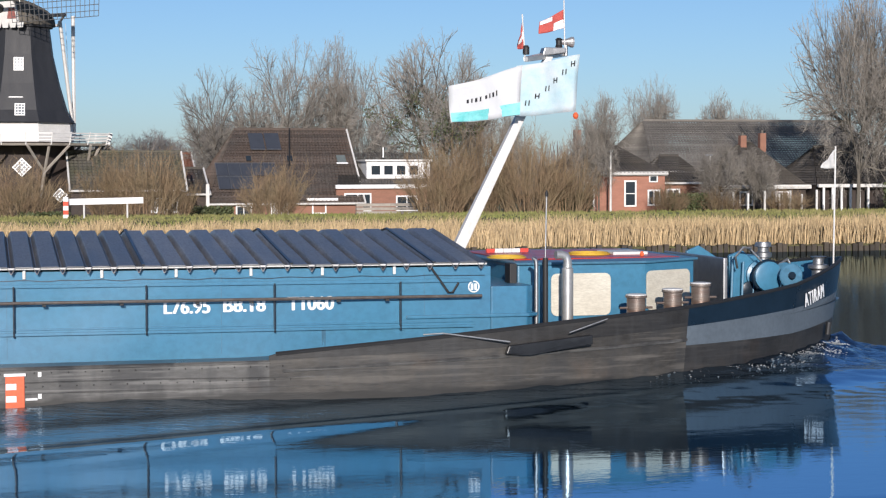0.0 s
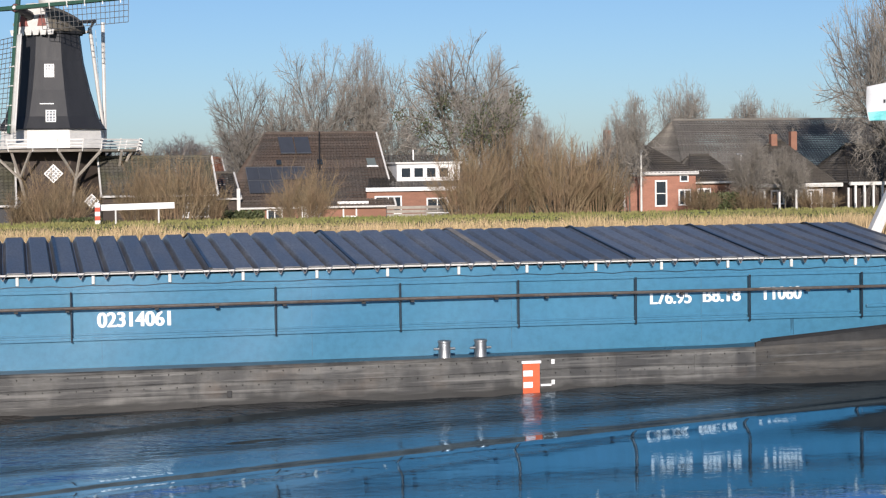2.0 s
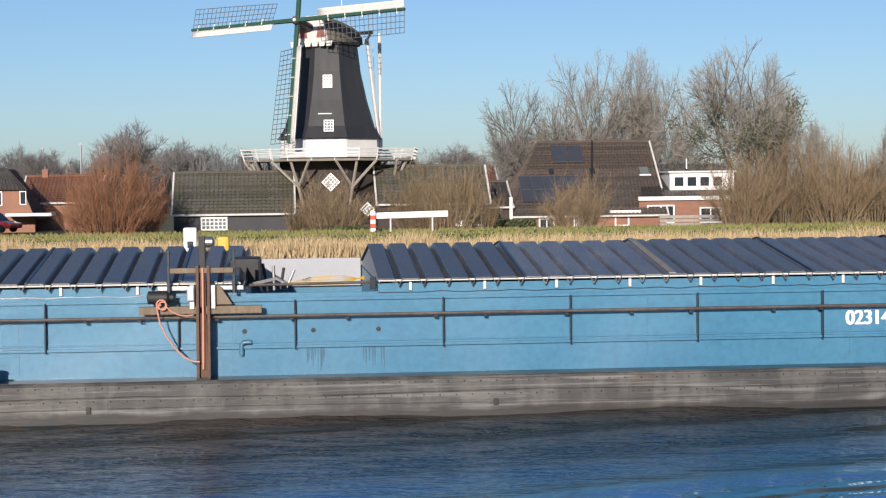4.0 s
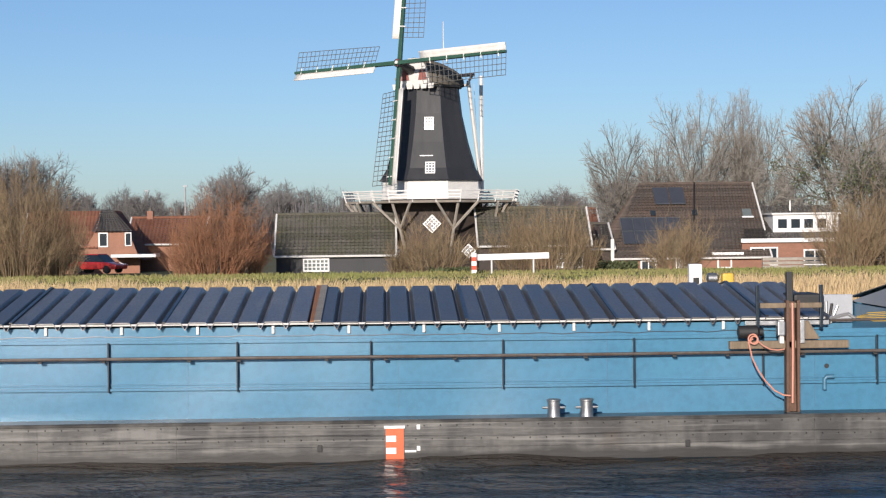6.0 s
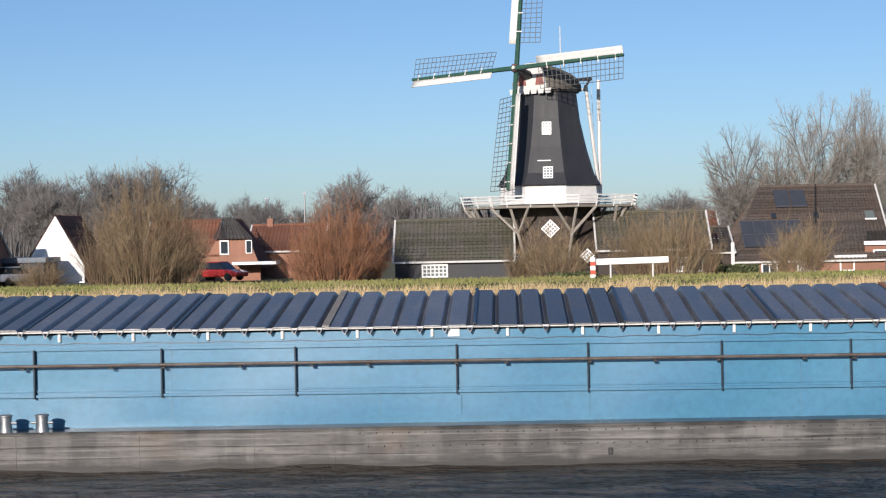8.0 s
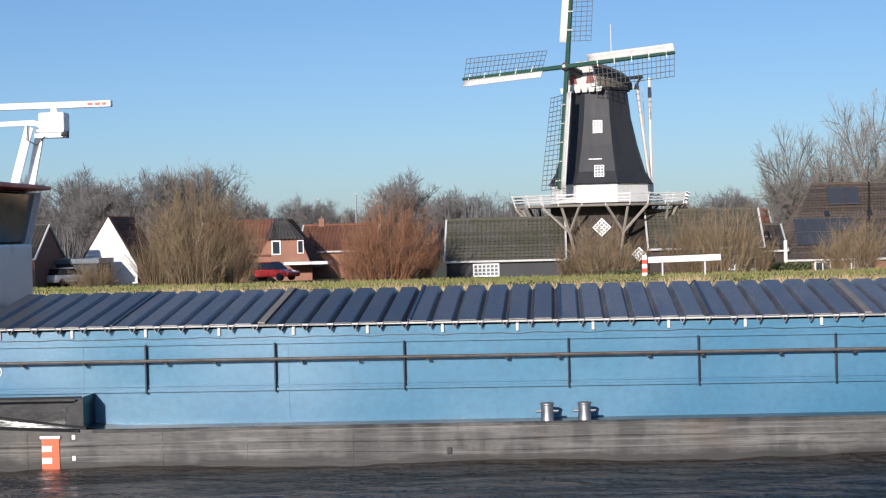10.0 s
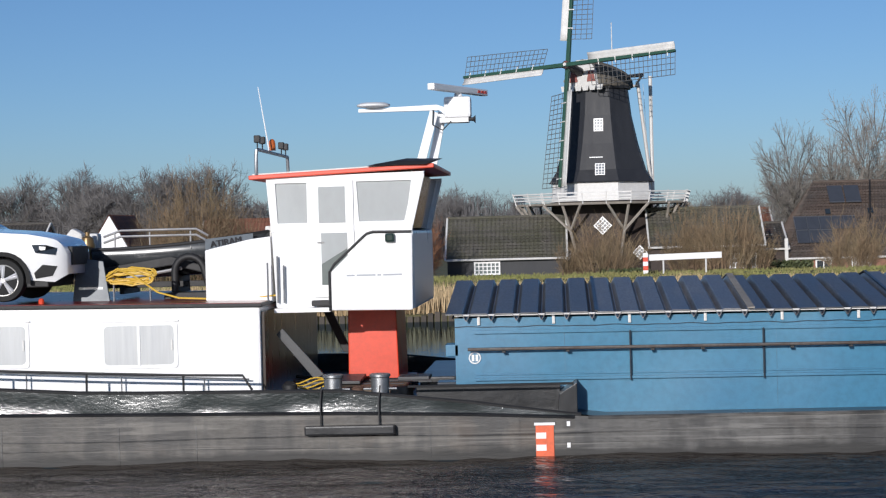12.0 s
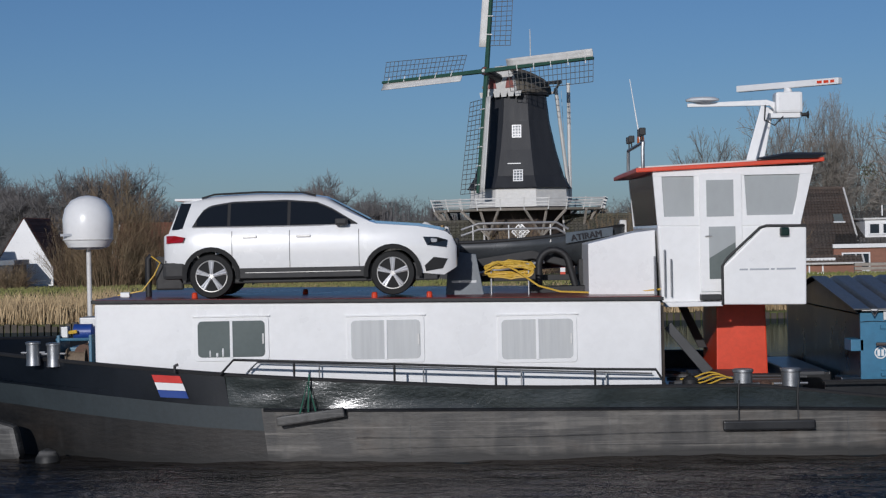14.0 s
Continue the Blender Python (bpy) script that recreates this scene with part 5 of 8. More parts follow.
    part("pane", Slab([(-48.49, y0 - 0.042, 3.61), (-48.06, y0 - 0.042, 3.61), (-48.06, y0 - 0.042, 4.19), (-48.49, y0 - 0.042, 4.19)], (0, 0.01, 0)), "blind", door)
    part("pane", Slab([(-48.46, y0 - 0.042, 2.62), (-48.04, y0 - 0.042, 2.62), (-48.04, y0 - 0.042, 3.45), (-48.46, y0 - 0.042, 3.45)], (0, 0.01, 0)), "glass2", door)
    part("blind", Slab([(-48.46, y0 - 0.048, 2.95), (-48.04, y0 - 0.048, 3.2), (-48.04, y0 - 0.048, 3.45), (-48.46, y0 - 0.048, 3.45)], (0, 0.005, 0)), "blind", door)
    part("handle", Tube([(-48.52, y0 - 0.06, 3.3), (-48.42, y0 - 0.06, 3.3)], 0.012, 6), "steel", door)
    wing = part("wing_panel", Slab([(-48.29, y0 - 0.35, 2.22), (-46.99, y0 - 0.35, 2.2), (-46.97, y0 - 0.35, 3.42), (-47.64, y0 - 0.35, 3.44), (-48.28, y0 - 0.35, 2.83)], (0, 0.12, 0), 0.03), "white", low, "white wing panel")
    part("panel_edge", Tube([(-48.3, y0 - 0.36, 2.22), (-48.3, y0 - 0.36, 2.83), (-48.22, y0 - 0.36, 2.95), (-47.7, y0 - 0.36, 3.42), (-47.6, y0 - 0.36, 3.45), (-46.98, y0 - 0.36, 3.44)], 0.022, 8), "black", wing, "", True)
    part("side_lamp", Box(-47.4, -47.25, y0 - 0.45, y0 - 0.36, 3.28, 3.42, 0.03), "lampgreen", wing, "green side lamp")
    for k, w in enumerate((0.13, 0.3, 0.06, 0.3)):
        x = -48.08 + (0.17, 0.33, 0.66, 0.75)[k] - 0.12
        part("writing_bar", Box(x, x + w, y0 - 0.356, y0 - 0.348, 2.755, 2.782), "greyprint", wing)
    part("step", Box(-49.2, -48.3, y0 - 0.35, y0, 2.2, 2.27, 0.01), "white", low)
    part("door_step", Box(-48.62, -48.3, y0 - 0.2, y0, 2.29, 2.38, 0.01), "black", low)
    for x, z in ((-49.17, 3.1), (-49.07, 2.95), (-49.33, 3.0)):
        part("grab_rail", Tube([(x, y0 - 0.08, 2.35), (x, y0 - 0.08, z)], 0.016, 8), "galv", low)
    part("side_wing", Slab([(-50.37, y0 + 0.1, 2.4), (-49.28, y0 + 0.1, 2.36), (-49.3, y0 + 0.1, 3.42), (-49.65, y0 + 0.1, 3.38), (-50.37, y0 + 0.1, 3.22)], (0, 2.6, 0), 0.02), "white", low, "white stair casing")
    part("lift_column", Slab([(-48.22, 30.6, 0.7), (-47.36, 30.6, 0.7), (-47.4, 30.6, 2.24), (-48.2, 30.6, 2.24)], (0, 1.8, 0), 0.02), "red2", ship, "bright red lifting column")
    # roof gear
    sh = part("wind_shade", Slab([(-47.7, y0 - 0.1, 4.5), (-46.75, y0 - 0.16, 4.5), (-46.6, y0 - 0.1, 4.56), (-47.2, y0, 4.58)], (0.1, 0.5, 0.05), 0.01), "black", low, "black folded cover")
    bar = part("lamp_bar", Tube([(-49.48, y0, 4.38), (-49.48, y0, 4.72), (-49.47, y0, 4.8)] + [(-49.46, y0 + 0.1, 4.82), (-49.44, 32.6, 4.82), (-49.44, 32.7, 4.4)], 0.03, 8), "galv", low, "grey tube lamp bar", True)
    for x, y in ((-49.47, 29.5), (-49.46, 29.95), (-49.44, 31.9), (-49.44, 32.4)):
        part("deck_lamp", Tube([(x, y, 4.84), (x, y, 4.95)], 0.012, 6), "black", bar)
        part("lamp_head", Box(x - 0.05, x + 0.05, y - 0.05, y + 0.05, 4.93, 5.05, 0.015), "black", bar)
    part("beacon", Lathe((-49.4, 30.6, 4.85), [(0.06, 0), (0.06, 0.08), (0.05, 0.16), (0.02, 0.19)], 12), "amber", bar)
    part("whip_aerial", Tube([(-49.42, 30.4, 4.84), (-49.58, 30.4, 5.9)], 0.014, 6, 0.006), "white", bar)
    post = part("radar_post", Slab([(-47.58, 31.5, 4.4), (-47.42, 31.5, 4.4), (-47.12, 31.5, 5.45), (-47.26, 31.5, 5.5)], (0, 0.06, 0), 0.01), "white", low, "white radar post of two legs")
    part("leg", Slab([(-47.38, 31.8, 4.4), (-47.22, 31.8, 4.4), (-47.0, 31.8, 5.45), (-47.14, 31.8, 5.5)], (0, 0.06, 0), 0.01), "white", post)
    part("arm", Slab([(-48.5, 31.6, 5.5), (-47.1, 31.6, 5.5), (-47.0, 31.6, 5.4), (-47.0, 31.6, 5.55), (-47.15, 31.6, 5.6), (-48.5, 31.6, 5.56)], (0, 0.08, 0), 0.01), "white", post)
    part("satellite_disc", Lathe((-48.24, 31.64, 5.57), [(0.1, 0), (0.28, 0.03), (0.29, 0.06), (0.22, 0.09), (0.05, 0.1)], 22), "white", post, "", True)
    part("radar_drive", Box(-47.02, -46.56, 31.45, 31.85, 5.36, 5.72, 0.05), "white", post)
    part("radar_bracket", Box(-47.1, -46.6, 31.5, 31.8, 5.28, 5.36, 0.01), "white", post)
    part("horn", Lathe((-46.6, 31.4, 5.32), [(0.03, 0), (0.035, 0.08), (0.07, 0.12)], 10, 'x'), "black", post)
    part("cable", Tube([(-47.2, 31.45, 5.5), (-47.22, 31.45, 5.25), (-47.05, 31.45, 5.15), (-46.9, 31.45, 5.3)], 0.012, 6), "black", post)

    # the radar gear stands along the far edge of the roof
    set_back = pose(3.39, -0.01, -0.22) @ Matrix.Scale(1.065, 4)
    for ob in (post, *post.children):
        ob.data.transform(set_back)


wheelhouse()

# the turning radar scanner is a part of its own that moves
scanner = part("radar_scanner", Slab([(-1.1, -0.06, -0.055), (1.1, -0.06, -0.055), (1.1, -0.06, 0.065), (-1.1, -0.06, 0.065)], (0, 0.14, 0), 0.02), "white", ship, "long white radar scanner bar")
for side in (-1, 1):
    for x0, x1, mt in ((0.66, 0.76, "red2"), (0.8, 0.9, "red2"), (0.94, 1.02, "red2")):
        a, b = sorted((-side * x0, -side * x1))
        y = -0.066 if side < 0 else 0.082
        part("maker_mark", Box(a, b, y, y + 0.006, -0.02, 0.03), mt, scanner)
part("scanner_neck", Lathe((0, 0, -0.12), [(0.08, 0), (0.06, 0.08)], 12), "white", scanner)
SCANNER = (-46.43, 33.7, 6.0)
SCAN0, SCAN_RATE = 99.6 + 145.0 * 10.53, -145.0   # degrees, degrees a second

# deck between quarters and hold
def aft_deck():
    for x in (-48.16, -47.44):
        b = bollard(x, 28.0, 0.78, 0.5, 0.15, "galv")
    part("bitt_base", Box(-48.5, -47.1, 27.85, 28.2, 0.75, 0.82, 0.01), "tar", ship)
    part("capstan", Lathe((-47.8, 28.15, 0.8), [(0.08, 0), (0.06, 0.1), (0.1, 0.2), (0.1, 0.26), (0.05, 0.3)], 14), "rust", ship, "", True)
    # dark sheet over the white end wall; it carries the shade there as colour
    part("end_wall", Box(-49.32, -49.28, 28.55, 34.8, 0.75, 2.25), "shadedend", ship, "end wall with its shade in the colour")
    part("inner_bulwark", Box(-46.9, -44.7, 28.12, 28.16, 0.6, 1.08, 0.01), "tar", ship)
    part("gangway", Slab([(-49.2, 29.2, 1.85), (-49.1, 29.2, 1.95), (-48.45, 29.2, 1.2), (-48.6, 29.2, 1.12)], (0, 0.06, 0), 0.01), "darkrim2", ship)
    part("gangway_leg", Slab([(-48.75, 31.5, 2.15), (-48.6, 31.5, 2.15), (-48.25, 31.5, 1.4), (-48.4, 31.5, 1.4)], (0, 0.08, 0), 0.01), "black", ship)
    part("hatch_table", Slab([(-48.75, 29.4, 1.02), (-47.9, 29.4, 1.02), (-47.9, 30.4, 1.06), (-48.75, 30.4, 1.06)], (0, 0, 0.05), 0.01), "darkrim2", ship)
    part("column_foot", Box(-48.4, -47.2, 30.5, 32.5, 0.7, 0.95, 0.02), "red2", ship)
    part("engine_hatch", Box(-48.4, -47.1, 28.9, 30.1, 0.75, 1.0, 0.02), "wood", ship)
    bm = bmesh.new()
    for k in range(4):
        tube(bm, [(-49.0 + 0.03 * k + 0.72 * i / 8, 29.0 - 0.02 * k, 1.02 + 0.035 * k + 0.05 * math.cos(i * 0.785 + k)) for i in range(9)], 0.012, 6)
    tagged(part("hose_bundle", bm, "yellow", ship, "yellow hose hung in loops"), kind="stuff")
    part("deck_casing", Box(-47.0, -46.4, 30.2, 34.0, 0.7, 1.05, 0.03), "tar", ship)
    part("coaming_foot", Box(-46.6, -46.25, 28.4, 28.9, 0.7, 1.1, 0.02), "dkblue", ship)
    for k in range(4):
        part("deck_pipe", Tube([(-49.1, 29.7 + 0.3 * k, 0.95 + 0.04 * k), (-48.5, 29.7 + 0.3 * k, 1.0), (-47.2 + 0.2 * k, 29.5 + 0.35 * k, 0.98)], 0.03, 6), "black" if k % 2 else "galv", ship, "", True)
    part("bench", Box(-47.25, -46.75, 28.9, 29.5, 1.1, 1.16, 0.015), "darkrim2", ship)
    part("fender_roll", Lathe((-48.9, 28.5, 0.8), [(0.05, 0), (0.12, 0.05), (0.12, 0.3), (0.05, 0.36)], 12), "black", ship, "", True)
    part("hold_corner", Slab([(-46.45, NEAR, 1.5), (-46.25, NEAR, 1.5), (-46.25, NEAR, 1.68), (-46.45, NEAR, 1.68)], (0, 0.5, 0), 0.01), "blue", ship)
    # end of the bulwark: slanted plate and bracket box
    part("breakwater", Slab([(-44.75, 27.65, 0.62), (-44.45, 27.65, 0.62), (-44.45, 27.65, 1.12), (-44.72, 27.65, 0.95)], (0, 0.7, 0), 0.01), "tar", ship)
    part("breakwater_rail", Tube([(-47.0, 27.75, 1.1), (-44.5, 27.75, 1.1)], 0.02, 6), "black", ship)
    for x0, x1, xr in ((-48.54, -47.18, (-48.3, -47.42)), (-55.17, -54.15, (-54.71,))):
        z = 0.42 if x0 > -50 else 0.6
        f = part("rubbing_fender", Box(x0, x1, 27.4, 27.55, z, z + 0.14, 0.025), "tar" if x0 > -50 else "hull", ship, "heavy rubbing fender hung on ropes")
        if x0 < -50:
            f.data.transform(pose(x0, 0, z, 0, -7, 0) @ pose(-x0, 0, -z))
        for x in xr:
            part("rope", Tube([(x, 27.5, z + 0.1), (x, 27.52, 0.9), (x + 0.02, 27.55, sample(TOP, x) + 0.08)], 0.012, 6), "ropegreen" if x0 < -50 else "black", f, "thin rope")
    part("hook", Tube([(-54.85, 27.5, 0.72), (-54.71, 27.5, 1.25), (-54.58, 27.5, 0.74)], 0.015, 6), "ropegreen", ship)
    part("cleat", Tube([(-56.75, 27.85, 1.4), (-56.75, 27.85, 1.5), (-56.7, 27.85, 1.52)], 0.025, 6), "black", ship)


aft_deck()


# stern gear
def stern_gear():
    d = part("satellite_dome", Lathe((-58.47, 30.0, 3.28), [(0.2, 0), (0.33, 0.04), (0.36, 0.1), (0.4, 0.16), (0.41, 0.5), (0.37, 0.67), (0.27, 0.8), (0.14, 0.86), (0.02, 0.88)], 28), "white", ship, "white satellite dome on a pole", True)
    part("pole", Tube([(-58.47, 30.0, 1.2), (-58.47, 30.0, 3.29)], 0.04, 10), "offwhite", d, "", True)
    part("seam", Lathe((-58.47, 30.0, 3.43), [(0.405, 0), (0.412, 0.01), (0.405, 0.02)], 28), "offwhite", d)
    part("marking", Box(-58.85, -58.6, 29.65, 29.7, 3.5, 3.54), "greyprint", d)
    for x in (-59.1, -58.78):
        bollard(x, 28.7, sample(TOP, x) - 0.1, 0.36, 0.11, "galv")
    w = part("stern_winch", Box(-58.6, -58.15, 29.0, 29.6, 1.3, 1.75, 0.03), "blue2", ship, "blue stern winch")
    part("drum", Lathe((-58.35, 28.9, 1.65), [(0.15, 0), (0.15, 0.05), (0.09, 0.07), (0.09, 0.3), (0.15, 0.32)], 16, 'y'), "rust", w, "", True)
    part("motor", Lathe((-58.55, 29.1, 1.98), [(0.05, 0), (0.13, 0.02), (0.13, 0.3), (0.06, 0.34)], 14, 'x'), "flagblue", w, "", True)
    part("rope", Tube([(-58.7, 28.9, 1.9), (-58.6, 28.9, 1.98), (-58.45, 28.9, 2.0)], 0.03, 6), "yellow", w)
    part("frame", Box(-58.5, -58.14, 29.3, 29.9, 2.0, 2.2, 0.02), "galv", w)
    for x in (-58.74, -58.24):
        part("side_plate", Box(x, x + 0.05, 28.75, 29.5, 1.25, 1.95, 0.012), "blue2", w)
    part("tie_bar", Tube([(-58.76, 28.8, 1.88), (-58.18, 28.8, 1.88)], 0.025, 8), "blue2", w)
    part("rope_drum", Lathe((-58.62, 28.95, 1.55), [(0.19, 0), (0.19, 0.02), (0.14, 0.03), (0.14, 0.28), (0.19, 0.29), (0.19, 0.31)], 18, 'x'), "wood", w, "drum wound with tan rope", True)
    part("valve_block", Box(-58.7, -58.58, 28.85, 29.0, 1.9, 2.08, 0.015), "galv", w)
    part("rudder_post", Slab([(-60.6, 28.9, -0.3), (-59.45, 28.6, -0.3), (-59.3, 28.55, 0.1), (-59.4, 28.6, 0.55), (-60.6, 28.9, 0.85)], (0, 0.4, 0), 0.1), "hull", ship)
    part("rudder_fairing", Lathe((-58.8, 28.25, -0.1), [(0.2, 0), (0.19, 0.2), (0.13, 0.3), (0.03, 0.34)], 14), "hull", ship, "", True)


stern_gear()

M["tyre"] = mat("tyre_rubber", (0.012, 0.012, 0.012), 0.8, 0, 0.15, 8, 40, 0.002)
M["carglass"] = glassy("car_glass", (0.012, 0.014, 0.016), 0.04)
M["taillight"] = mat("red_lamp_glass", (0.35, 0.01, 0.015), 0.15, 0, 0.1, 8, 30, 0.0, coat=0.5)
M["alloy"] = mat("silver_alloy", (0.66, 0.66, 0.67), 0.3, 0.3, 0.08, 8, 30, 0.0)
M["darkrim"] = mat("dark_rim", (0.05, 0.05, 0.052), 0.4, 0.6, 0.2, 8, 30, 0.0)
M["boatgrey"] = mat("dark_grey_gelcoat", (0.05, 0.055, 0.06), 0.25, 0, 0.15, 2, 20, 0.0)
M["brass"] = mat("brass_paint", (0.3, 0.2, 0.09), 0.35, 0.6, 0.2, 6, 30, 0.0)


# ---- things that stand on the living quarters' roof ----
def car():
    """x from the tail (0) to the nose (4.6), y 0 at the middle, ground at z 0."""
    c = thing("parked_car", "white compact sport utility car with black cladding on the ship's roof", "car")
    wheels = (0.77, 3.6)
    belt_t = [(0.0, 0.98), (0.25, 1.09), (2.0, 1.09), (3.3, 1.12), (4.0, 1.065), (4.36, 1.0), (4.48, 0.95), (4.55, 0.86), (4.6, 0.74)]
    low_t = [(0.0, 0.52), (0.15, 0.36), (0.5, 0.33), (4.1, 0.33), (4.4, 0.3), (4.6, 0.42)]
    top_t = [(0.08, 1.0), (0.22, 1.44), (0.32, 1.535), (0.8, 1.59), (1.5, 1.615), (2.2, 1.6), (2.55, 1.54), (3.36, 1.1)]

    def plan(x):
        u = abs(x - 2.3) / 2.3
        return 0.915 * (1 - 0.16 * u ** 7 - 0.1 * u ** 30)

    def arch(x, lo):
        for w in wheels:
            if abs(x - w) < 0.40:
                lo = max(lo, 0.345 + math.sqrt(0.16 - (x - w) ** 2))
        return lo
    xs = sorted({0, 0.03, 0.08, 0.15, 4.45, 4.52, 4.57, 4.6} | {round(0.2 + 0.1 * k, 3) for k in range(43)} | {round(w + 0.4 * math.sin(a * 0.2618), 3) for w in wheels for a in range(-6, 7)})
    def flank(x, z):
        return plan(x) - 0.06 * abs((z - 0.72) / 0.4) ** 2.2

    def flush(s, pts, out=0.012):
        return Slab([(x, s * (flank(x, z) + out), z) for x, z in pts], (0, -s * 0.05, 0))
    bm = bmesh.new()
    rows = 8
    sides = []
    for s in (-1, 1):
        g = []
        for x in xs:
            lo, hi = arch(x, sample(low_t, x)), sample(belt_t, x)
            g.append([bm.verts.new((x, s * (plan(x) - 0.06 * abs((z - 0.72) / 0.4) ** 2.2), z)) for j in range(rows + 1) for z in [lo + (hi - lo) * j / rows]])
        sides.append(g)
        for i in range(len(xs) - 1):
            for j in range(rows):
                q = (g[i][j], g[i + 1][j], g[i + 1][j + 1], g[i][j + 1])
                bm.faces.new(q if s < 0 else q[::-1])
    for i in range(len(xs) - 1):   # bonnet and shoulder
        crown = [bm.verts.new((xs[k], 0, sample(belt_t, xs[k]) + (0.05 if xs[k] < 4.5 else 0.01))) for k in (i, i + 1)]
        a, b = sides[0], sides[1]
        bm.faces.new((a[i][rows], a[i + 1][rows], crown[1], crown[0]))
        bm.faces.new((crown[0], crown[1], b[i + 1][rows], b[i][rows]))
    for k in (0, len(xs) - 1):
        for j in range(rows):
            bm.faces.new((sides[0][k][j], sides[1][k][j], sides[1][k][j + 1], sides[0][k][j + 1]))
    bmesh.ops.remove_doubles(bm, verts=bm.verts[:], dist=1e-4)
    bmesh.ops.recalc_face_normals(bm, faces=bm.faces[:])
    body = part("body", bm, "carpaint", c, "white painted body", True)

    def glass_y(x, z):
        b = sample(belt_t, x)
        return plan(x) - 0.075 - 0.30 * max(0, z - b) / 0.62
    bm = bmesh.new()
    gx = sorted({x for x, z in top_t} | {0.2 + 0.16 * k for k in range(20)} - set())
    gx = [x for x in gx if 0.08 <= x <= 3.36]
    secs = []
    for x in gx:
        b, t = sample(belt_t, x) - 0.02, max(sample(belt_t, x), sample(top_t, x))
        ring = []
        for s in (-1, 1):
            pts = [(s * glass_y(x, b + (t - b) * f), b + (t - b) * f) for f in (0, 0.3, 0.6, 0.88)] + [(s * (glass_y(x, t) - 0.07), t + 0.0)]
            ring.append(pts if s < 0 else pts[::-1])
        ring = ring[0] + [(0, t + 0.03)] + ring[1]
        secs.append([bm.verts.new((x, y, z)) for y, z in ring])
    for a, b in zip(secs, secs[1:]):
        for k in range(len(a) - 1):
            bm.faces.new((a[k], b[k], b[k + 1], a[k + 1]))
    bm.faces.new(secs[0])
    bm.faces.new(secs[-1][::-1])
    bmesh.ops.recalc_face_normals(bm, faces=bm.faces[:])
    part("cabin_shell", bm, "carpaint", c, "", True)
    for s in (-1, 1):
        head = [(0.47, 1.12), (0.6, 1.35), (0.74, 1.45), (1.1, 1.505), (1.95, 1.52), (2.42, 1.48), (2.65, 1.38), (3.06, 1.13)]

        def strip(xa, xb, low, drop, out):
            bm = bmesh.new()
            n = max(2, int((xb - xa) / 0.08))
            grid(bm, n, 4, lambda u, v: (xa + (xb - xa) * u, s * (glass_y(xa + (xb - xa) * u, low + (max(low + 0.01, sample(head, xa + (xb - xa) * u) - drop) - low) * v) + out), low + (max(low + 0.01, sample(head, xa + (xb - xa) * u) - drop) - low) * v))
            return bm
        part("window_surround", strip(0.47, 3.06, 1.105, 0.0, 0.006), "black", c, "black window surround")
        for xa, xb in ((0.54, 1.02), (1.07, 1.96), (2.01, 2.92)):
            part("side_window", strip(xa, xb, 1.125, 0.025, 0.012), "carglass", c, "tinted window")
        part("quarter_glass", Slab([(0.14, s * (glass_y(0.2, 1.1) + 0.012), 1.08), (0.31, s * (glass_y(0.31, 1.1) + 0.012), 1.08), (0.44, s * (glass_y(0.44, 1.5) + 0.012), 1.49), (0.27, s * (glass_y(0.27, 1.5) + 0.012), 1.49)], (0, -s * 0.02, 0)), "carglass", c, "tinted tail glass")
        part("window_trim", Tube([(x, s * (glass_y(x, z) + 0.012), z) for x, z in ((0.47, 1.11), (1.2, 1.108), (2.0, 1.108), (3.04, 1.115))], 0.007, 5), "steel", c)
        part("roof_rail", Tube([(0.6, s * 0.56, 1.57), (0.8, s * 0.57, 1.625), (1.5, s * 0.58, 1.65), (2.2, s * 0.57, 1.63), (2.4, s * 0.56, 1.575)], 0.016, 6), "black", c, "", True)
        for w in wheels:
            bm = bmesh.new()
            ri, ro = 0.385, 0.455
            pts = [(w + ri * math.cos(radians(a)), 0.345 + ri * math.sin(radians(a))) for a in range(-8, 189, 14)] + [(w + ro * math.cos(radians(a)), 0.345 + ro * math.sin(radians(a))) for a in range(188, -9, -14)]
            slab(bm, [(x, s * 0.905, z) for x, z in pts], (0, s * 0.022, 0))
            part("arch_trim", bm, "tyre", c)
        part("sill", Slab([(1.18, s * 0.86, 0.3), (3.22, s * 0.86, 0.3), (3.2, s * 0.86, 0.46), (1.2, s * 0.86, 0.46)], (0, s * 0.06, 0), 0.01), "black", c)
        part("sill_strip", Box(1.3, 3.1, s * 0.922 - 0.006, s * 0.922 + 0.006, 0.385, 0.392), "steel", c)
        part("bumper_side", flush(s, [(0.02, 0.6), (0.34, 0.52), (0.38, 0.34), (0.14, 0.34), (0.03, 0.46)], 0.014), "black", c)
        part("air_intake", flush(s, [(4.12, 0.36), (4.38, 0.4), (4.46, 0.55), (4.24, 0.58), (4.1, 0.45)], 0.014), "black", c)
        hl = part("headlight", flush(s, [(4.08, 0.9), (4.3, 0.89), (4.46, 0.84), (4.44, 0.73), (4.14, 0.77)], 0.03), "carglass", c, "dark headlight")
        part("lens", flush(s, [(4.2, 0.87), (4.3, 0.86), (4.29, 0.81), (4.21, 0.81)], 0.036), "steel", hl)
        part("tail_light", flush(s, [(0.06, 0.985), (0.2, 0.985), (0.36, 0.955), (0.33, 0.88), (0.06, 0.865)], 0.05), "taillight", c, "red tail light")
        part("mirror", Box(2.72, 2.92, s * 0.96 - 0.08, s * 0.96 + 0.08, 1.1, 1.21, 0.035), "black", c)
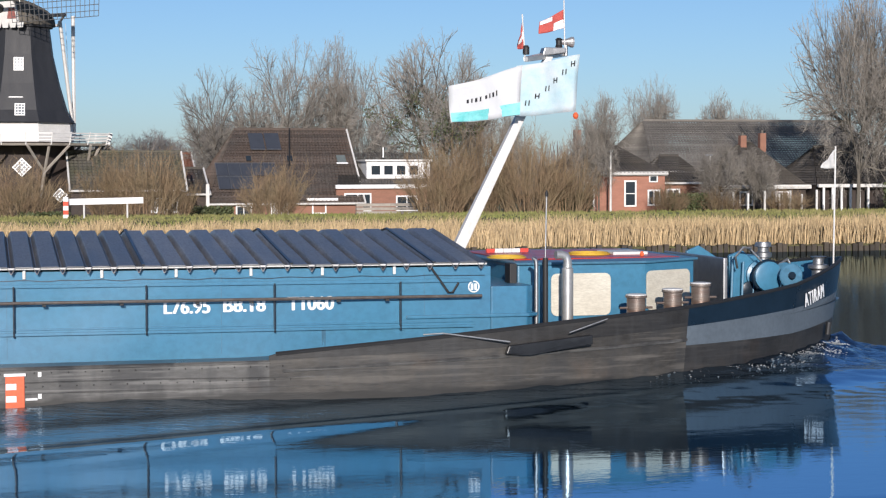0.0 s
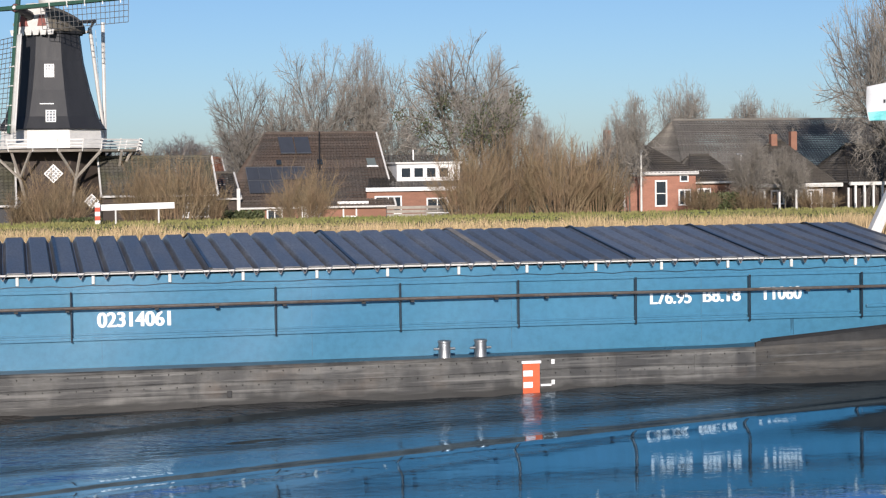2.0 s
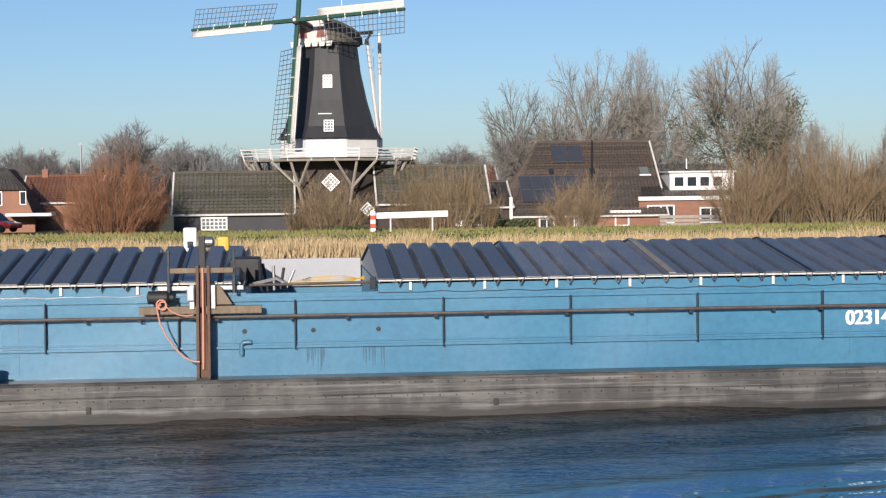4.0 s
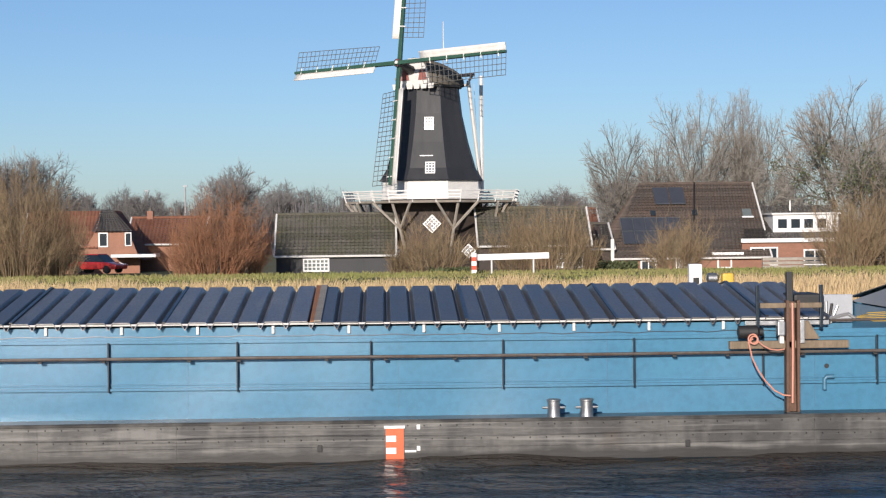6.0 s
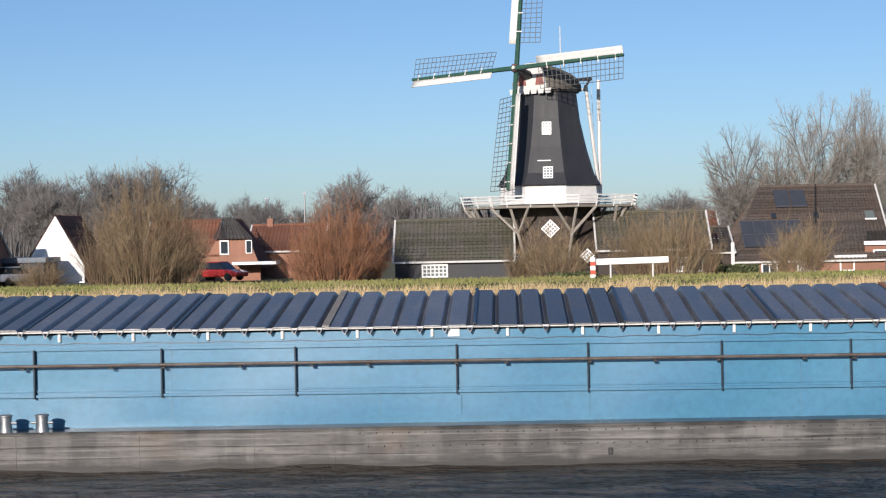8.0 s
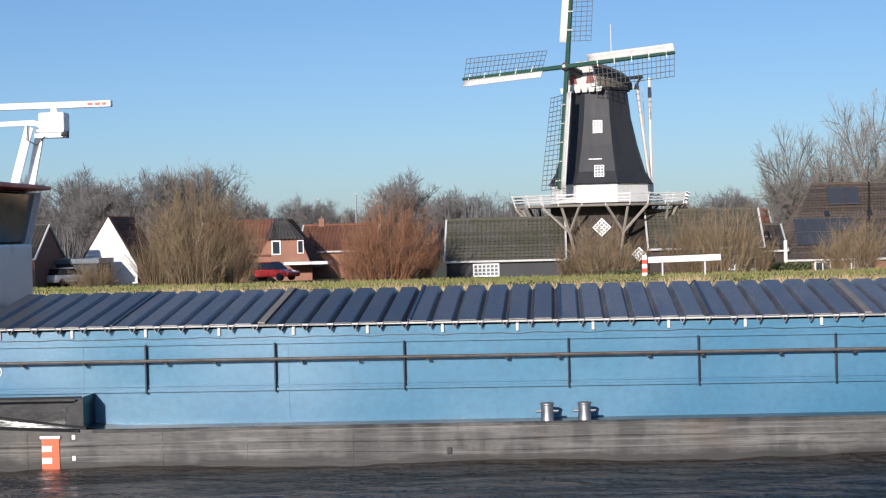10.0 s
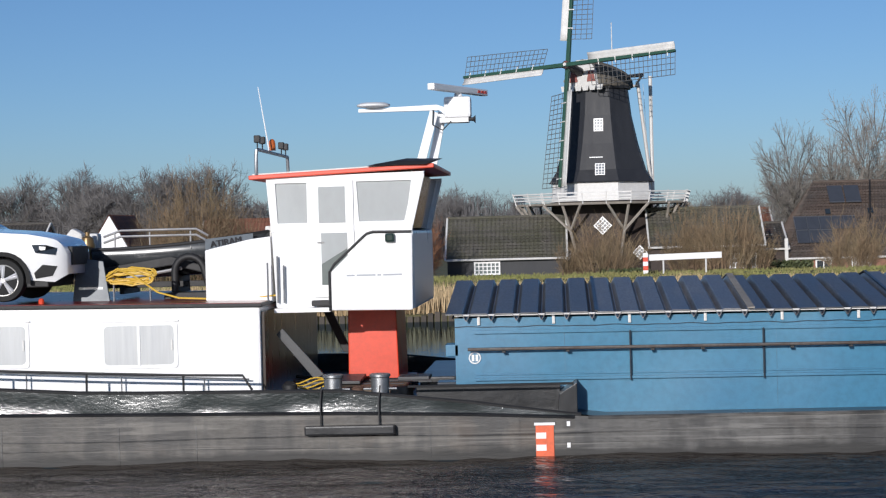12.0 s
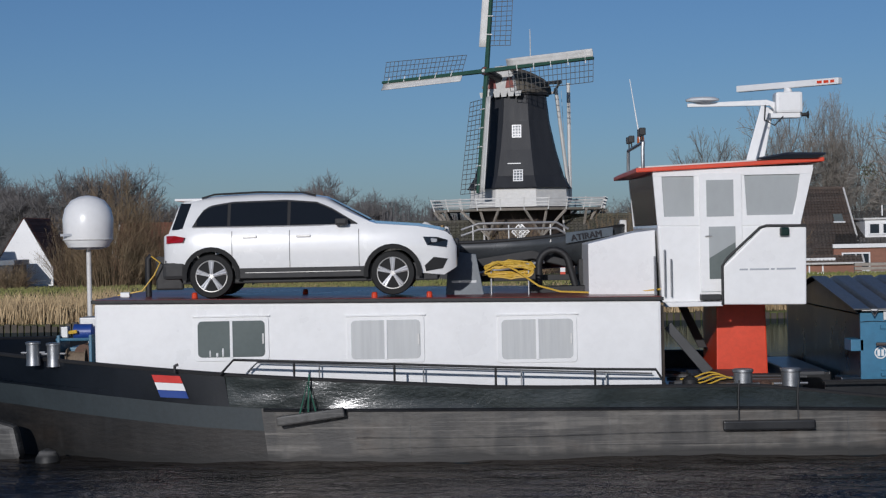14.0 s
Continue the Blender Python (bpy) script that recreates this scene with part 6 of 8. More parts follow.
        for x in (1.38, 2.22):
            part("door_handle", Box(x - 0.11, x + 0.11, s * 0.9 - 0.025, s * 0.9 + 0.025, 0.925, 0.965, 0.012), "steel", c)
        for x in (1.1, 2.0, 3.08):
            part("door_gap", Tube([(x, s * (flank(x, z) + 0.001), z) for z in (0.46, 0.52, 0.6, 0.68, 0.76, 0.84, 0.92, 1.0, 1.04)], 0.006, 4), "black", c)
    bm = bmesh.new()
    grid(bm, 6, 6, lambda u, v: (2.62 + 0.62 * u, (v - 0.5) * 2 * (0.52 + 0.12 * u), sample(top_t, 2.62 + 0.62 * u) + 0.04 - 0.06 * abs(v - 0.5) ** 2))
    part("windscreen", bm, "carglass", c, "", True)
    part("tail_window", Slab([(0.16, -0.55, 1.08), (0.16, 0.55, 1.08), (0.36, 0.5, 1.5), (0.36, -0.5, 1.5)], (-0.02, 0, 0.01)), "carglass", c)
    part("spoiler", Box(0.16, 0.6, -0.55, 0.55, 1.53, 1.57, 0.015), "carpaint", c)
    part("grille", Box(4.5, 4.63, -0.5, 0.5, 0.56, 0.86, 0.02), "black", c)
    part("rear_bumper", Box(0.0, 0.37, -0.87, 0.87, 0.3, 0.56, 0.06), "black", c, "black plastic rear bumper")
    part("underbody", Box(0.3, 4.3, -0.78, 0.78, 0.22, 0.5, 0.02), "black", c)
    for x in wheels:
        for s in (-1, 1):
            bm = Lathe((x, s * 0.78, 0.345), [(0.25, -0.11), (0.33, -0.11), (0.345, -0.08), (0.345, 0.08), (0.33, 0.11), (0.25, 0.11)], 28, 'y')
            wh = part("wheel", bm, "tyre", c, "black tyre on an alloy rim", True)
            part("rim", Lathe((x, s * 0.78, 0.345), [(0.25, -0.09), (0.25, 0.09)], 28, 'y'), "darkrim", wh)
            part("rim_lip", Tube(arc((x, s * 0.885, 0.345), 0.243, 0, 360, 28), 0.012, 6), "steel", wh)
            part("hub", Lathe((x, s * 0.885, 0.345), [(0.045, -0.015), (0.04, 0.015)], 12, 'y'), "steel", wh)
            for k in range(5):
                a = radians(90 + 72 * k)
                for d in (-0.1, 0.1):
                    p0 = Vector((x + 0.03 * math.cos(a), s * 0.888, 0.345 + 0.03 * math.sin(a)))
                    p1 = Vector((x + 0.24 * math.cos(a + d), s * 0.888, 0.345 + 0.24 * math.sin(a + d)))
                    part("spoke", Tube([p0, p1], 0.024, 5), "alloy", wh)
    return c


white_car = car()
CAR_AT = (-57.06, 29.62, 2.485)


def tender():
    """x 0 at the stern of the small boat, bow at 3."""
    b = thing("tender_boat", "dark open tender boat with steel rails on a cradle", "boat")

    def hw(u):
        return 0.62 * (1 - u ** 4) ** 0.7
    bm = bmesh.new()
    grid(bm, 18, 10, lambda u, v: (3.0 * u - 0.0, (2 * v - 1) * hw(u * 0.995), 0.75 + 0.25 * u * u - (0.45 + 0.1 * u) * (1 - abs(2 * v - 1) ** 3)))
    part("hull", bm, "boatgrey", b, "dark grey boat hull", True).modifiers.new("skin", 'SOLIDIFY').thickness = 0.03
    part("gunwale", Tube([(3.0 * k / 18, -hw(k / 18 * 0.995), 0.76 + 0.25 * (k / 18) ** 2) for k in range(19)], 0.035, 8), "black", b, "", True)
    part("name_strip", Slab([(1.95, -0.6, 0.72), (2.75, -0.47, 0.84), (2.75, -0.47, 0.98), (1.95, -0.6, 0.9)], (0, 0.02, 0)), "grey", b, "grey strip under the name")
    lettering("ATIRAM", 0.15, pose(2.04, -0.605, 0.755, 0, -8, 9.2) @ FACE, "ink", b, "name_letters", 0.003)
    part("bow_post", Box(2.9, 3.02, -0.1, 0.1, 0.55, 1.1, 0.03), "offwhite", b)
    for z in (0.98, 1.08):
        part("rail", Tube([(0.2, -0.55, z - 0.1), (0.5, -0.58, z), (1.8, -0.58, z), (2.0, -0.56, z - 0.12)], 0.02, 8), "steel", b, "", True)
    for x in (0.4, 1.0, 1.7):
        part("rail_post", Tube([(x, -0.58, 0.75), (x, -0.58, 1.05)], 0.015, 6), "steel", b)
    for x in (0.5, 1.4, 2.2):
        part("cradle", Box(x - 0.04, x + 0.04, -0.6, 0.6, 0.0, 0.45, 0.01), "black", b)
    part("cradle_beam", Box(0.2, 2.7, -0.45, -0.37, 0.1, 0.2, 0.01), "black", b)
    part("cover", Box(0.05, 1.9, -0.5, 0.5, 0.55, 0.7, 0.05), "black", b, "black boat cover")
    part("outboard", Box(-0.25, 0.0, -0.15, 0.15, 0.5, 1.05, 0.06), "offwhite", b, "covered outboard motor")
    return b


boat = tender()
BOAT_AT = (-52.6, 31.6, 2.5)


def davit():
    d = thing("boat_davit", "black folded deck crane arm", "crane")
    part("arm", Tube([(0, 0, 0)] + arc((0.25, 0, 0.45), 0.25, 180, 20, 8) + [(0.6, 0, 0.1)], 0.06, 10), "black", d, "", True)
    part("boom", Slab([(-1.5, 0.2, 0.35), (-0.1, 0.2, 0.55), (0.5, 0.2, 0.4), (0.5, 0.2, 0.52), (-0.1, 0.2, 0.7), (-1.5, 0.2, 0.5)], (0, 0.15, 0), 0.02), "black", d)
    part("jack", Tube([(-1.2, 0.1, 0.3), (0.1, 0.1, 0.5)], 0.03, 8), "steel", d)
    part("base", Box(-0.15, 0.8, -0.2, 0.4, -0.02, 0.1, 0.02), "black", d)
    return d


davit_arm = davit()
DAVIT_AT = (-51.12, 30.7, 2.42)


def hose():
    h = thing("hose_coil", "bright yellow garden hose coiled on a stand", "hose")
    bm = bmesh.new()
    rnd = random.Random(9)
    for k in range(9):
        tube(bm, [Vector((0.38 * math.cos(a * 0.2618) + rnd.uniform(-0.03, 0.03), 0.02 * k - 0.08, 0.42 + 0.09 * math.sin(a * 0.2618) + 0.012 * k - 0.05 + rnd.uniform(-0.015, 0.015))) for a in range(25)], 0.014, 5, cap=False)
    tagged(part("coil", bm, "yellow", h), kind="stuff")
    part("tail", Tube([(-0.4, -0.1, 0.42), (-0.2, -0.12, 0.55), (0.1, -0.12, 0.4), (0.45, -0.13, 0.15), (0.8, -0.14, 0.05), (1.4, -0.16, 0.02), (2.0, -0.18, 0.03), (2.4, -0.2, 0.06)], 0.016, 6), "yellow", h, "", True)
    for x in (-0.3, 0.3):
        part("stand_leg", Tube([(x, 0, 0), (x, 0, 0.4)], 0.015, 6), "galv", h)
    return h


yellow_hose = hose()
HOSE_AT = (-51.62, 29.7, 2.41)


def plate():
    p = thing("ramp_plate", "grey steel ramp plate leaning beside the car", "plate")
    part("panel", Slab([(0, 0, 0), (0.62, 0, 0), (0.5, 0.1, 0.66), (0.06, 0.1, 0.72)], (0, 0.04, 0), 0.008), "grey", p)
    part("rib", Box(0.1, 0.5, 0.03, 0.06, 0.2, 0.24), "galv", p)
    return p


ramp = plate()
RAMP_AT = (-52.66, 29.9, 2.42)


def bottle():
    g = thing("gas_bottle", "brass coloured gas bottle under a grey cover", "bottle")
    part("bottle", Lathe((0, 0, 0), [(0.12, 0), (0.13, 0.05), (0.13, 0.4), (0.1, 0.52), (0.04, 0.56), (0.04, 0.62)], 16), "brass", g, "", True)
    part("cover", Slab([(-0.5, 0.1, 0.1), (-0.1, 0.1, 0.12), (-0.12, 0.1, 0.6), (-0.3, 0.1, 0.7), (-0.48, 0.1, 0.5)], (0, 0.3, 0), 0.05), "offwhite", g)
    return g


gas = bottle()
GAS_AT = (-52.72, 31.2, 2.95)


def rack():
    r = thing("deck_rack", "dark pipe rack with a black trailer frame", "rack")
    part("upright", Tube([(0, 0, 0), (0, 0, 0.62), (0.05, 0, 0.66)], 0.05, 10), "black", r, "", True)
    part("panel", Box(0.1, 0.55, 0.1, 0.2, 0.1, 0.65, 0.03), "black", r)
    part("cable", Tube([(0.05, -0.02, 0.66), (0.2, -0.04, 0.55), (0.1, -0.04, 0.35), (-0.1, -0.05, 0.1), (-0.5, -0.05, 0.03)], 0.012, 6), "yellow", r)
    part("foot", Box(-0.45, -0.3, -0.1, 0.1, 0, 0.08, 0.01), "white", r)
    return r


deck_rack = rack()
RACK_AT = (-57.5, 30.0, 2.49)
for k, (x, y) in enumerate(((-56.6, 29.0), (-53.75, 28.7), (-55.0, 30.6), (-52.9, 28.9))):
    part("deck_stud", Lathe((x, y, 2.45 - 0.0125 * (x + 58)), [(0.05, 0), (0.045, 0.12), (0.03, 0.14)], 12), "red2", ship)
ABOARD = [(white_car, CAR_AT), (boat, BOAT_AT), (davit_arm, DAVIT_AT), (yellow_hose, HOSE_AT), (ramp, RAMP_AT), (gas, GAS_AT), (deck_rack, RACK_AT)]

M["dullpane"] = glassy("pale_old_glass", (0.2, 0.215, 0.23), 0.15)
M["paleoak"] = mat("weathered_pale_timber", (0.42, 0.38, 0.33), 0.8, 0, 0.3, 3, 20, 0.005)
M["hubred"] = mat("faded_red_paint", (0.36, 0.13, 0.11), 0.6, 0, 0.3, 3, 20, 0.003)
M["lattice"] = mat("lattice_timber", (0.1, 0.1, 0.1), 0.7, 0, 0.3, 3, 20, 0.003)


# ---- the mill ----
def octagon(bm, rings, turn=22.5):
    """A tapered eight-sided body: rings of (half width across the flats, height)."""
    vs = []
    for r, z in rings:
        c = r / math.cos(math.pi / 8)
        vs.append([bm.verts.new((c * math.cos(radians(turn + 45 * k)), c * math.sin(radians(turn + 45 * k)), z)) for k in range(8)])
    for a, b in zip(vs, vs[1:]):
        for k in range(8):
            bm.faces.new((a[k], a[(k + 1) % 8], b[(k + 1) % 8], b[k]))
    bm.faces.new(vs[0][::-1])
    bm.faces.new(vs[-1])


def Octagon(rings, turn=22.5):
    bm = bmesh.new()
    octagon(bm, rings, turn)
    return bm


TURN = 16.0
mill = thing("windmill", "black Dutch windmill with a white gallery and four lattice sails", "windmill", pose(3.45, 137, 0.0))
part("mill_base", Octagon([(3.95, -0.4), (3.6, 5.3)], TURN), "millbrick", mill, "dark brown lower storey")
part("mill_waist", Octagon([(3.6, 5.35), (3.5, 6.75)], TURN), "offwhite", mill, "white boarded waist")
part("mill_body", Octagon([(3.8, 6.7), (3.7, 6.76), (3.2, 7.6), (2.68, 9.5), (2.24, 11.6), (2.0, 13.75)], TURN), "millblack", mill, "black tapered mill body")


def mill_window(x, z, w, h, y, tilt, diamond=False, nx=3, ny=4):
    m = pose(x, y, z, tilt, 0, -6) @ (pose(0, 0, 0, 0, 45, 0) if diamond else Matrix())
    win = part("window", Box(-w / 2, w / 2, -0.03, 0.06, -h / 2, h / 2, 0.01, m), "dullpane", mill, "white framed window")
    bm = bmesh.new()
    t = 0.07
    for a, b, c, d in ((-w / 2, w / 2, -h / 2, -h / 2 + t), (-w / 2, w / 2, h / 2 - t, h / 2), (-w / 2, -w / 2 + t, -h / 2 + t, h / 2 - t), (w / 2 - t, w / 2, -h / 2 + t, h / 2 - t)):
        box(bm, a, b, -0.07, -0.02, c, d, m)
    part("frame", bm, "white", win)
    for k in range(1, nx):
        part("glazing_bar", Box(-w / 2 + w * k / nx - 0.025, -w / 2 + w * k / nx + 0.025, -0.06, -0.02, -h / 2 + t, h / 2 - t, 0.0, m), "white", win)
    for k in range(1, ny):
        part("glazing_bar", Box(-w / 2 + t, w / 2 - t, -0.062, -0.02, -h / 2 + h * k / ny - 0.025, -h / 2 + h * k / ny + 0.025, 0.0, m), "white", win)


mill_window(-0.22, 10.85, 0.68, 0.95, -2.44, -10)
mill_window(-0.2, 7.6, 0.72, 0.88, -3.37, -15)
mill_window(-0.12, 3.54, 0.95, 0.95, -3.85, -3, True, 4, 4)
mill_window(-2.7, 1.55, 0.7, 0.7, -3.75, -3, True, 3, 3)
mill_window(2.5, 1.55, 0.75, 0.75, -3.7, -3, True, 3, 3)
part("ledge", Box(-0.7, 0.3, -2.98, -2.75, 8.45, 8.54, 0.02, pose(0, 0, 0, 0, 0, -5)), "galv", mill)


def gallery():
    g = part("gallery", Octagon([(6.0, 5.06), (6.1, 5.22)], TURN), "paleoak", mill, "timber gallery floor")
    n = 8
    for zz, r, th in ((5.45, 6.18, 0.05), (5.65, 6.24, 0.05), (5.9, 6.32, 0.06)):
        c = r / math.cos(math.pi / 8)
        pts = [(c * math.cos(radians(TURN + 45 * k)), c * math.sin(radians(TURN + 45 * k)), zz) for k in range(9)]
        for a, b in zip(pts, pts[1:]):
            part("railing", Tube([a, b], th, 4), "offwhite", g, "white painted railing")
    for k in range(8):
        a0, a1 = radians(TURN + 45 * k), radians(TURN + 45 * (k + 1))
        for f in (0, 0.33, 0.66):
            p = [Vector((math.cos(a) * (1 - f) + math.cos(b) * f, math.sin(a) * (1 - f) + math.sin(b) * f, 0)) for a, b in ((a0, a1),)][0] / math.cos(math.pi / 8)
            part("baluster", Tube([p * 6.08 + Vector((0, 0, 5.1)), p * 6.33 + Vector((0, 0, 6.0))], 0.05, 4), "offwhite", g)
        m = Vector((math.cos(a0), math.sin(a0), 0)) / math.cos(math.pi / 8)
        side = Vector((-m.y, m.x, 0))
        fork = m * 4.65 + Vector((0, 0, 3.2))
        part("brace", Tube([m * 3.85 + Vector((0, 0, 1.4)), fork], 0.12, 6), "paleoak", g, "weathered timber strut")
        for w in (-1.45, 0.0, 1.35):
            part("brace", Tube([fork, m * 5.7 + side * w + Vector((0, 0, 5.08))], 0.1, 5), "paleoak", g, "weathered timber strut")


gallery()

# cap, shaft and sails; the shaft points to the left of the viewer and slightly upwards
YAW, INC, SPIN = radians(33), radians(12), radians(2)
axis_n = Vector((-math.sin(YAW) * math.cos(INC), -math.cos(YAW) * math.cos(INC), math.sin(INC)))
axis_u = Vector((math.cos(YAW), -math.sin(YAW), 0))
axis_v = Vector((math.sin(YAW) * math.sin(INC), math.cos(YAW) * math.sin(INC), math.cos(INC)))


def cap_frame(x, y, z):
    """Cap space: x along the sails' width, y from the shaft's head to the tail, z up."""
    return Vector((0, 0, 13.7)) + Vector((math.cos(YAW), -math.sin(YAW), 0)) * x + Vector((math.sin(YAW), math.cos(YAW), 0)) * y + Vector((0, 0, z))


def mill_cap():
    bm = bmesh.new()

    def skin(u, v):
        y = -2.3 + 4.9 * u
        w = 2.15 * (1 - abs(2 * u - 0.95) ** 4 * 0.55)
        h = 2.0 - 0.9 * u ** 2
        a = math.pi * v
        return cap_frame(-w * math.cos(a), y, max(0.0, h * math.sin(a) ** 0.8))
    vs = grid(bm, 12, 12, skin)
    bm.faces.new([r for r in vs[0]])
    bm.faces.new([r for r in vs[-1]][::-1])
    bmesh.ops.recalc_face_normals(bm, faces=bm.faces[:])
    cap = part("cap", bm, "thatch", mill, "rounded cap of grey thatch", True)
    part("cap_ring", Octagon([(2.2, 13.55), (2.25, 13.75)], TURN), "millblack", cap)
    bm = bmesh.new()
    slab(bm, [cap_frame(x, -2.35, z) for x, z in ((-1.3, 0.1), (1.3, 0.1), (1.1, 1.2), (0.5, 1.95), (-0.5, 1.95), (-1.1, 1.2))], Vector((math.sin(YAW), math.cos(YAW), 0)) * 0.12)
    part("front_board", bm, "offwhite", cap, "white front board")
    for x in (-0.75, 0.75):
        part("ornament", Slab([cap_frame(x - 0.35, -2.42, 0.35), cap_frame(x + 0.35, -2.42, 0.35), cap_frame(x + 0.2, -2.42, 1.1), cap_frame(x - 0.2, -2.42, 1.1)], Vector((math.sin(YAW), math.cos(YAW), 0)) * 0.08), "hubred", cap, "red painted ornament")
    bm = bmesh.new()
    for x in (-1.5, -0.9, -0.3, 0.3, 0.9, 1.5):
        slab(bm, [cap_frame(x - 0.3, -2.5, 0.1), cap_frame(x + 0.3, -2.5, 0.1), cap_frame(x + 0.2, -2.5, -0.3), cap_frame(x - 0.2, -2.5, -0.3)], Vector((math.sin(YAW), math.cos(YAW), 0)) * 0.08)
    tagged(part("storm_shield", bm, "offwhite", cap, "white scalloped board"), kind="stuff")
    # tail: long beams from the cap down to the gallery
    for sx in (-3.2, 3.2):
        part("tail_beam", Tube([cap_frame(sx, 0.6, 0.7), cap_frame(0, 5.2, 0.4)], 0.1, 6), "offwhite", cap)
    for x0, y0, z0 in ((2.37, 3.33, 0.9), (-2.4, 1.4, 0.4), (2.4, 1.4, 0.4)):
        part("tail_pole", Tube([cap_frame(x0, y0, z0), cap_frame(2.2, 3.6, -8.0)], 0.14, 6), "offwhite", cap, "white tail pole")
    part("cross_beam", Tube([cap_frame(-3.4, 0.5, 0.75), cap_frame(3.4, 0.5, 0.75)], 0.13, 6), "paleoak", cap)
    part("staff", Tube([cap_frame(0.4, 1.2, 1.2), cap_frame(0.4, 1.2, 4.9)], 0.05, 6, 0.03), "offwhite", cap, "white flag staff")
    part("chain", Tube([cap_frame(0.3, 5.8, 0.6), cap_frame(0.3, 6.6, -8.0)], 0.02, 4), "galv", cap)


mill_cap()


def sails():
    hub = Vector((1.2 - 3.45, 133.9 - 137, 15.1))
    s = part("sail_shaft", Tube([hub - axis_n * 2.5, hub + axis_n * 0.5], 0.32, 10), "millblack", mill)
    part("shaft_head", Tube([hub - axis_n * 0.1, hub + axis_n * 0.5], 0.3, 8), "hubred", s, "red and white shaft head")
    part("head_star", Tube([hub + axis_n * 0.55, hub + axis_n * 0.62], 0.13, 8), "offwhite", s)
    length = 9.0
    for q in range(4):
        a = SPIN + math.pi / 2 * q
        d = axis_u * math.cos(a) + axis_v * math.sin(a)        # along the arm
        e = axis_u * math.sin(a) - axis_v * math.cos(a)        # clockwise side, with the lattice
        o = hub + axis_n * (0.15 if q % 2 else 0.42)
        arm = part("sail_arm", Slab([o + e * 0.15 - axis_n * 0.12, o - e * 0.15 - axis_n * 0.12, o - e * 0.09 + d * length - axis_n * 0.05, o + e * 0.09 + d * length - axis_n * 0.05], axis_n * 0.24, 0.02), "green", mill, "dark green sail stock")
        bm = bmesh.new()
        x0, x1 = 2.0, length - 0.05

        def lat(x, w):
            tw = radians(18 - 13 * (x - x0) / (x1 - x0))
            return o + d * x + e * (w * math.cos(tw)) - axis_n * (w * math.sin(tw))
        for k in range(20):
            x = x0 + (x1 - x0) * k / 19
            tube(bm, [lat(x, 0), lat(x, 1.65)], 0.028, 4)
        for w in (0.42, 0.84, 1.26, 1.65):
            tube(bm, [lat(x0 + (x1 - x0) * k / 6, w) for k in range(7)], 0.028, 4)
        tagged(part("lattice", bm, "lattice", arm, "grey timber sail lattice"), kind="stuff")
        bm = bmesh.new()
        grid(bm, 10, 3, lambda u, v: o + d * (x0 - 0.1 + (x1 - x0 + 0.1) * u) - e * (0.1 + 0.52 * v) + axis_n * (0.06 + 0.22 * v * v))
        lead = part("leading_board", bm, "offwhite", arm, "white streamlined leading board", True)
        lead.modifiers.new("thick", 'SOLIDIFY').thickness = 0.05
        for k in range(5):
            x = x0 + 0.8 + 1.4 * k
            part("clamp", Tube([lat(x, -0.15) + axis_n * 0.16, lat(x, 0.3) + axis_n * 0.12], 0.05, 4), "offwhite", arm)


sails()


M["mossroof"] = mat("mossy_pantiles", (0.13, 0.12, 0.105), 0.7, 0, 0.4, 0.6, 6, 0.02, second=(0.1, 0.1, 0.06), island=0.2)
M["farmroof"] = mat("mixed_pantiles", (0.095, 0.086, 0.077), 0.7, 0, 0.4, 0.22, 5, 0.02, second=(0.14, 0.1, 0.078), island=0.22)
M["pinkbrick"] = mat("salmon_brick", (0.42, 0.2, 0.14), 0.85, 0, 0.25, 0.8, 9, 0.006, stretch=(1, 1, 3))
M["thatchtile"] = mat("grey_weathered_roof", (0.26, 0.24, 0.21), 0.9, 0, 0.3, 0.35, 5, 0.03, island=0.18)
M["slate"] = mat("slate_grey_roof", (0.12, 0.15, 0.19), 0.5, 0, 0.25, 1, 8, 0.01)
# orange brick with some saturation taken out, as haze painted in
M["orangebrick"] = mat("orange_brick", (0.36, 0.18, 0.12), 0.85, 0, 0.25, 0.8, 9, 0.006)
M["pile"] = mat("wet_timber", (0.07, 0.055, 0.04), 0.7, 0, 0.35, 2, 12, 0.01, island=0.3)


# ---- houses ----
def courses(bm, a, b, c, d, n, waves=0):
    """A tiled slope from the eave (a to b) up to the ridge (d to c) in n overlapping courses with rounded tiles."""
    a, b, c, d = (Vector(p) for p in (a, b, c, d))
    up = (b - a).cross(d - a).normalized()
    if up.z < 0:
        up = -up
    cols = max(2, int((b - a).length / 0.3) * 4)
    for k in range(n):
        rows = []
        for f, lift in ((k / n, 0.05), ((k + 1.06) / n, 0.0)):
            f = min(f, 1.0)
            p, q = a.lerp(d, f), b.lerp(c, f)
            rows.append([bm.verts.new(p.lerp(q, i / cols) + up * (lift + 0.03 * math.sin(i * math.pi / 2 + 0.7))) for i in range(cols + 1)])
        for i in range(cols):
            bm.faces.new((rows[0][i], rows[0][i + 1], rows[1][i + 1], rows[1][i]))


def slope(name, a, b, c, d, material, parent, n=None, label=""):
    bm = bmesh.new()
    courses(bm, a, b, c, d, n or max(4, int((Vector(d) - Vector(a)).length / 0.36)))
    return tagged(part(name, bm, material, parent, label), kind="stuff")


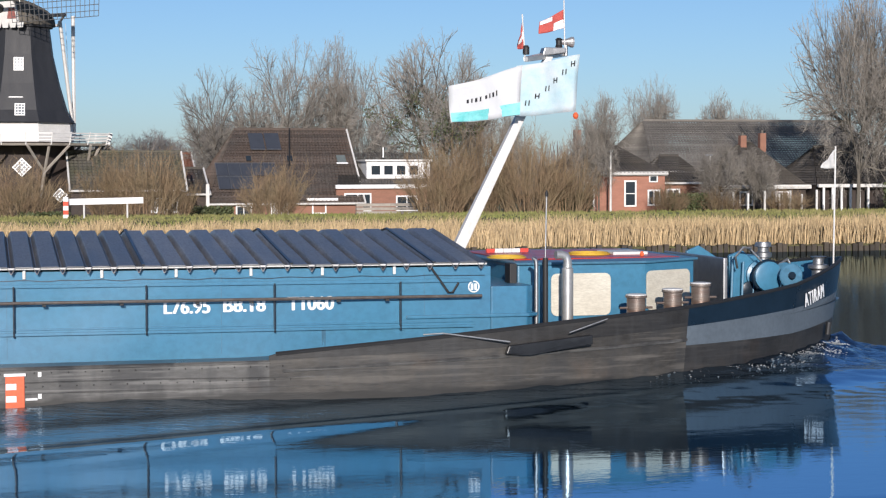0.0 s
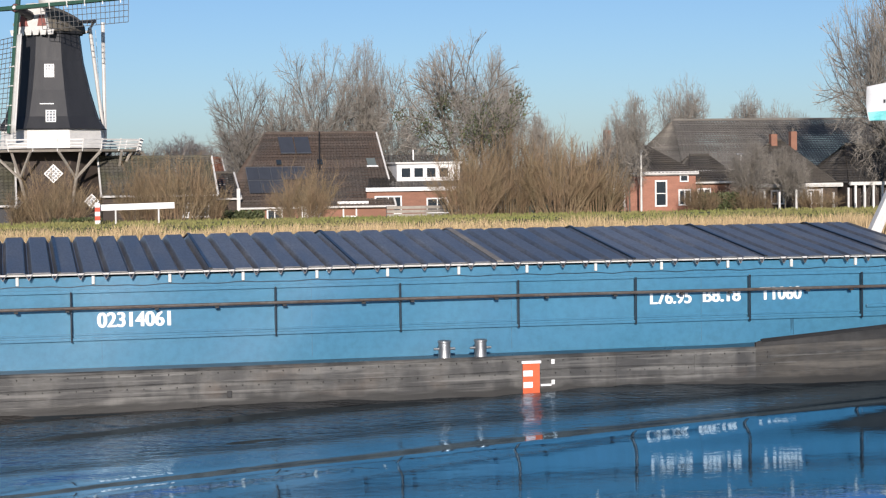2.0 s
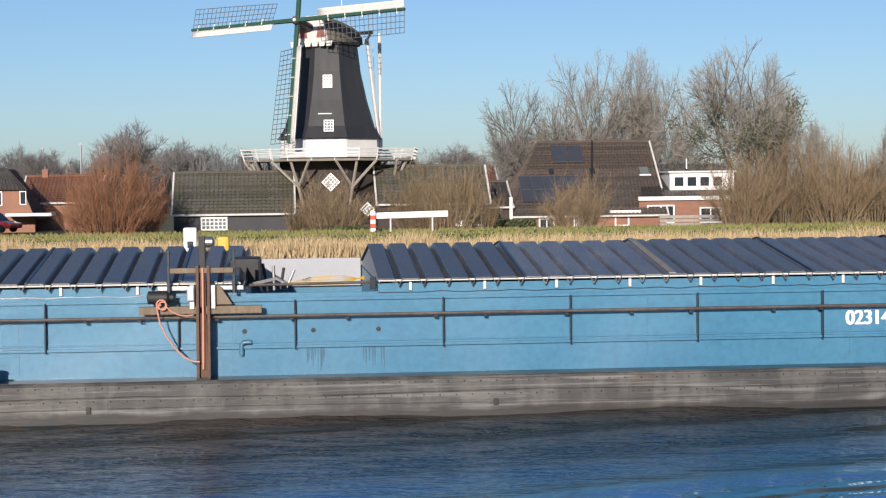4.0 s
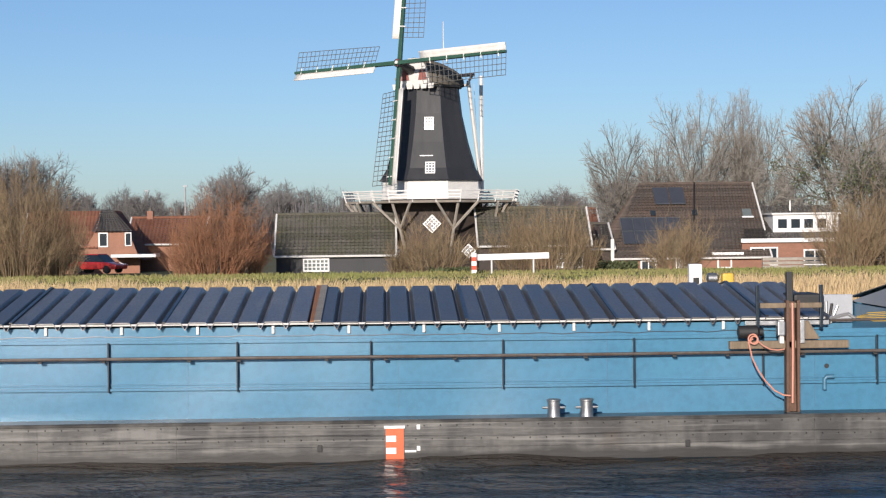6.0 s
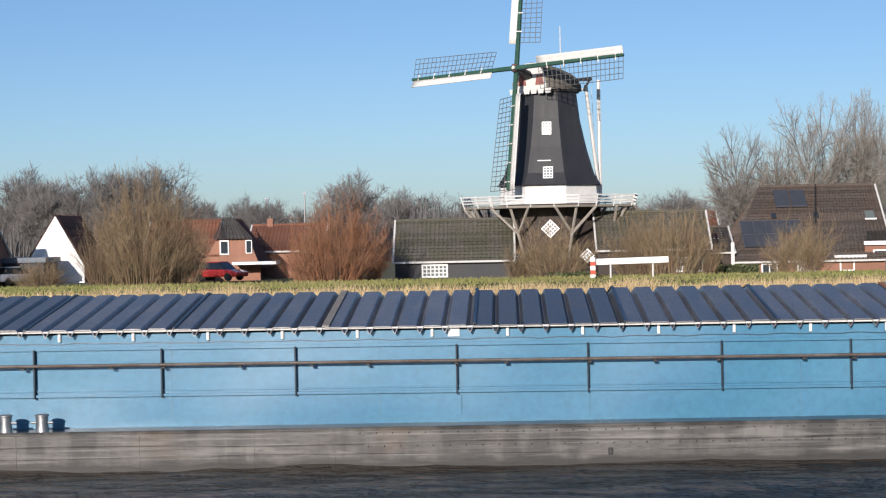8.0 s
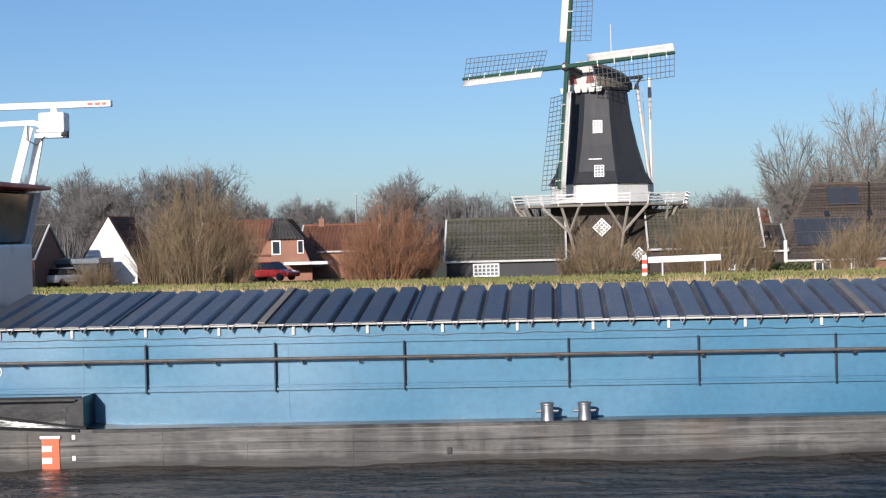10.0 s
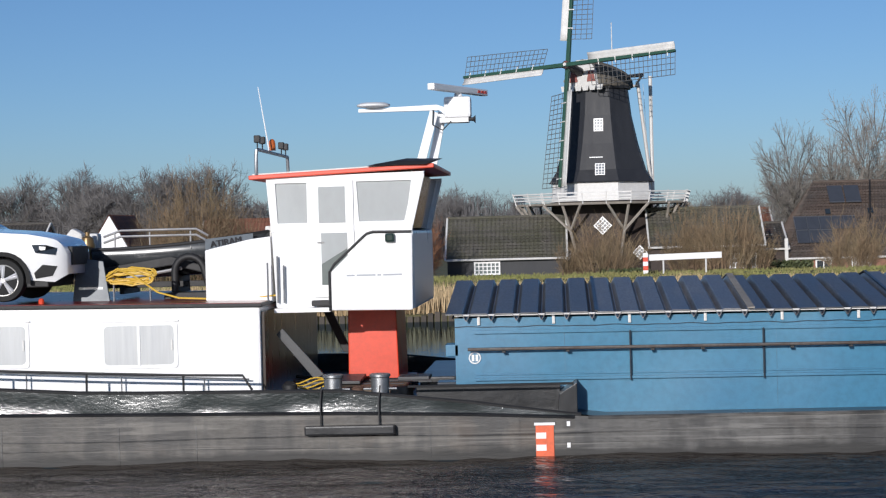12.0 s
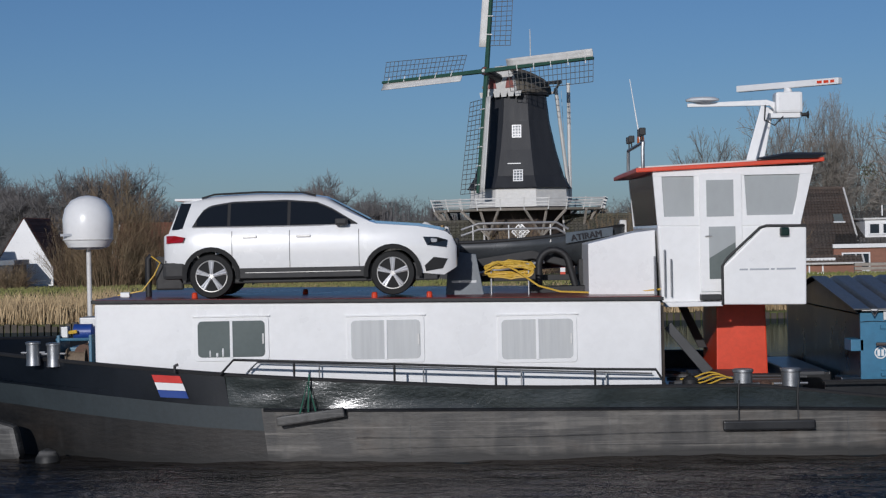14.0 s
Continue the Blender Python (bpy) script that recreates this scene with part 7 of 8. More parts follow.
def window(parent, x0, x1, z0, z1, y, nx=2, ny=1, frame="white", glass="glass"):
    w = part("window", Box(x0, x1, y - 0.02, y + 0.06, z0, z1), glass, parent, "white framed window")
    bm = bmesh.new()
    t = min(0.11, (x1 - x0) * 0.14)
    for a, b, c, d in ((x0 - t / 2, x1 + t / 2, z0 - t / 2, z0 + t / 2), (x0 - t / 2, x1 + t / 2, z1 - t / 2, z1 + t / 2), (x0 - t / 2, x0 + t / 2, z0 + t / 2, z1 - t / 2), (x1 - t / 2, x1 + t / 2, z0 + t / 2, z1 - t / 2)):
        box(bm, a, b, y - 0.09, y, c, d)
    part("frame", bm, frame, w)
    for k in range(1, nx):
        x = x0 + (x1 - x0) * k / nx
        part("glazing_bar", Box(x - 0.035, x + 0.035, y - 0.07, y, z0 + t / 2, z1 - t / 2), frame, w)
    for k in range(1, ny):
        z = z0 + (z1 - z0) * k / ny
        part("glazing_bar", Box(x0 + t / 2, x1 - t / 2, y - 0.068, y, z - 0.03, z + 0.03), frame, w)
    return w


def gabled(name, label, x0, x1, y0, y1, eave, ridge, base, wall="brick", roof="roof", hip_l=0.0, hip_r=0.0, category="house"):
    """A house with its ridge along x: front wall at y0, ridge half way, ends hipped back by hip_l and hip_r."""
    h = thing(name, label, category, pose((x0 + x1) / 2, (y0 + y1) / 2, base))
    w = (x1 - x0) / 2
    dep = (y1 - y0) / 2
    ez, rz = eave - base, ridge - base
    bm = bmesh.new()
    slab(bm, [(-w, -dep, -0.5), (w, -dep, -0.5), (w, -dep, ez), (-w, -dep, ez)], (0, 2 * dep, 0))
    part("wall", bm, wall, h)
    o = 0.35
    rl, rr = (-w - 0.1 + hip_l, 0, rz), (w + 0.1 - hip_r, 0, rz)
    fl, fr, bl, br = (-w - 0.1, -dep - o, ez - 0.1), (w + 0.1, -dep - o, ez - 0.1), (-w - 0.1, dep + o, ez - 0.1), (w + 0.1, dep + o, ez - 0.1)
    slope("roof", fl, fr, rr, rl, roof, h)
    slope("roof", br, bl, rl, rr, roof, h)
    for hip, lo, hi, top, sgn in ((hip_l, bl, fl, rl, -1), (hip_r, fr, br, rr, 1)):
        if hip > 0.3:
            slope("hip", lo, hi, top, top, roof, h)
        else:
            bm = bmesh.new()
            slab(bm, [(sgn * (w - 0.02), -dep, ez - 0.05), (sgn * (w - 0.02), dep, ez - 0.05), (sgn * (w - 0.02), 0, rz - 0.12)], (-sgn * 0.2, 0, 0))
            part("gable", bm, wall, h)
            for yy, sg in ((fl[1], 1), (bl[1], -1)):
                part("verge", Tube([(sgn * (w + 0.12), yy, ez - 0.1), (sgn * (w + 0.12), 0, rz + 0.05)], 0.09, 4), "offwhite", h, "white verge board")
    part("ridge", Tube([Vector(rl) + Vector((0, 0, 0.06)), Vector(rr) + Vector((0, 0, 0.06))], 0.1, 6), roof, h)
    part("gutter", Tube([(-w - 0.1, -dep - o - 0.05, ez - 0.12), (w + 0.1, -dep - o - 0.05, ez - 0.12)], 0.08, 6), "offwhite", h, "white gutter")
    return h


def chimney(parent, x, y, z, h=0.9, w=0.5):
    c = part("chimney", Box(x - w / 2, x + w / 2, y - w / 2, y + w / 2, z - 0.6, z + h, 0.02), "brick", parent)
    part("chimney_pot", Lathe((x, y, z + h), [(0.13, 0), (0.1, 0.25), (0.12, 0.28)], 10), "roof", c)


# sheds beside the mill
sl = gabled("mill_shed", "low black shed with a mossy tiled roof beside the mill", -7.8, 0.6, 131, 138, 1.45, 4.3, 0.0, "millblack", "mossroof", 0, 0, "shed")
window(sl, -2.25, -0.5, 0.3, 1.12, -3.52, 6, 3, "white", "glass2")
sr = gabled("mill_shed", "low brown shed with a mossy tiled roof beside the mill", 6.6, 14.5, 131, 138, 2.0, 4.6, 0.0, "millbrick", "mossroof", 0, 0, "shed")
window(sr, 1.6, 3.4, 0.35, 1.3, -3.52, 5, 3, "white", "glass2")
sg = gabled("brick_cottage", "small brown brick cottage with white trim", 14.9, 17.0, 138, 146, 1.6, 3.4, 0.0, "millbrick", "roof")



def farmhouse():
    f = gabled("farmhouse", "large farmhouse with a weathered tiled roof and solar panels", 16.95, 28.8, 138, 152, 0.85, 6.45, -0.35, "brick", "farmroof", 3.1, 0.0)
    dz, n = 7.0, (6.45 - 0.75) / 7.35
    x0 = 16.95 + 5.925

    def on(x, z, lift=0.12):       # a point of the front slope
        k = (z - 0.75) / (6.45 - 0.75)
        return Vector((x - x0, -7.35 + 7.35 * k - lift * 0.6, z + 0.35 + lift * 0.8))

    def roof_panel(nm, xa, xb, za, zb, mt, label):
        return part(nm, Slab([on(xa, za), on(xb, za), on(xb, zb), on(xa, zb)], (0, -0.03, 0.04)), mt, f, label)

    for xa in (20.9, 22.15):
        p = roof_panel("solar_panel", xa, xa + 1.15, 4.75, 6.05, "panel", "dark solar panel")
        part("edge", Slab([on(xa, 4.72, 0.15), on(xa + 1.15, 4.72, 0.15), on(xa + 1.15, 4.8, 0.15), on(xa, 4.8, 0.15)], (0, -0.03, 0.03)), "galv", p)
    for r in range(2):
        for k in range(5):
            xa, za = 17.95 + 0.93 * k, 1.75 + 1.0 * (1 - r)
            if r == 1 and k > 2:
                continue
            p = roof_panel("solar_panel", xa, xa + 0.89, za, za + 0.95, "panel", "dark solar panel")
            part("edge", Slab([on(xa, za + 0.92, 0.15), on(xa + 0.89, za + 0.92, 0.15), on(xa + 0.89, za + 0.96, 0.15), on(xa, za + 0.96, 0.15)], (0, -0.03, 0.03)), "galv", p)
            part("edge", Slab([on(xa - 0.03, za, 0.15), on(xa + 0.02, za, 0.15), on(xa + 0.02, za + 0.95, 0.15), on(xa - 0.03, za + 0.95, 0.15)], (0, -0.03, 0.03)), "galv", p)
    p = roof_panel("skylight", 27.5, 28.2, 3.7, 4.3, "glass2", "small roof window")
    part("edge", Slab([on(27.4, 3.62, 0.14), on(28.3, 3.62, 0.14), on(28.3, 3.72, 0.14), on(27.4, 3.72, 0.14)], (0, -0.04, 0.04)), "white", p)
    for xa in (20.4, 23.6):
        roof_panel("skylight", xa, xa + 0.4, 3.9, 4.25, "glass", "small dark roof window")
    part("downpipe", Tube([on(24.3, 6.4, 0.2), on(23.6, 3.3, 0.2)], 0.06, 6), "black", f)
    window(f, 19.1 - x0, 20.2 - x0, 0.15 - 0.0, 0.95, -7.02, 2, 1)
    part("white_gutter", Box(-5.9, 5.9, -7.45, -7.3, 1.02, 1.14), "offwhite", f)
    part("side_door", Box(-1.2 + 0.0, 0.3, -7.08, -7.0, -0.1, 1.0), "white", f, "white double door")
    part("corner_board", Box(-6.1, -5.85, -7.5, -7.3, 0.2, 2.6), "offwhite", f)
    # annex with the long white gutter, and the dormer
    a = thing("house_annex", "red brick annex with a long white fascia and dormer", "house", pose(30.2, 141, -0.35))
    part("wall", Box(-3.4, 3.7, -2.6, 6, -0.4, 2.25), "brick", a)
    part("fascia", Box(-3.5, 3.8, -2.9, -2.6, 2.2, 2.5, 0.02), "white", a, "white fascia board")
    slope("roof", (-3.4, -2.8, 2.5), (5.2, -2.8, 2.5), (5.2, 5.0, 5.0), (-1.4, 5.0, 5.0), "roof", a)
    d = part("dormer", Box(-0.8, 4.2, -1.5, 3.0, 2.95, 4.3, 0.03), "white", a, "wide white dormer")
    for k in range(4):
        window(a, -0.5 + 1.0 * k, 0.3 + 1.0 * k, 3.2, 4.0, -1.53, 1, 1)
    part("dormer_roof", Box(-0.95, 4.35, -1.75, 3.2, 4.28, 4.42, 0.02), "offwhite", a)
    window(a, -2.75, -0.75, 0.5, 1.8, -2.63, 2, 1)
    window(a, 1.3, 2.9, 0.5, 1.6, -2.63, 2, 1)
    w = part("porch", Box(-5.6, -3.4, -2.9, -0.5, -0.2, 1.35, 0.02), "brick", a)
    part("porch_roof", Box(-5.75, -3.35, -3.1, -0.4, 1.3, 1.5, 0.02), "white", a)
    window(a, -5.3, -4.3, 0.35, 1.15, -2.93, 1, 1)
    part("vent", Tube([(1.5, 3, 4.6), (1.5, 3, 5.4)], 0.08, 6), "galv", a)
    b = thing("log_pile", "stack of grey boards on the grass", "timber", pose(29.5, 130, 0))
    for k in range(3):
        part("board", Box(-2.9, 2.9, -0.2, 0.2, 0.1 + 0.28 * k, 0.32 + 0.28 * k, 0.03), "paleoak", b)


farmhouse()

# right-hand village
b1 = gabled("brick_house", "salmon brick house with white cornice and tall windows", 43.3, 50.2, 130, 139, 3.05, 5.6, 0.0, "pinkbrick", "roof", 3.0, 3.4)

window(b1, 0.25, 1.1, 0.55, 2.4, -4.53, 1, 2)
window(b1, 2.1, 3.0, 0.6, 1.7, -4.53, 2, 1)
window(b1, -3.0, -2.2, 0.55, 2.3, -4.53, 1, 2)
window(b1, 2.2, 2.8, 2.35, 2.8, -4.53, 1, 1)
part("cornice", Box(-3.6, 3.6, -4.75, -4.5, 2.8, 3.1, 0.03), "offwhite", b1, "white cornice")
chimney(b1, -1.8, 0.5, 5.4)
chimney(b1, -0.6, 0.5, 5.4)
barn = gabled("thatched_barn", "long barn under a grey weathered roof", 57.5, 80.0, 152, 168, 3.2, 7.65, 0.0, "millbrick", "thatchtile", 2.2, 0.0, "barn")
h2 = gabled("dark_house", "low house under a dark hipped roof", 56.0, 62.6, 132, 140, 2.0, 5.4, 0.0, "millbrick", "roof", 3.0, 3.0)
chimney(h2, -0.4, -0.3, 5.2, 0.7)
chimney(h2, 1.4, 0, 5.2, 0.9)
part("fascia", Box(-3.6, 3.6, -4.4, -4.3, 1.75, 2.05), "offwhite", h2)
window(h2, -2.2, -1.2, 0.5, 1.5, -4.03, 2, 1)
window(h2, 0.8, 1.8, 0.5, 1.5, -4.03, 2, 1)
h3 = gabled("dark_house", "house under a dark roof with a white veranda", 63.0, 72.0, 131, 140, 2.1, 5.0, 0.0, "millbrick", "roof", 2.0, 0.0)
for k in range(6):
    part("veranda_post", Box(-4.3 + 0.75 * k, -4.15 + 0.75 * k, -5.3, -5.15, 0, 1.9), "white", h3)
part("fascia", Box(-4.7, 4.7, -5.4, -5.2, 1.85, 2.1), "offwhite", h3)
h4 = gabled("brick_house", "small house with a dark roof behind shrubs", 51.2, 55.6, 134, 141, 2.3, 4.3, 0.0, "brick", "roof", 1.5, 1.5)
window(h4, -1.5, -0.5, 0.6, 1.7, -3.53, 2, 1)
for k in range(9):
    p = thing("fence_post", "white wooden fence post", "post", pose(53.5 + 1.1 * k + 0.2 * math.sin(5 * k), 127, 0.05), "white posts before the houses")
    part("post", Box(-0.07, 0.07, -0.07, 0.07, -0.3, 1.5 + 0.2 * math.sin(3 * k), 0.01), "offwhite", p)
for x, y, h in ((45.2, 128, 4.6), (53.0, 128, 4.3)):
    p = thing("lamp_post", "slim pale street lamp post", "post", pose(x, y, 0))
    part("pole", Tube([(0, 0, -0.2), (0, 0, h)], 0.09, 6, 0.06), "offwhite", p)
    part("lamp", Box(-0.35, 0.15, -0.1, 0.1, h - 0.05, h + 0.08, 0.02), "galv", p)

# left-hand village
wg = thing("white_gable_house", "house with a bright white pointed gable", "house", pose(-36.7, 150, 0))
part("gable_wall", Slab([(-2.6, 0, -0.4), (2.3, 0, -0.4), (2.3, 0, 1.3), (0, 0, 5.4), (-2.6, 0, 1.3)], (0, 0.25, 0)), "white", wg, "white painted gable")
slope("roof", (2.5, 0, 1.1), (2.5, 9, 1.1), (0, 9, 5.5), (0, 0, 5.5), "redroof", wg)
slope("roof", (-2.8, 9, 1.1), (-2.8, 0, 1.1), (0, 0, 5.5), (0, 9, 5.5), "redroof", wg)
part("back_wall", Box(-2.5, 2.2, 0.3, 9, -0.4, 1.2), "brick", wg)
part("garage", Box(-6.0, 0.5, -6, -1.5, -0.4, 1.7, 0.02), "millblack", wg)
part("garage_roof", Box(-6.2, 0.7, -6.2, -1.3, 1.7, 2.1, 0.02), "slate", wg)
hb = thing("brick_house", "orange brick gable house with a dark hipped roof", "house", pose(-21.8, 146, 0))
part("gable_wall", Slab([(-2.2, 0, -0.4), (2.4, 0, -0.4), (2.4, 0, 1.0), (1.5, 0, 3.3), (-1.0, 0, 3.3), (-2.2, 0, 1.3)], (0, 0.25, 0)), "orangebrick", hb)
slope("roof", (-6.0, 0.2, 1.9), (-0.9, -0.2, 1.9), (-1.2, 4, 4.9), (-6.0, 4, 4.9), "redroof", hb)
slope("roof", (-1.3, -0.4, 3.2), (1.9, -0.4, 3.2), (-0.2, 3.8, 4.95), (-1.1, 3.8, 4.95), "roof", hb)
slope("roof", (2.6, -0.3, 0.9), (2.6, 8, 0.9), (-0.2, 8, 4.9), (-0.2, 3.5, 4.9), "redroof", hb)
part("wing_wall", Box(-6.0, -0.5, 0.5, 8, -0.4, 1.95), "orangebrick", hb)
window(hb, -0.75, -0.1, 2.05, 3.1, -0.03, 1, 1)
window(hb, 1.3, 1.75, 2.1, 3.1, -0.03, 1, 1)
part("carport", Box(0.5, 4.0, -2.5, 0.0, 1.2, 1.45, 0.02), "galv", hb)
h5 = gabled("red_roof_house", "low house under a bright red tiled roof", -21.5, -15.2, 154, 162, 2.2, 4.3, 0.0, "orangebrick", "redroof")
chimney(h5, -1.7, 0, 4.0)
h6 = gabled("red_roof_house", "low house under a red tiled roof", -31.0, -25.0, 158, 166, 2.2, 4.8, 0.0, "brick", "redroof")
h7 = gabled("red_roof_house", "small house with an orange tiled roof behind the farmhouse", 14.6, 18.6, 160, 168, 2.6, 4.7, 0.0, "brick", "redroof")
h8 = thing("dark_gable_house", "house with a dark roof and white verge boards", "house", pose(-45.0, 148, 0))
part("wall", Box(-4, 1.6, 0.2, 8, -0.4, 2.6), "brick", h8)
slope("roof", (-6.5, -0.4, 2.4), (-0.2, -0.4, 2.4), (-1.5, 4, 4.6), (-6.5, 4, 4.6), "roof", h8)
part("gable_wall", Slab([(-1.6, -0.6, 2.0), (2.2, -0.6, 2.0), (0.2, -0.6, 4.4)], (0, 0.2, 0)), "millbrick", h8)
for xa, xb in ((-1.9, 0.2), (2.4, 0.2)):
    part("verge", Tube([(xa, -0.75, 1.95), (xb, -0.75, 4.5)], 0.12, 4), "white", h8, "white verge board")
part("fascia", Box(-6.5, 2.2, -0.95, -0.7, 1.6, 1.95), "white", h8)
h9 = gabled("brick_house", "red brick house at the edge of the village", -44.5, -39.5, 138, 146, 2.3, 4.8, 0.0, "brick", "roof")
window(h9, 0.6, 1.7, 0.6, 1.7, -4.03, 2, 1)


def small_car(x, y, z, rz, paint, label):
    c = thing("parked_car", label, "car", pose(x, y, z, 0, 0, rz))
    bm = Slab([(-2.0, -0.85, 0.3), (2.0, -0.85, 0.3), (2.05, -0.85, 0.65), (1.2, -0.85, 0.85), (-1.9, -0.85, 0.9), (-2.05, -0.85, 0.6)], (0, 1.7, 0), 0.1)
    part("body", bm, paint, c)
    part("cabin_glass", Slab([(-1.75, -0.72, 0.85), (1.1, -0.72, 0.82), (0.35, -0.65, 1.38), (-1.3, -0.65, 1.4)], (0, 1.4, 0), 0.06), "carglass", c)
    part("roof", Box(-1.25, 0.35, -0.62, 0.62, 1.37, 1.44, 0.03), paint, c)
    for wx in (-1.25, 1.25):
        for s in (-1, 1):
            part("wheel", Lathe((wx, s * 0.78, 0.3), [(0.2, -0.1), (0.3, -0.1), (0.3, 0.1), (0.2, 0.1)], 16, 'y'), "black", c)


small_car(-21.4, 138, 0.15, -25, "redcar", "red hatchback parked by the dike")
small_car(-24.2, 141, 0.1, -20, "carglass", "black car parked by the dike")
small_car(-38.5, 143, 0.0, 60, "carpaint", "pale grey van parked beside the garage")

# sign board and striped post on the dike
sb = thing("sign_board", "long white board on thin posts seen edge on", "sign", pose(5.6, 82, 1.45))
part("board", Box(-1.65, 1.65, -0.03, 0.03, 0.47, 0.74, 0.01, pose(0, 0, 0, 0, -1.0, 0)), "white", sb)
for x in (-0.92, 0.95):
    part("post", Tube([(x, 0.06, -0.6), (x, 0.06, 0.6)], 0.04, 8), "offwhite", sb)
rp = thing("striped_post", "short red and white striped marker post", "post", pose(3.88, 81.8, 1.2))
for k in range(6):
    part("band", Box(-0.11, 0.11, -0.11, 0.11, -0.1 + 0.19 * k, 0.09 + 0.19 * k, 0.005), "white" if k % 2 else "red2", rp)
fb = thing("field_gate", "white frame gate beside the garden", "gate", pose(33.2, 126, 0.2))
for x in (-0.25, 0.25):
    part("post", Box(x - 0.07, x + 0.07, -0.07, 0.07, -0.3, 1.6), "offwhite", fb)
part("rail", Box(-0.18, 0.18, -0.04, 0.04, 0.9, 1.0), "offwhite", fb)
for x, y, h in ((-27.0, 250, 9.0), (-33.5, 260, 8.6)):
    p = thing("light_mast", "tall floodlight mast far behind the houses", "mast", pose(x, y, 0))
    part("pole", Tube([(0, 0, -0.5), (0, 0, h)], 0.18, 6, 0.1), "galv", p)
    part("lamp", Box(-0.3, 0.3, -0.15, 0.15, h - 0.1, h + 0.1, 0.03), "greyprint", p)
# timber piling along the far bank
pl = thing("bank_piling", "dark timber piling along the far bank", "piling", kind="structure")
bm = bmesh.new()
rnd = random.Random(12)
for k in range(420):
    x = -45 + k * 0.26
    box(bm, x, x + 0.2, 70.0 + rnd.uniform(-0.05, 0.05), 70.2, -0.6, 0.28 + rnd.uniform(-0.08, 0.1))
tagged(part("pile", bm, "pile", pl), kind="stuff")



# ---- trees and shrubs ----
M["twig3"] = mat("rust_shrub_twigs", (0.32, 0.145, 0.075), 0.9, 0, 0.2, 0.7, 14, 0.004, second=(0.22, 0.12, 0.07), island=0.3)
M["fartwig"] = mat("grey_far_twigs", (0.19, 0.18, 0.175), 0.95, 0, 0.15, 0.2, 4, 0.0, island=0.2)
class Sprig:
    """Collects tapered limbs as plain vertex and face lists."""

    def __init__(self):
        self.v, self.f = [], []

    def limb(self, pts, r0, r1, n):
        base = len(self.v)
        m = len(pts)
        for i, p in enumerate(pts):
            d = (pts[min(i + 1, m - 1)] - pts[max(i - 1, 0)]).normalized()
            s = d.orthogonal().normalized()
            t = d.cross(s)
            r = r0 + (r1 - r0) * i / (m - 1)
            for k in range(n):
                a = 6.2832 * k / n
                self.v.append(tuple(p + (s * math.cos(a) + t * math.sin(a)) * r))
        for i in range(m - 1):
            for k in range(n):
                a, b = base + i * n + k, base + i * n + (k + 1) % n
                self.f.append((a, b, b + n, a + n))

    def blade(self, p, q, r, side):
        """A hair-thin twig, too fine to be round."""
        b = len(self.v)
        self.v += [tuple(p - side * r), tuple(p + side * r), tuple(q + side * r * 0.5), tuple(q - side * r * 0.5)]
        self.f.append((b, b + 1, b + 2, b + 3))

    def mesh(self, name, material, parent, kind=""):
        me = bpy.data.meshes.new(name)
        me.from_pydata(self.v, [], self.f)
        me.materials.append(M[material])
        ob = new(name, me)
        ob.parent = parent
        return tagged(ob, kind=kind)


def sprays(rnd, twig, a, b, count, reach, thick, rise=0.08):
    """Hair-thin twigs along the way from a to b."""
    d = (b - a).normalized()
    for _ in range(count):
        o = a.lerp(b, rnd.random())
        e = (d * 0.65 + Vector((rnd.gauss(0, 0.6), rnd.gauss(0, 0.6), rnd.gauss(rise, 0.5)))).normalized()
        l = reach * rnd.uniform(0.4, 1.15)
        side = Vector((rnd.uniform(-1, 1), rnd.uniform(-0.4, 0.4), rnd.uniform(-0.4, 0.4))).normalized()
        m = o + e * l * 0.5
        twig.blade(o, m, thick, side)
        for f in (1, 1):
            twig.blade(m, m + (e + Vector((rnd.gauss(0, 0.3), rnd.gauss(0, 0.3), rnd.gauss(0.1, 0.25)))) * l * 0.5, thick * 0.7, side)


def grow(rnd, wood, twig, p, d, length, r, level, depth, opt):
    """One limb that bends a little upwards and forks into finer ones."""
    pts, q, e = [p], p, d
    for k in range(3):
        e = (e + Vector((rnd.gauss(0, 0.08), rnd.gauss(0, 0.08), rnd.gauss(opt["rise"], 0.05)))).normalized()
        q = q + e * length / 3
        pts.append(q)
    (wood if r > 0.035 else twig).limb(pts, r, r * 0.78, 7 if r > 0.1 else (4 if r > 0.035 else 3))
    if level >= depth - 1:
        opt["buds"].append((pts[1], q))
    if level >= depth:
        return
    turn = rnd.uniform(0, 6.283)
    side = e.orthogonal().normalized()
    other = e.cross(side)
    shoots = [(q, rnd.uniform(0.28, 0.55), rnd.uniform(0.72, 0.9), 0.72) for _ in range(2 if rnd.random() < 0.7 else 3)]
    shoots += [(pts[rnd.choice((1, 2))], rnd.uniform(0.65, 1.05), rnd.uniform(0.55, 0.75), 0.46) for _ in range(1 if rnd.random() < 0.75 else 2)]
    for i, (o, ang, ln, rr) in enumerate(shoots):
        az = turn + 2.4 * i + rnd.gauss(0, 0.3)
        v = e * math.cos(ang) + (side * math.cos(az) + other * math.sin(az)) * math.sin(ang)
        grow(rnd, wood, twig, o, v, length * ln, max(r * rr, opt["least"]), level + 1, depth, opt)


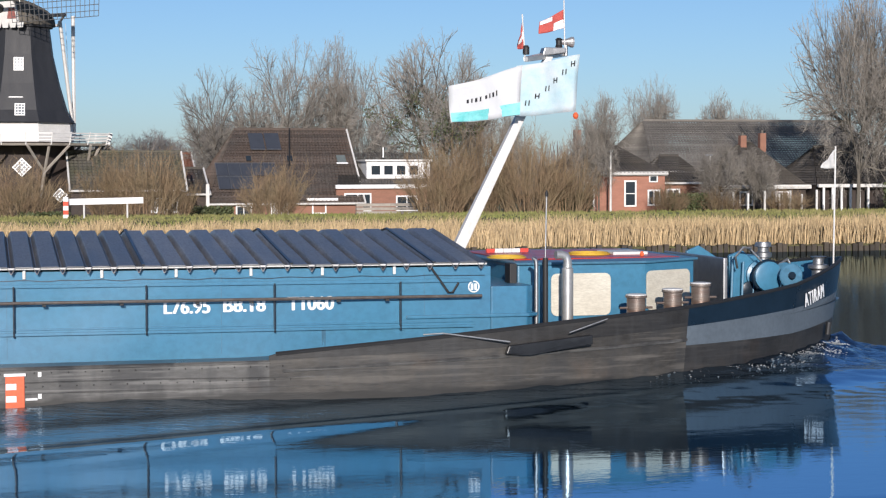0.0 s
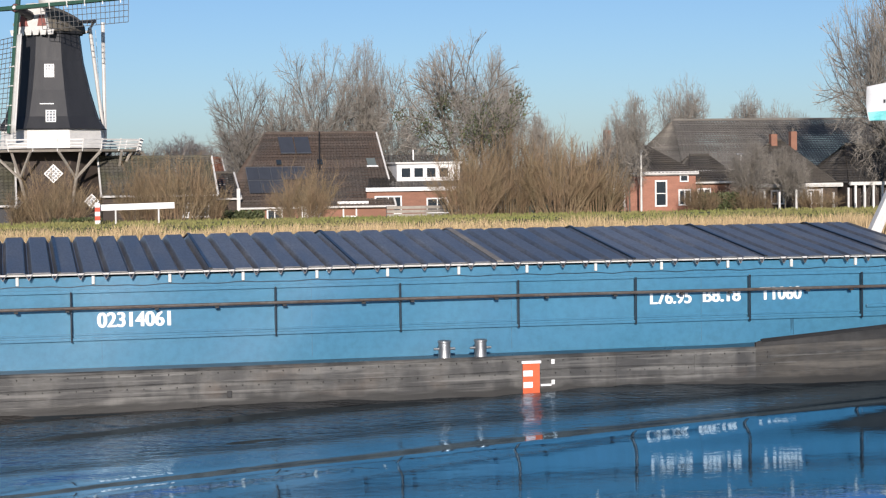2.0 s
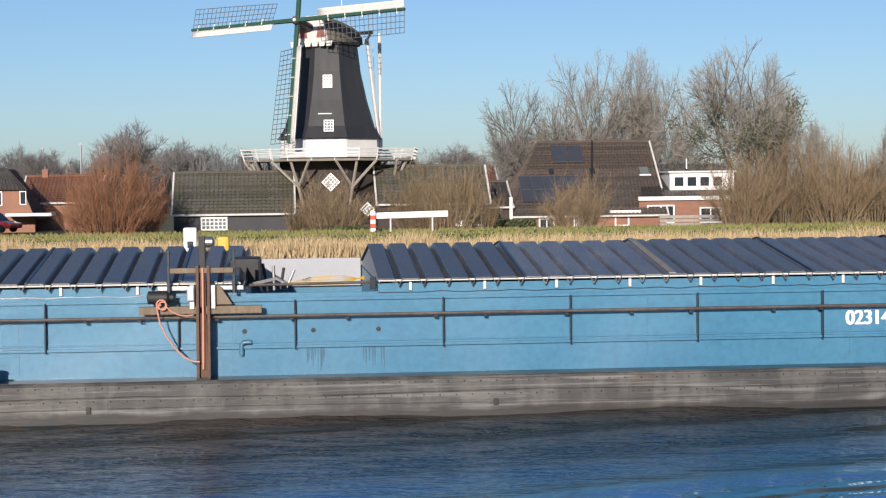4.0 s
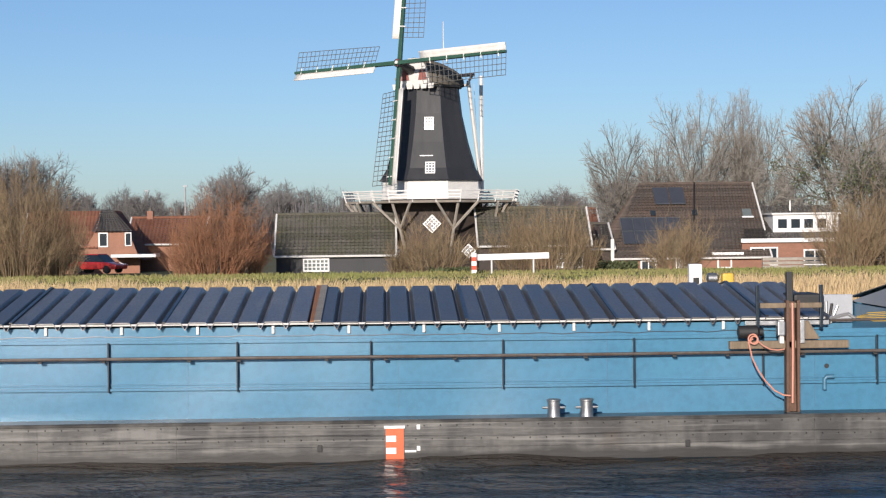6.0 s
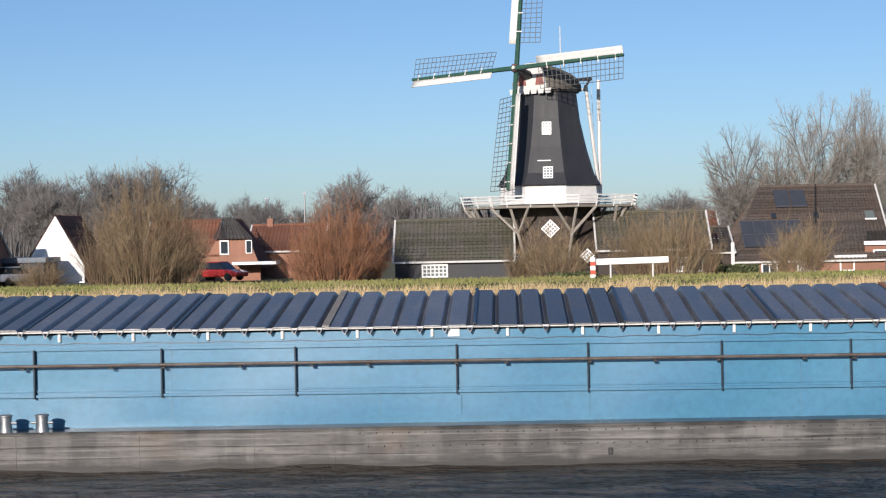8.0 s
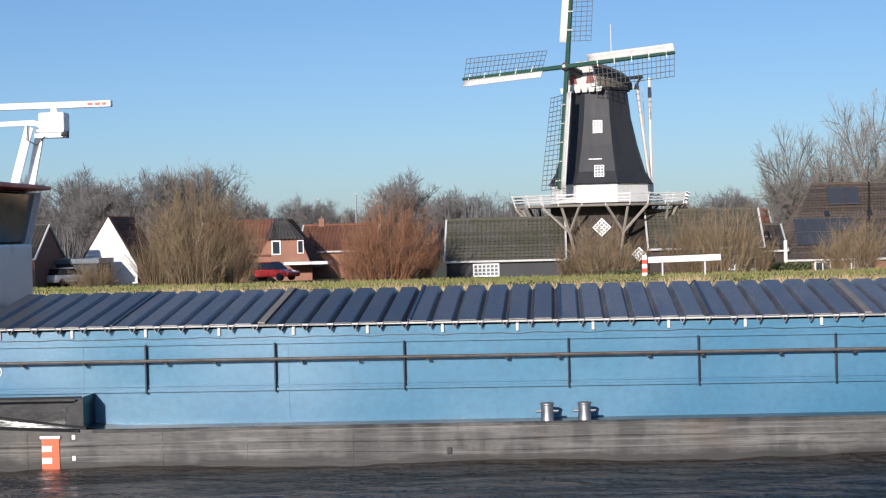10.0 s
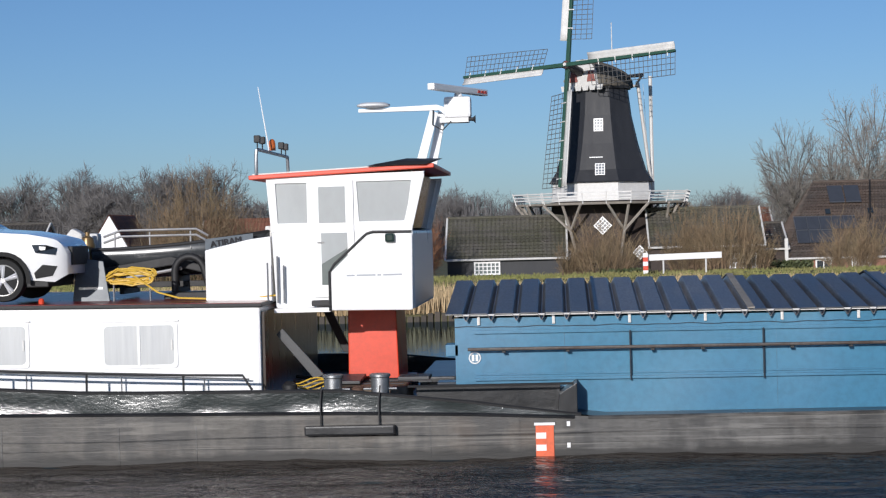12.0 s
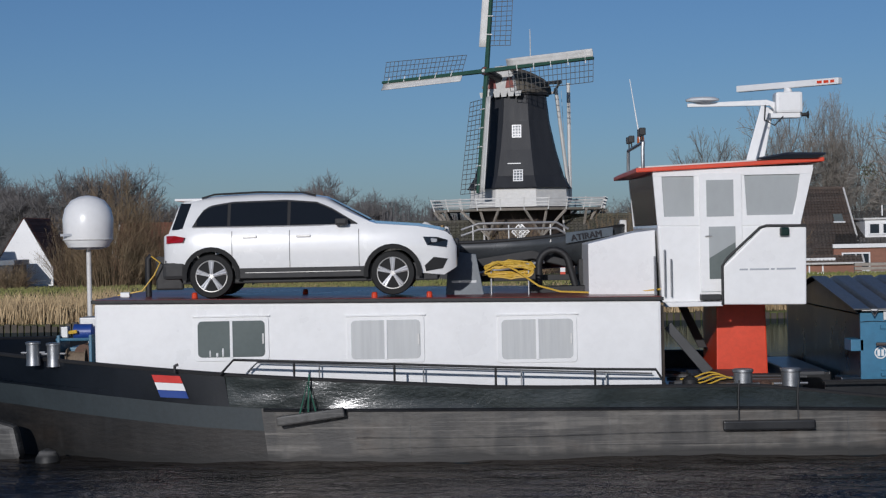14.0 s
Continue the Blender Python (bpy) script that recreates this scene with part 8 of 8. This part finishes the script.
def fit(sprigs, h, wide):
    """Brings a grown crown to its height and breadth."""
    v = np.array([p for sp in sprigs for p in sp.v])
    up = h / np.percentile(v[:, 2], 99.8)
    out = wide / np.percentile(np.hypot(v[:, 0], v[:, 1]), 96)
    for sp in sprigs:
        sp.v = [(x * out, y * out, z * up) for x, y, z in sp.v]
    return out, up


def bare_tree(label, h, seed, spread=0.58, depth=6, twigmat="twig", ivy=False, fork=0.2, limbs=5, thick=0.011, least=0.017, reach=0.55, count=3):
    rnd = random.Random(seed)
    tr = thing("bare_tree", label, "tree")
    wood, twig = Sprig(), Sprig()
    opt = {"rise": 0.02, "least": least, "buds": []}
    lean = rnd.uniform(-0.04, 0.04)
    stem = [Vector((lean * h * fork * k / 4 + rnd.gauss(0, 0.03), rnd.gauss(0, 0.03), -0.3 + (h * fork + 0.3) * k / 4)) for k in range(5)]
    r = h * 0.019
    wood.limb(stem, r * 1.2, r * 0.85, 9)
    for k in range(limbs):
        a, tilt = 6.283 * k / limbs + rnd.gauss(0, 0.25), 0.12 if k == 0 else rnd.uniform(0.45, 1.05)
        v = Vector((math.cos(a) * math.sin(tilt), math.sin(a) * math.sin(tilt), math.cos(tilt)))
        grow(rnd, wood, twig, stem[-1 - (k % 2)], v, h * rnd.uniform(0.2, 0.26), r * rnd.uniform(0.45, 0.62), 1, depth, opt)
    out, up = fit((wood, twig), h, h * spread / 2)
    for a, b in opt["buds"]:
        sprays(rnd, twig, Vector((a.x * out, a.y * out, a.z * up)), Vector((b.x * out, b.y * out, b.z * up)), count, reach, thick)
    wood.mesh("trunk", "bark", tr)
    twig.mesh("crown", twigmat, tr, "stuff")
    if ivy:
        lv = Sprig()
        for q in rnd.sample(wood.v, min(230, len(wood.v))):
            if q[2] < h * 0.7:
                leaves(rnd, lv, Vector(q), 20)
        lv.mesh("ivy", "ivy", tr, "stuff")
    return tr


def leaves(rnd, lv, c, n):
    for _ in range(n):
        o = c + Vector((rnd.gauss(0, 0.3), rnd.gauss(0, 0.3), rnd.gauss(0, 0.35)))
        a, w, b = rnd.uniform(0, 6.28), rnd.uniform(0.05, 0.1), len(lv.v)
        u = Vector((math.cos(a), math.sin(a), rnd.uniform(-0.6, 0.6))) * w
        t = Vector((-math.sin(a) * 0.4, math.cos(a) * 0.4, 1)).normalized() * w
        lv.v += [tuple(o - u), tuple(o - t), tuple(o + u), tuple(o + t)]
        lv.f.append((b, b + 1, b + 2, b + 3))


def shrub(label, h, w, seed, stems=60, mt="twig2", name="shrub"):
    """Many upright stems that fan out from the root, feathered with fine twigs."""
    rnd = random.Random(seed)
    sh = thing(name, label, "shrub")
    wood, twig = Sprig(), Sprig()
    for k in range(int(stems * 2.1)):
        a, low = rnd.uniform(0, 6.283), rnd.random() ** 0.7
        lump = 1 + 0.3 * noise.noise(Vector((math.cos(a) * 1.6, math.sin(a) * 1.6, seed))) + rnd.gauss(0, 0.07)
        root = Vector((math.cos(a), math.sin(a), 0)) * w * 0.36 * math.sqrt(rnd.random()) + Vector((0, 0, -0.15))
        el = radians(12 + 78 * (1 - low))
        end = Vector((math.cos(a) * math.cos(el) * w * 0.9, math.sin(a) * math.cos(el) * w * 0.8, h * (0.2 + 0.8 * math.sin(el)))) * lump * rnd.uniform(0.6, 1.0)
        mid = Vector((root.x + (end.x - root.x) * 0.42, root.y + (end.y - root.y) * 0.42, end.z * 0.55))
        way = [root * (1 - f) ** 2 + mid * (2 * f * (1 - f)) + end * f * f for f in (0, 0.25, 0.5, 0.75, 1.0)]
        wood.limb(way, 0.028, 0.008, 3)
        for i in (1, 2, 3):
            sprays(rnd, twig, way[i], way[i + 1], 11 if i > 1 else 9, 0.95 if i < 3 else 0.75, 0.0095, 0.2)
    wood.mesh("stem", mt, sh, "stuff")
    twig.mesh("crown", mt, sh, "stuff")
    return sh


def place(ob, spots, group):
    """The first spot takes the thing itself, the others take copies."""
    for k, (x, y, z, rz, sx, sz) in enumerate(spots):
        m = pose(x, y, z, 0, 0, rz)
        o = ob if k == 0 else copy_thing(ob, m)
        o.matrix_basis = m @ Matrix.Diagonal((sx, sx, sz, 1))
        tagged(o, group=group)


G = "bare trees behind the houses"
place(bare_tree("tall bare broad tree behind the farmhouse roof", 12.6, 11, 0.72), [(25.6, 158, -0.3, 0, 1.0, 1.12), (20.8, 156, -0.3, 100, 0.95, 0.92), (35.5, 172, -0.3, 200, 0.8, 1.1)], G)
place(bare_tree("tall slim bare tree behind the houses", 13, 12, 0.6), [(31.2, 160, -0.3, 0, 0.85, 1.12), (44.2, 164, -0.3, 60, 0.6, 1.1), (46.6, 170, -0.3, 130, 0.6, 0.95)], G)
place(bare_tree("large bare tree partly grown with ivy", 13.5, 13, 0.86, ivy=True, limbs=6), [(38.0, 150, -0.3, 0, 1.1, 1.05)], G)
place(bare_tree("bare birch with drooping twigs", 10.5, 14, 0.62), [(62.2, 165, -0.3, 0, 0.9, 1.1), (70.0, 166, -0.3, 120, 0.85, 1.0), (74.5, 170, -0.3, 240, 0.9, 0.9)], G)
place(bare_tree("tall old bare tree with heavy limbs by the houses", 16.5, 15, 0.62, limbs=6, fork=0.24), [(65.0, 128, -0.2, 0, 0.9, 0.98), (68.5, 132, -0.2, 140, 0.95, 1.05)], G)
place(bare_tree("small dark bare tree before the brick house", 8.4, 16, 0.6), [(44.3, 128, 0, 0, 0.9, 1.0), (53.4, 127, 0, 70, 0.7, 0.62), (49.8, 170, 0, 150, 0.9, 1.0), (56.5, 128, 0, 220, 0.7, 0.55)], G)
G = "shrubs along the dike"
place(shrub("dense brown bare shrub thicket", 5.4, 4.6, 21, 70), [(30.6, 121, 0.0, 0, 0.9, 1.05), (33.6, 123, 0.0, 80, 1.0, 1.3), (37.0, 122, 0, 170, 1.0, 1.2), (40.2, 123, 0, 260, 0.9, 1.0)], G)
place(shrub("big rust brown bare shrub", 6.2, 4.4, 22, 80, "twig3"), [(-11.2, 121, 0, 0, 1.0, 0.97), (-9.6, 125, 0, 140, 0.7, 0.8), (-13.2, 124, 0, 60, 0.7, 0.8)], G)
place(shrub("tall olive brown bare shrub", 8.6, 4.6, 23, 90), [(-23.5, 120, 0, 0, 1.0, 0.97), (-26.2, 122, 0, 120, 0.8, 0.75), (-21.6, 122, 0, 200, 0.7, 0.75), (-42.0, 130, 0, 60, 0.9, 0.8)], G)
place(shrub("bare brown shrub before the mill", 4.4, 3.2, 24, 40), [(2.9, 112, 0.1, 0, 1.0, 0.95), (1.0, 113, 0.1, 90, 0.6, 0.7), (10.2, 113, 0.1, 160, 1.0, 1.12), (8.0, 114, 0.1, 220, 0.8, 1.1), (12.0, 114, 0.1, 20, 0.6, 0.9)], G)
place(shrub("low round bare pollard before the farmhouse", 3.4, 3.4, 25, 45), [(17.8, 112, 0.1, 0, 0.9, 1.05), (53.0, 126, 0, 60, 0.8, 0.6), (49.0, 126, 0, 100, 0.7, 0.7), (58.5, 127, 0, 140, 0.8, 0.55), (-32.0, 126, 0, 50, 0.8, 0.6)], G)



def hedge(x, y, l, h, seed):
    rnd = random.Random(seed)
    hd = thing("hedge", "low clipped evergreen hedge", "hedge", pose(x, y, 0))
    lv = Sprig()
    for _ in range(int(l * 900)):
        o = Vector((rnd.uniform(-l / 2, l / 2), rnd.uniform(-0.5, 0.5), rnd.uniform(-0.1, h) * (0.9 + 0.15 * rnd.random())))
        a, w, b = rnd.uniform(0, 6.28), rnd.uniform(0.05, 0.1), len(lv.v)
        u = Vector((math.cos(a), math.sin(a), rnd.uniform(-0.6, 0.6))) * w
        t = Vector((-math.sin(a) * 0.4, math.cos(a) * 0.4, 1)).normalized() * w
        lv.v += [tuple(o - u), tuple(o - t), tuple(o + u), tuple(o + t)]
        lv.f.append((b, b + 1, b + 2, b + 3))
    lv.mesh("leaves", "ivy", hd, "stuff")


hedge(40.6, 124, 3.5, 1.6, 1)
hedge(50.8, 127, 3.0, 1.5, 2)
hedge(4.0, 111, 3.0, 0.9, 3)
hedge(-25.5, 131, 5.0, 1.3, 4)
hedge(14.5, 118, 3.2, 1.0, 5)
hedge(67.5, 125, 3.5, 2.2, 6)

# far woods on the horizon
far = bare_tree("bare tree in the far wood", 11.5, 31, 0.85, 5, "fartwig", thick=0.03, reach=1.3, fork=0.12, count=7)
far2 = bare_tree("bare tree in the far wood", 10.5, 32, 0.95, 5, "fartwig", thick=0.03, reach=1.3, fork=0.12, count=7)
rnd = random.Random(5)
spots = [[], []]
for k in range(32):
    x = -75 + 120 * (k + rnd.random() * 0.8) / 32
    y = rnd.uniform(230, 300)
    s = rnd.uniform(0.75, 1.12) * (1.1 if -20 < x < -8 or x < -45 else 0.85)
    spots[k % 2].append((x * y / 250, y, -0.5, rnd.uniform(0, 360), s * 1.15, s))
place(far, spots[0], "far wood")
place(far2, spots[1], "far wood")


def far_thicket():
    """Undergrowth of the far wood: countless upright twigs."""
    rr = random.Random(8)
    sp = Sprig()
    for _ in range(9000):
        y = rr.uniform(235, 330)
        x = rr.uniform(-95, 110) * y / 250
        hgt = rr.uniform(3.5, 9.0) * (0.7 + 0.5 * noise.noise(Vector((x * 0.05, y * 0.05, 1))))
        p = Vector((x, y, -0.5))
        q = p + Vector((rr.gauss(0, 0.5), rr.gauss(0, 0.5), hgt))
        sp.limb([p, p.lerp(q, 0.5) + Vector((rr.gauss(0, 0.2), 0, 0)), q], 0.12, 0.05, 3)
    me = bpy.data.meshes.new("far_thicket")
    me.from_pydata(sp.v, [], sp.f)
    me.materials.append(M["fartwig"])
    tagged(new("far_thicket", me), "grey brown wood edge far behind the village", "wood", kind="stuff")


far_thicket()


def motions():
    rows = [(t, s) for t, a, e, r, h, s in PATH]
    walk(ship, [(t, pose(s, 0, 0)) for t, s in rows])
    for ob, (x, y, z) in ABOARD:
        walk(ob, [(t, pose(s + x, y, z)) for t, s in rows])
    for ob in (wave, spray):
        walk(ob, [(t, pose(s, 0, 0)) for t, s in rows])
    # the scanner turns in the ship's space
    walk(scanner, [(0.5 * k, pose(*SCANNER, 0, 0, SCAN0 + SCAN_RATE * 0.5 * k)) for k in range(29)])


motions()
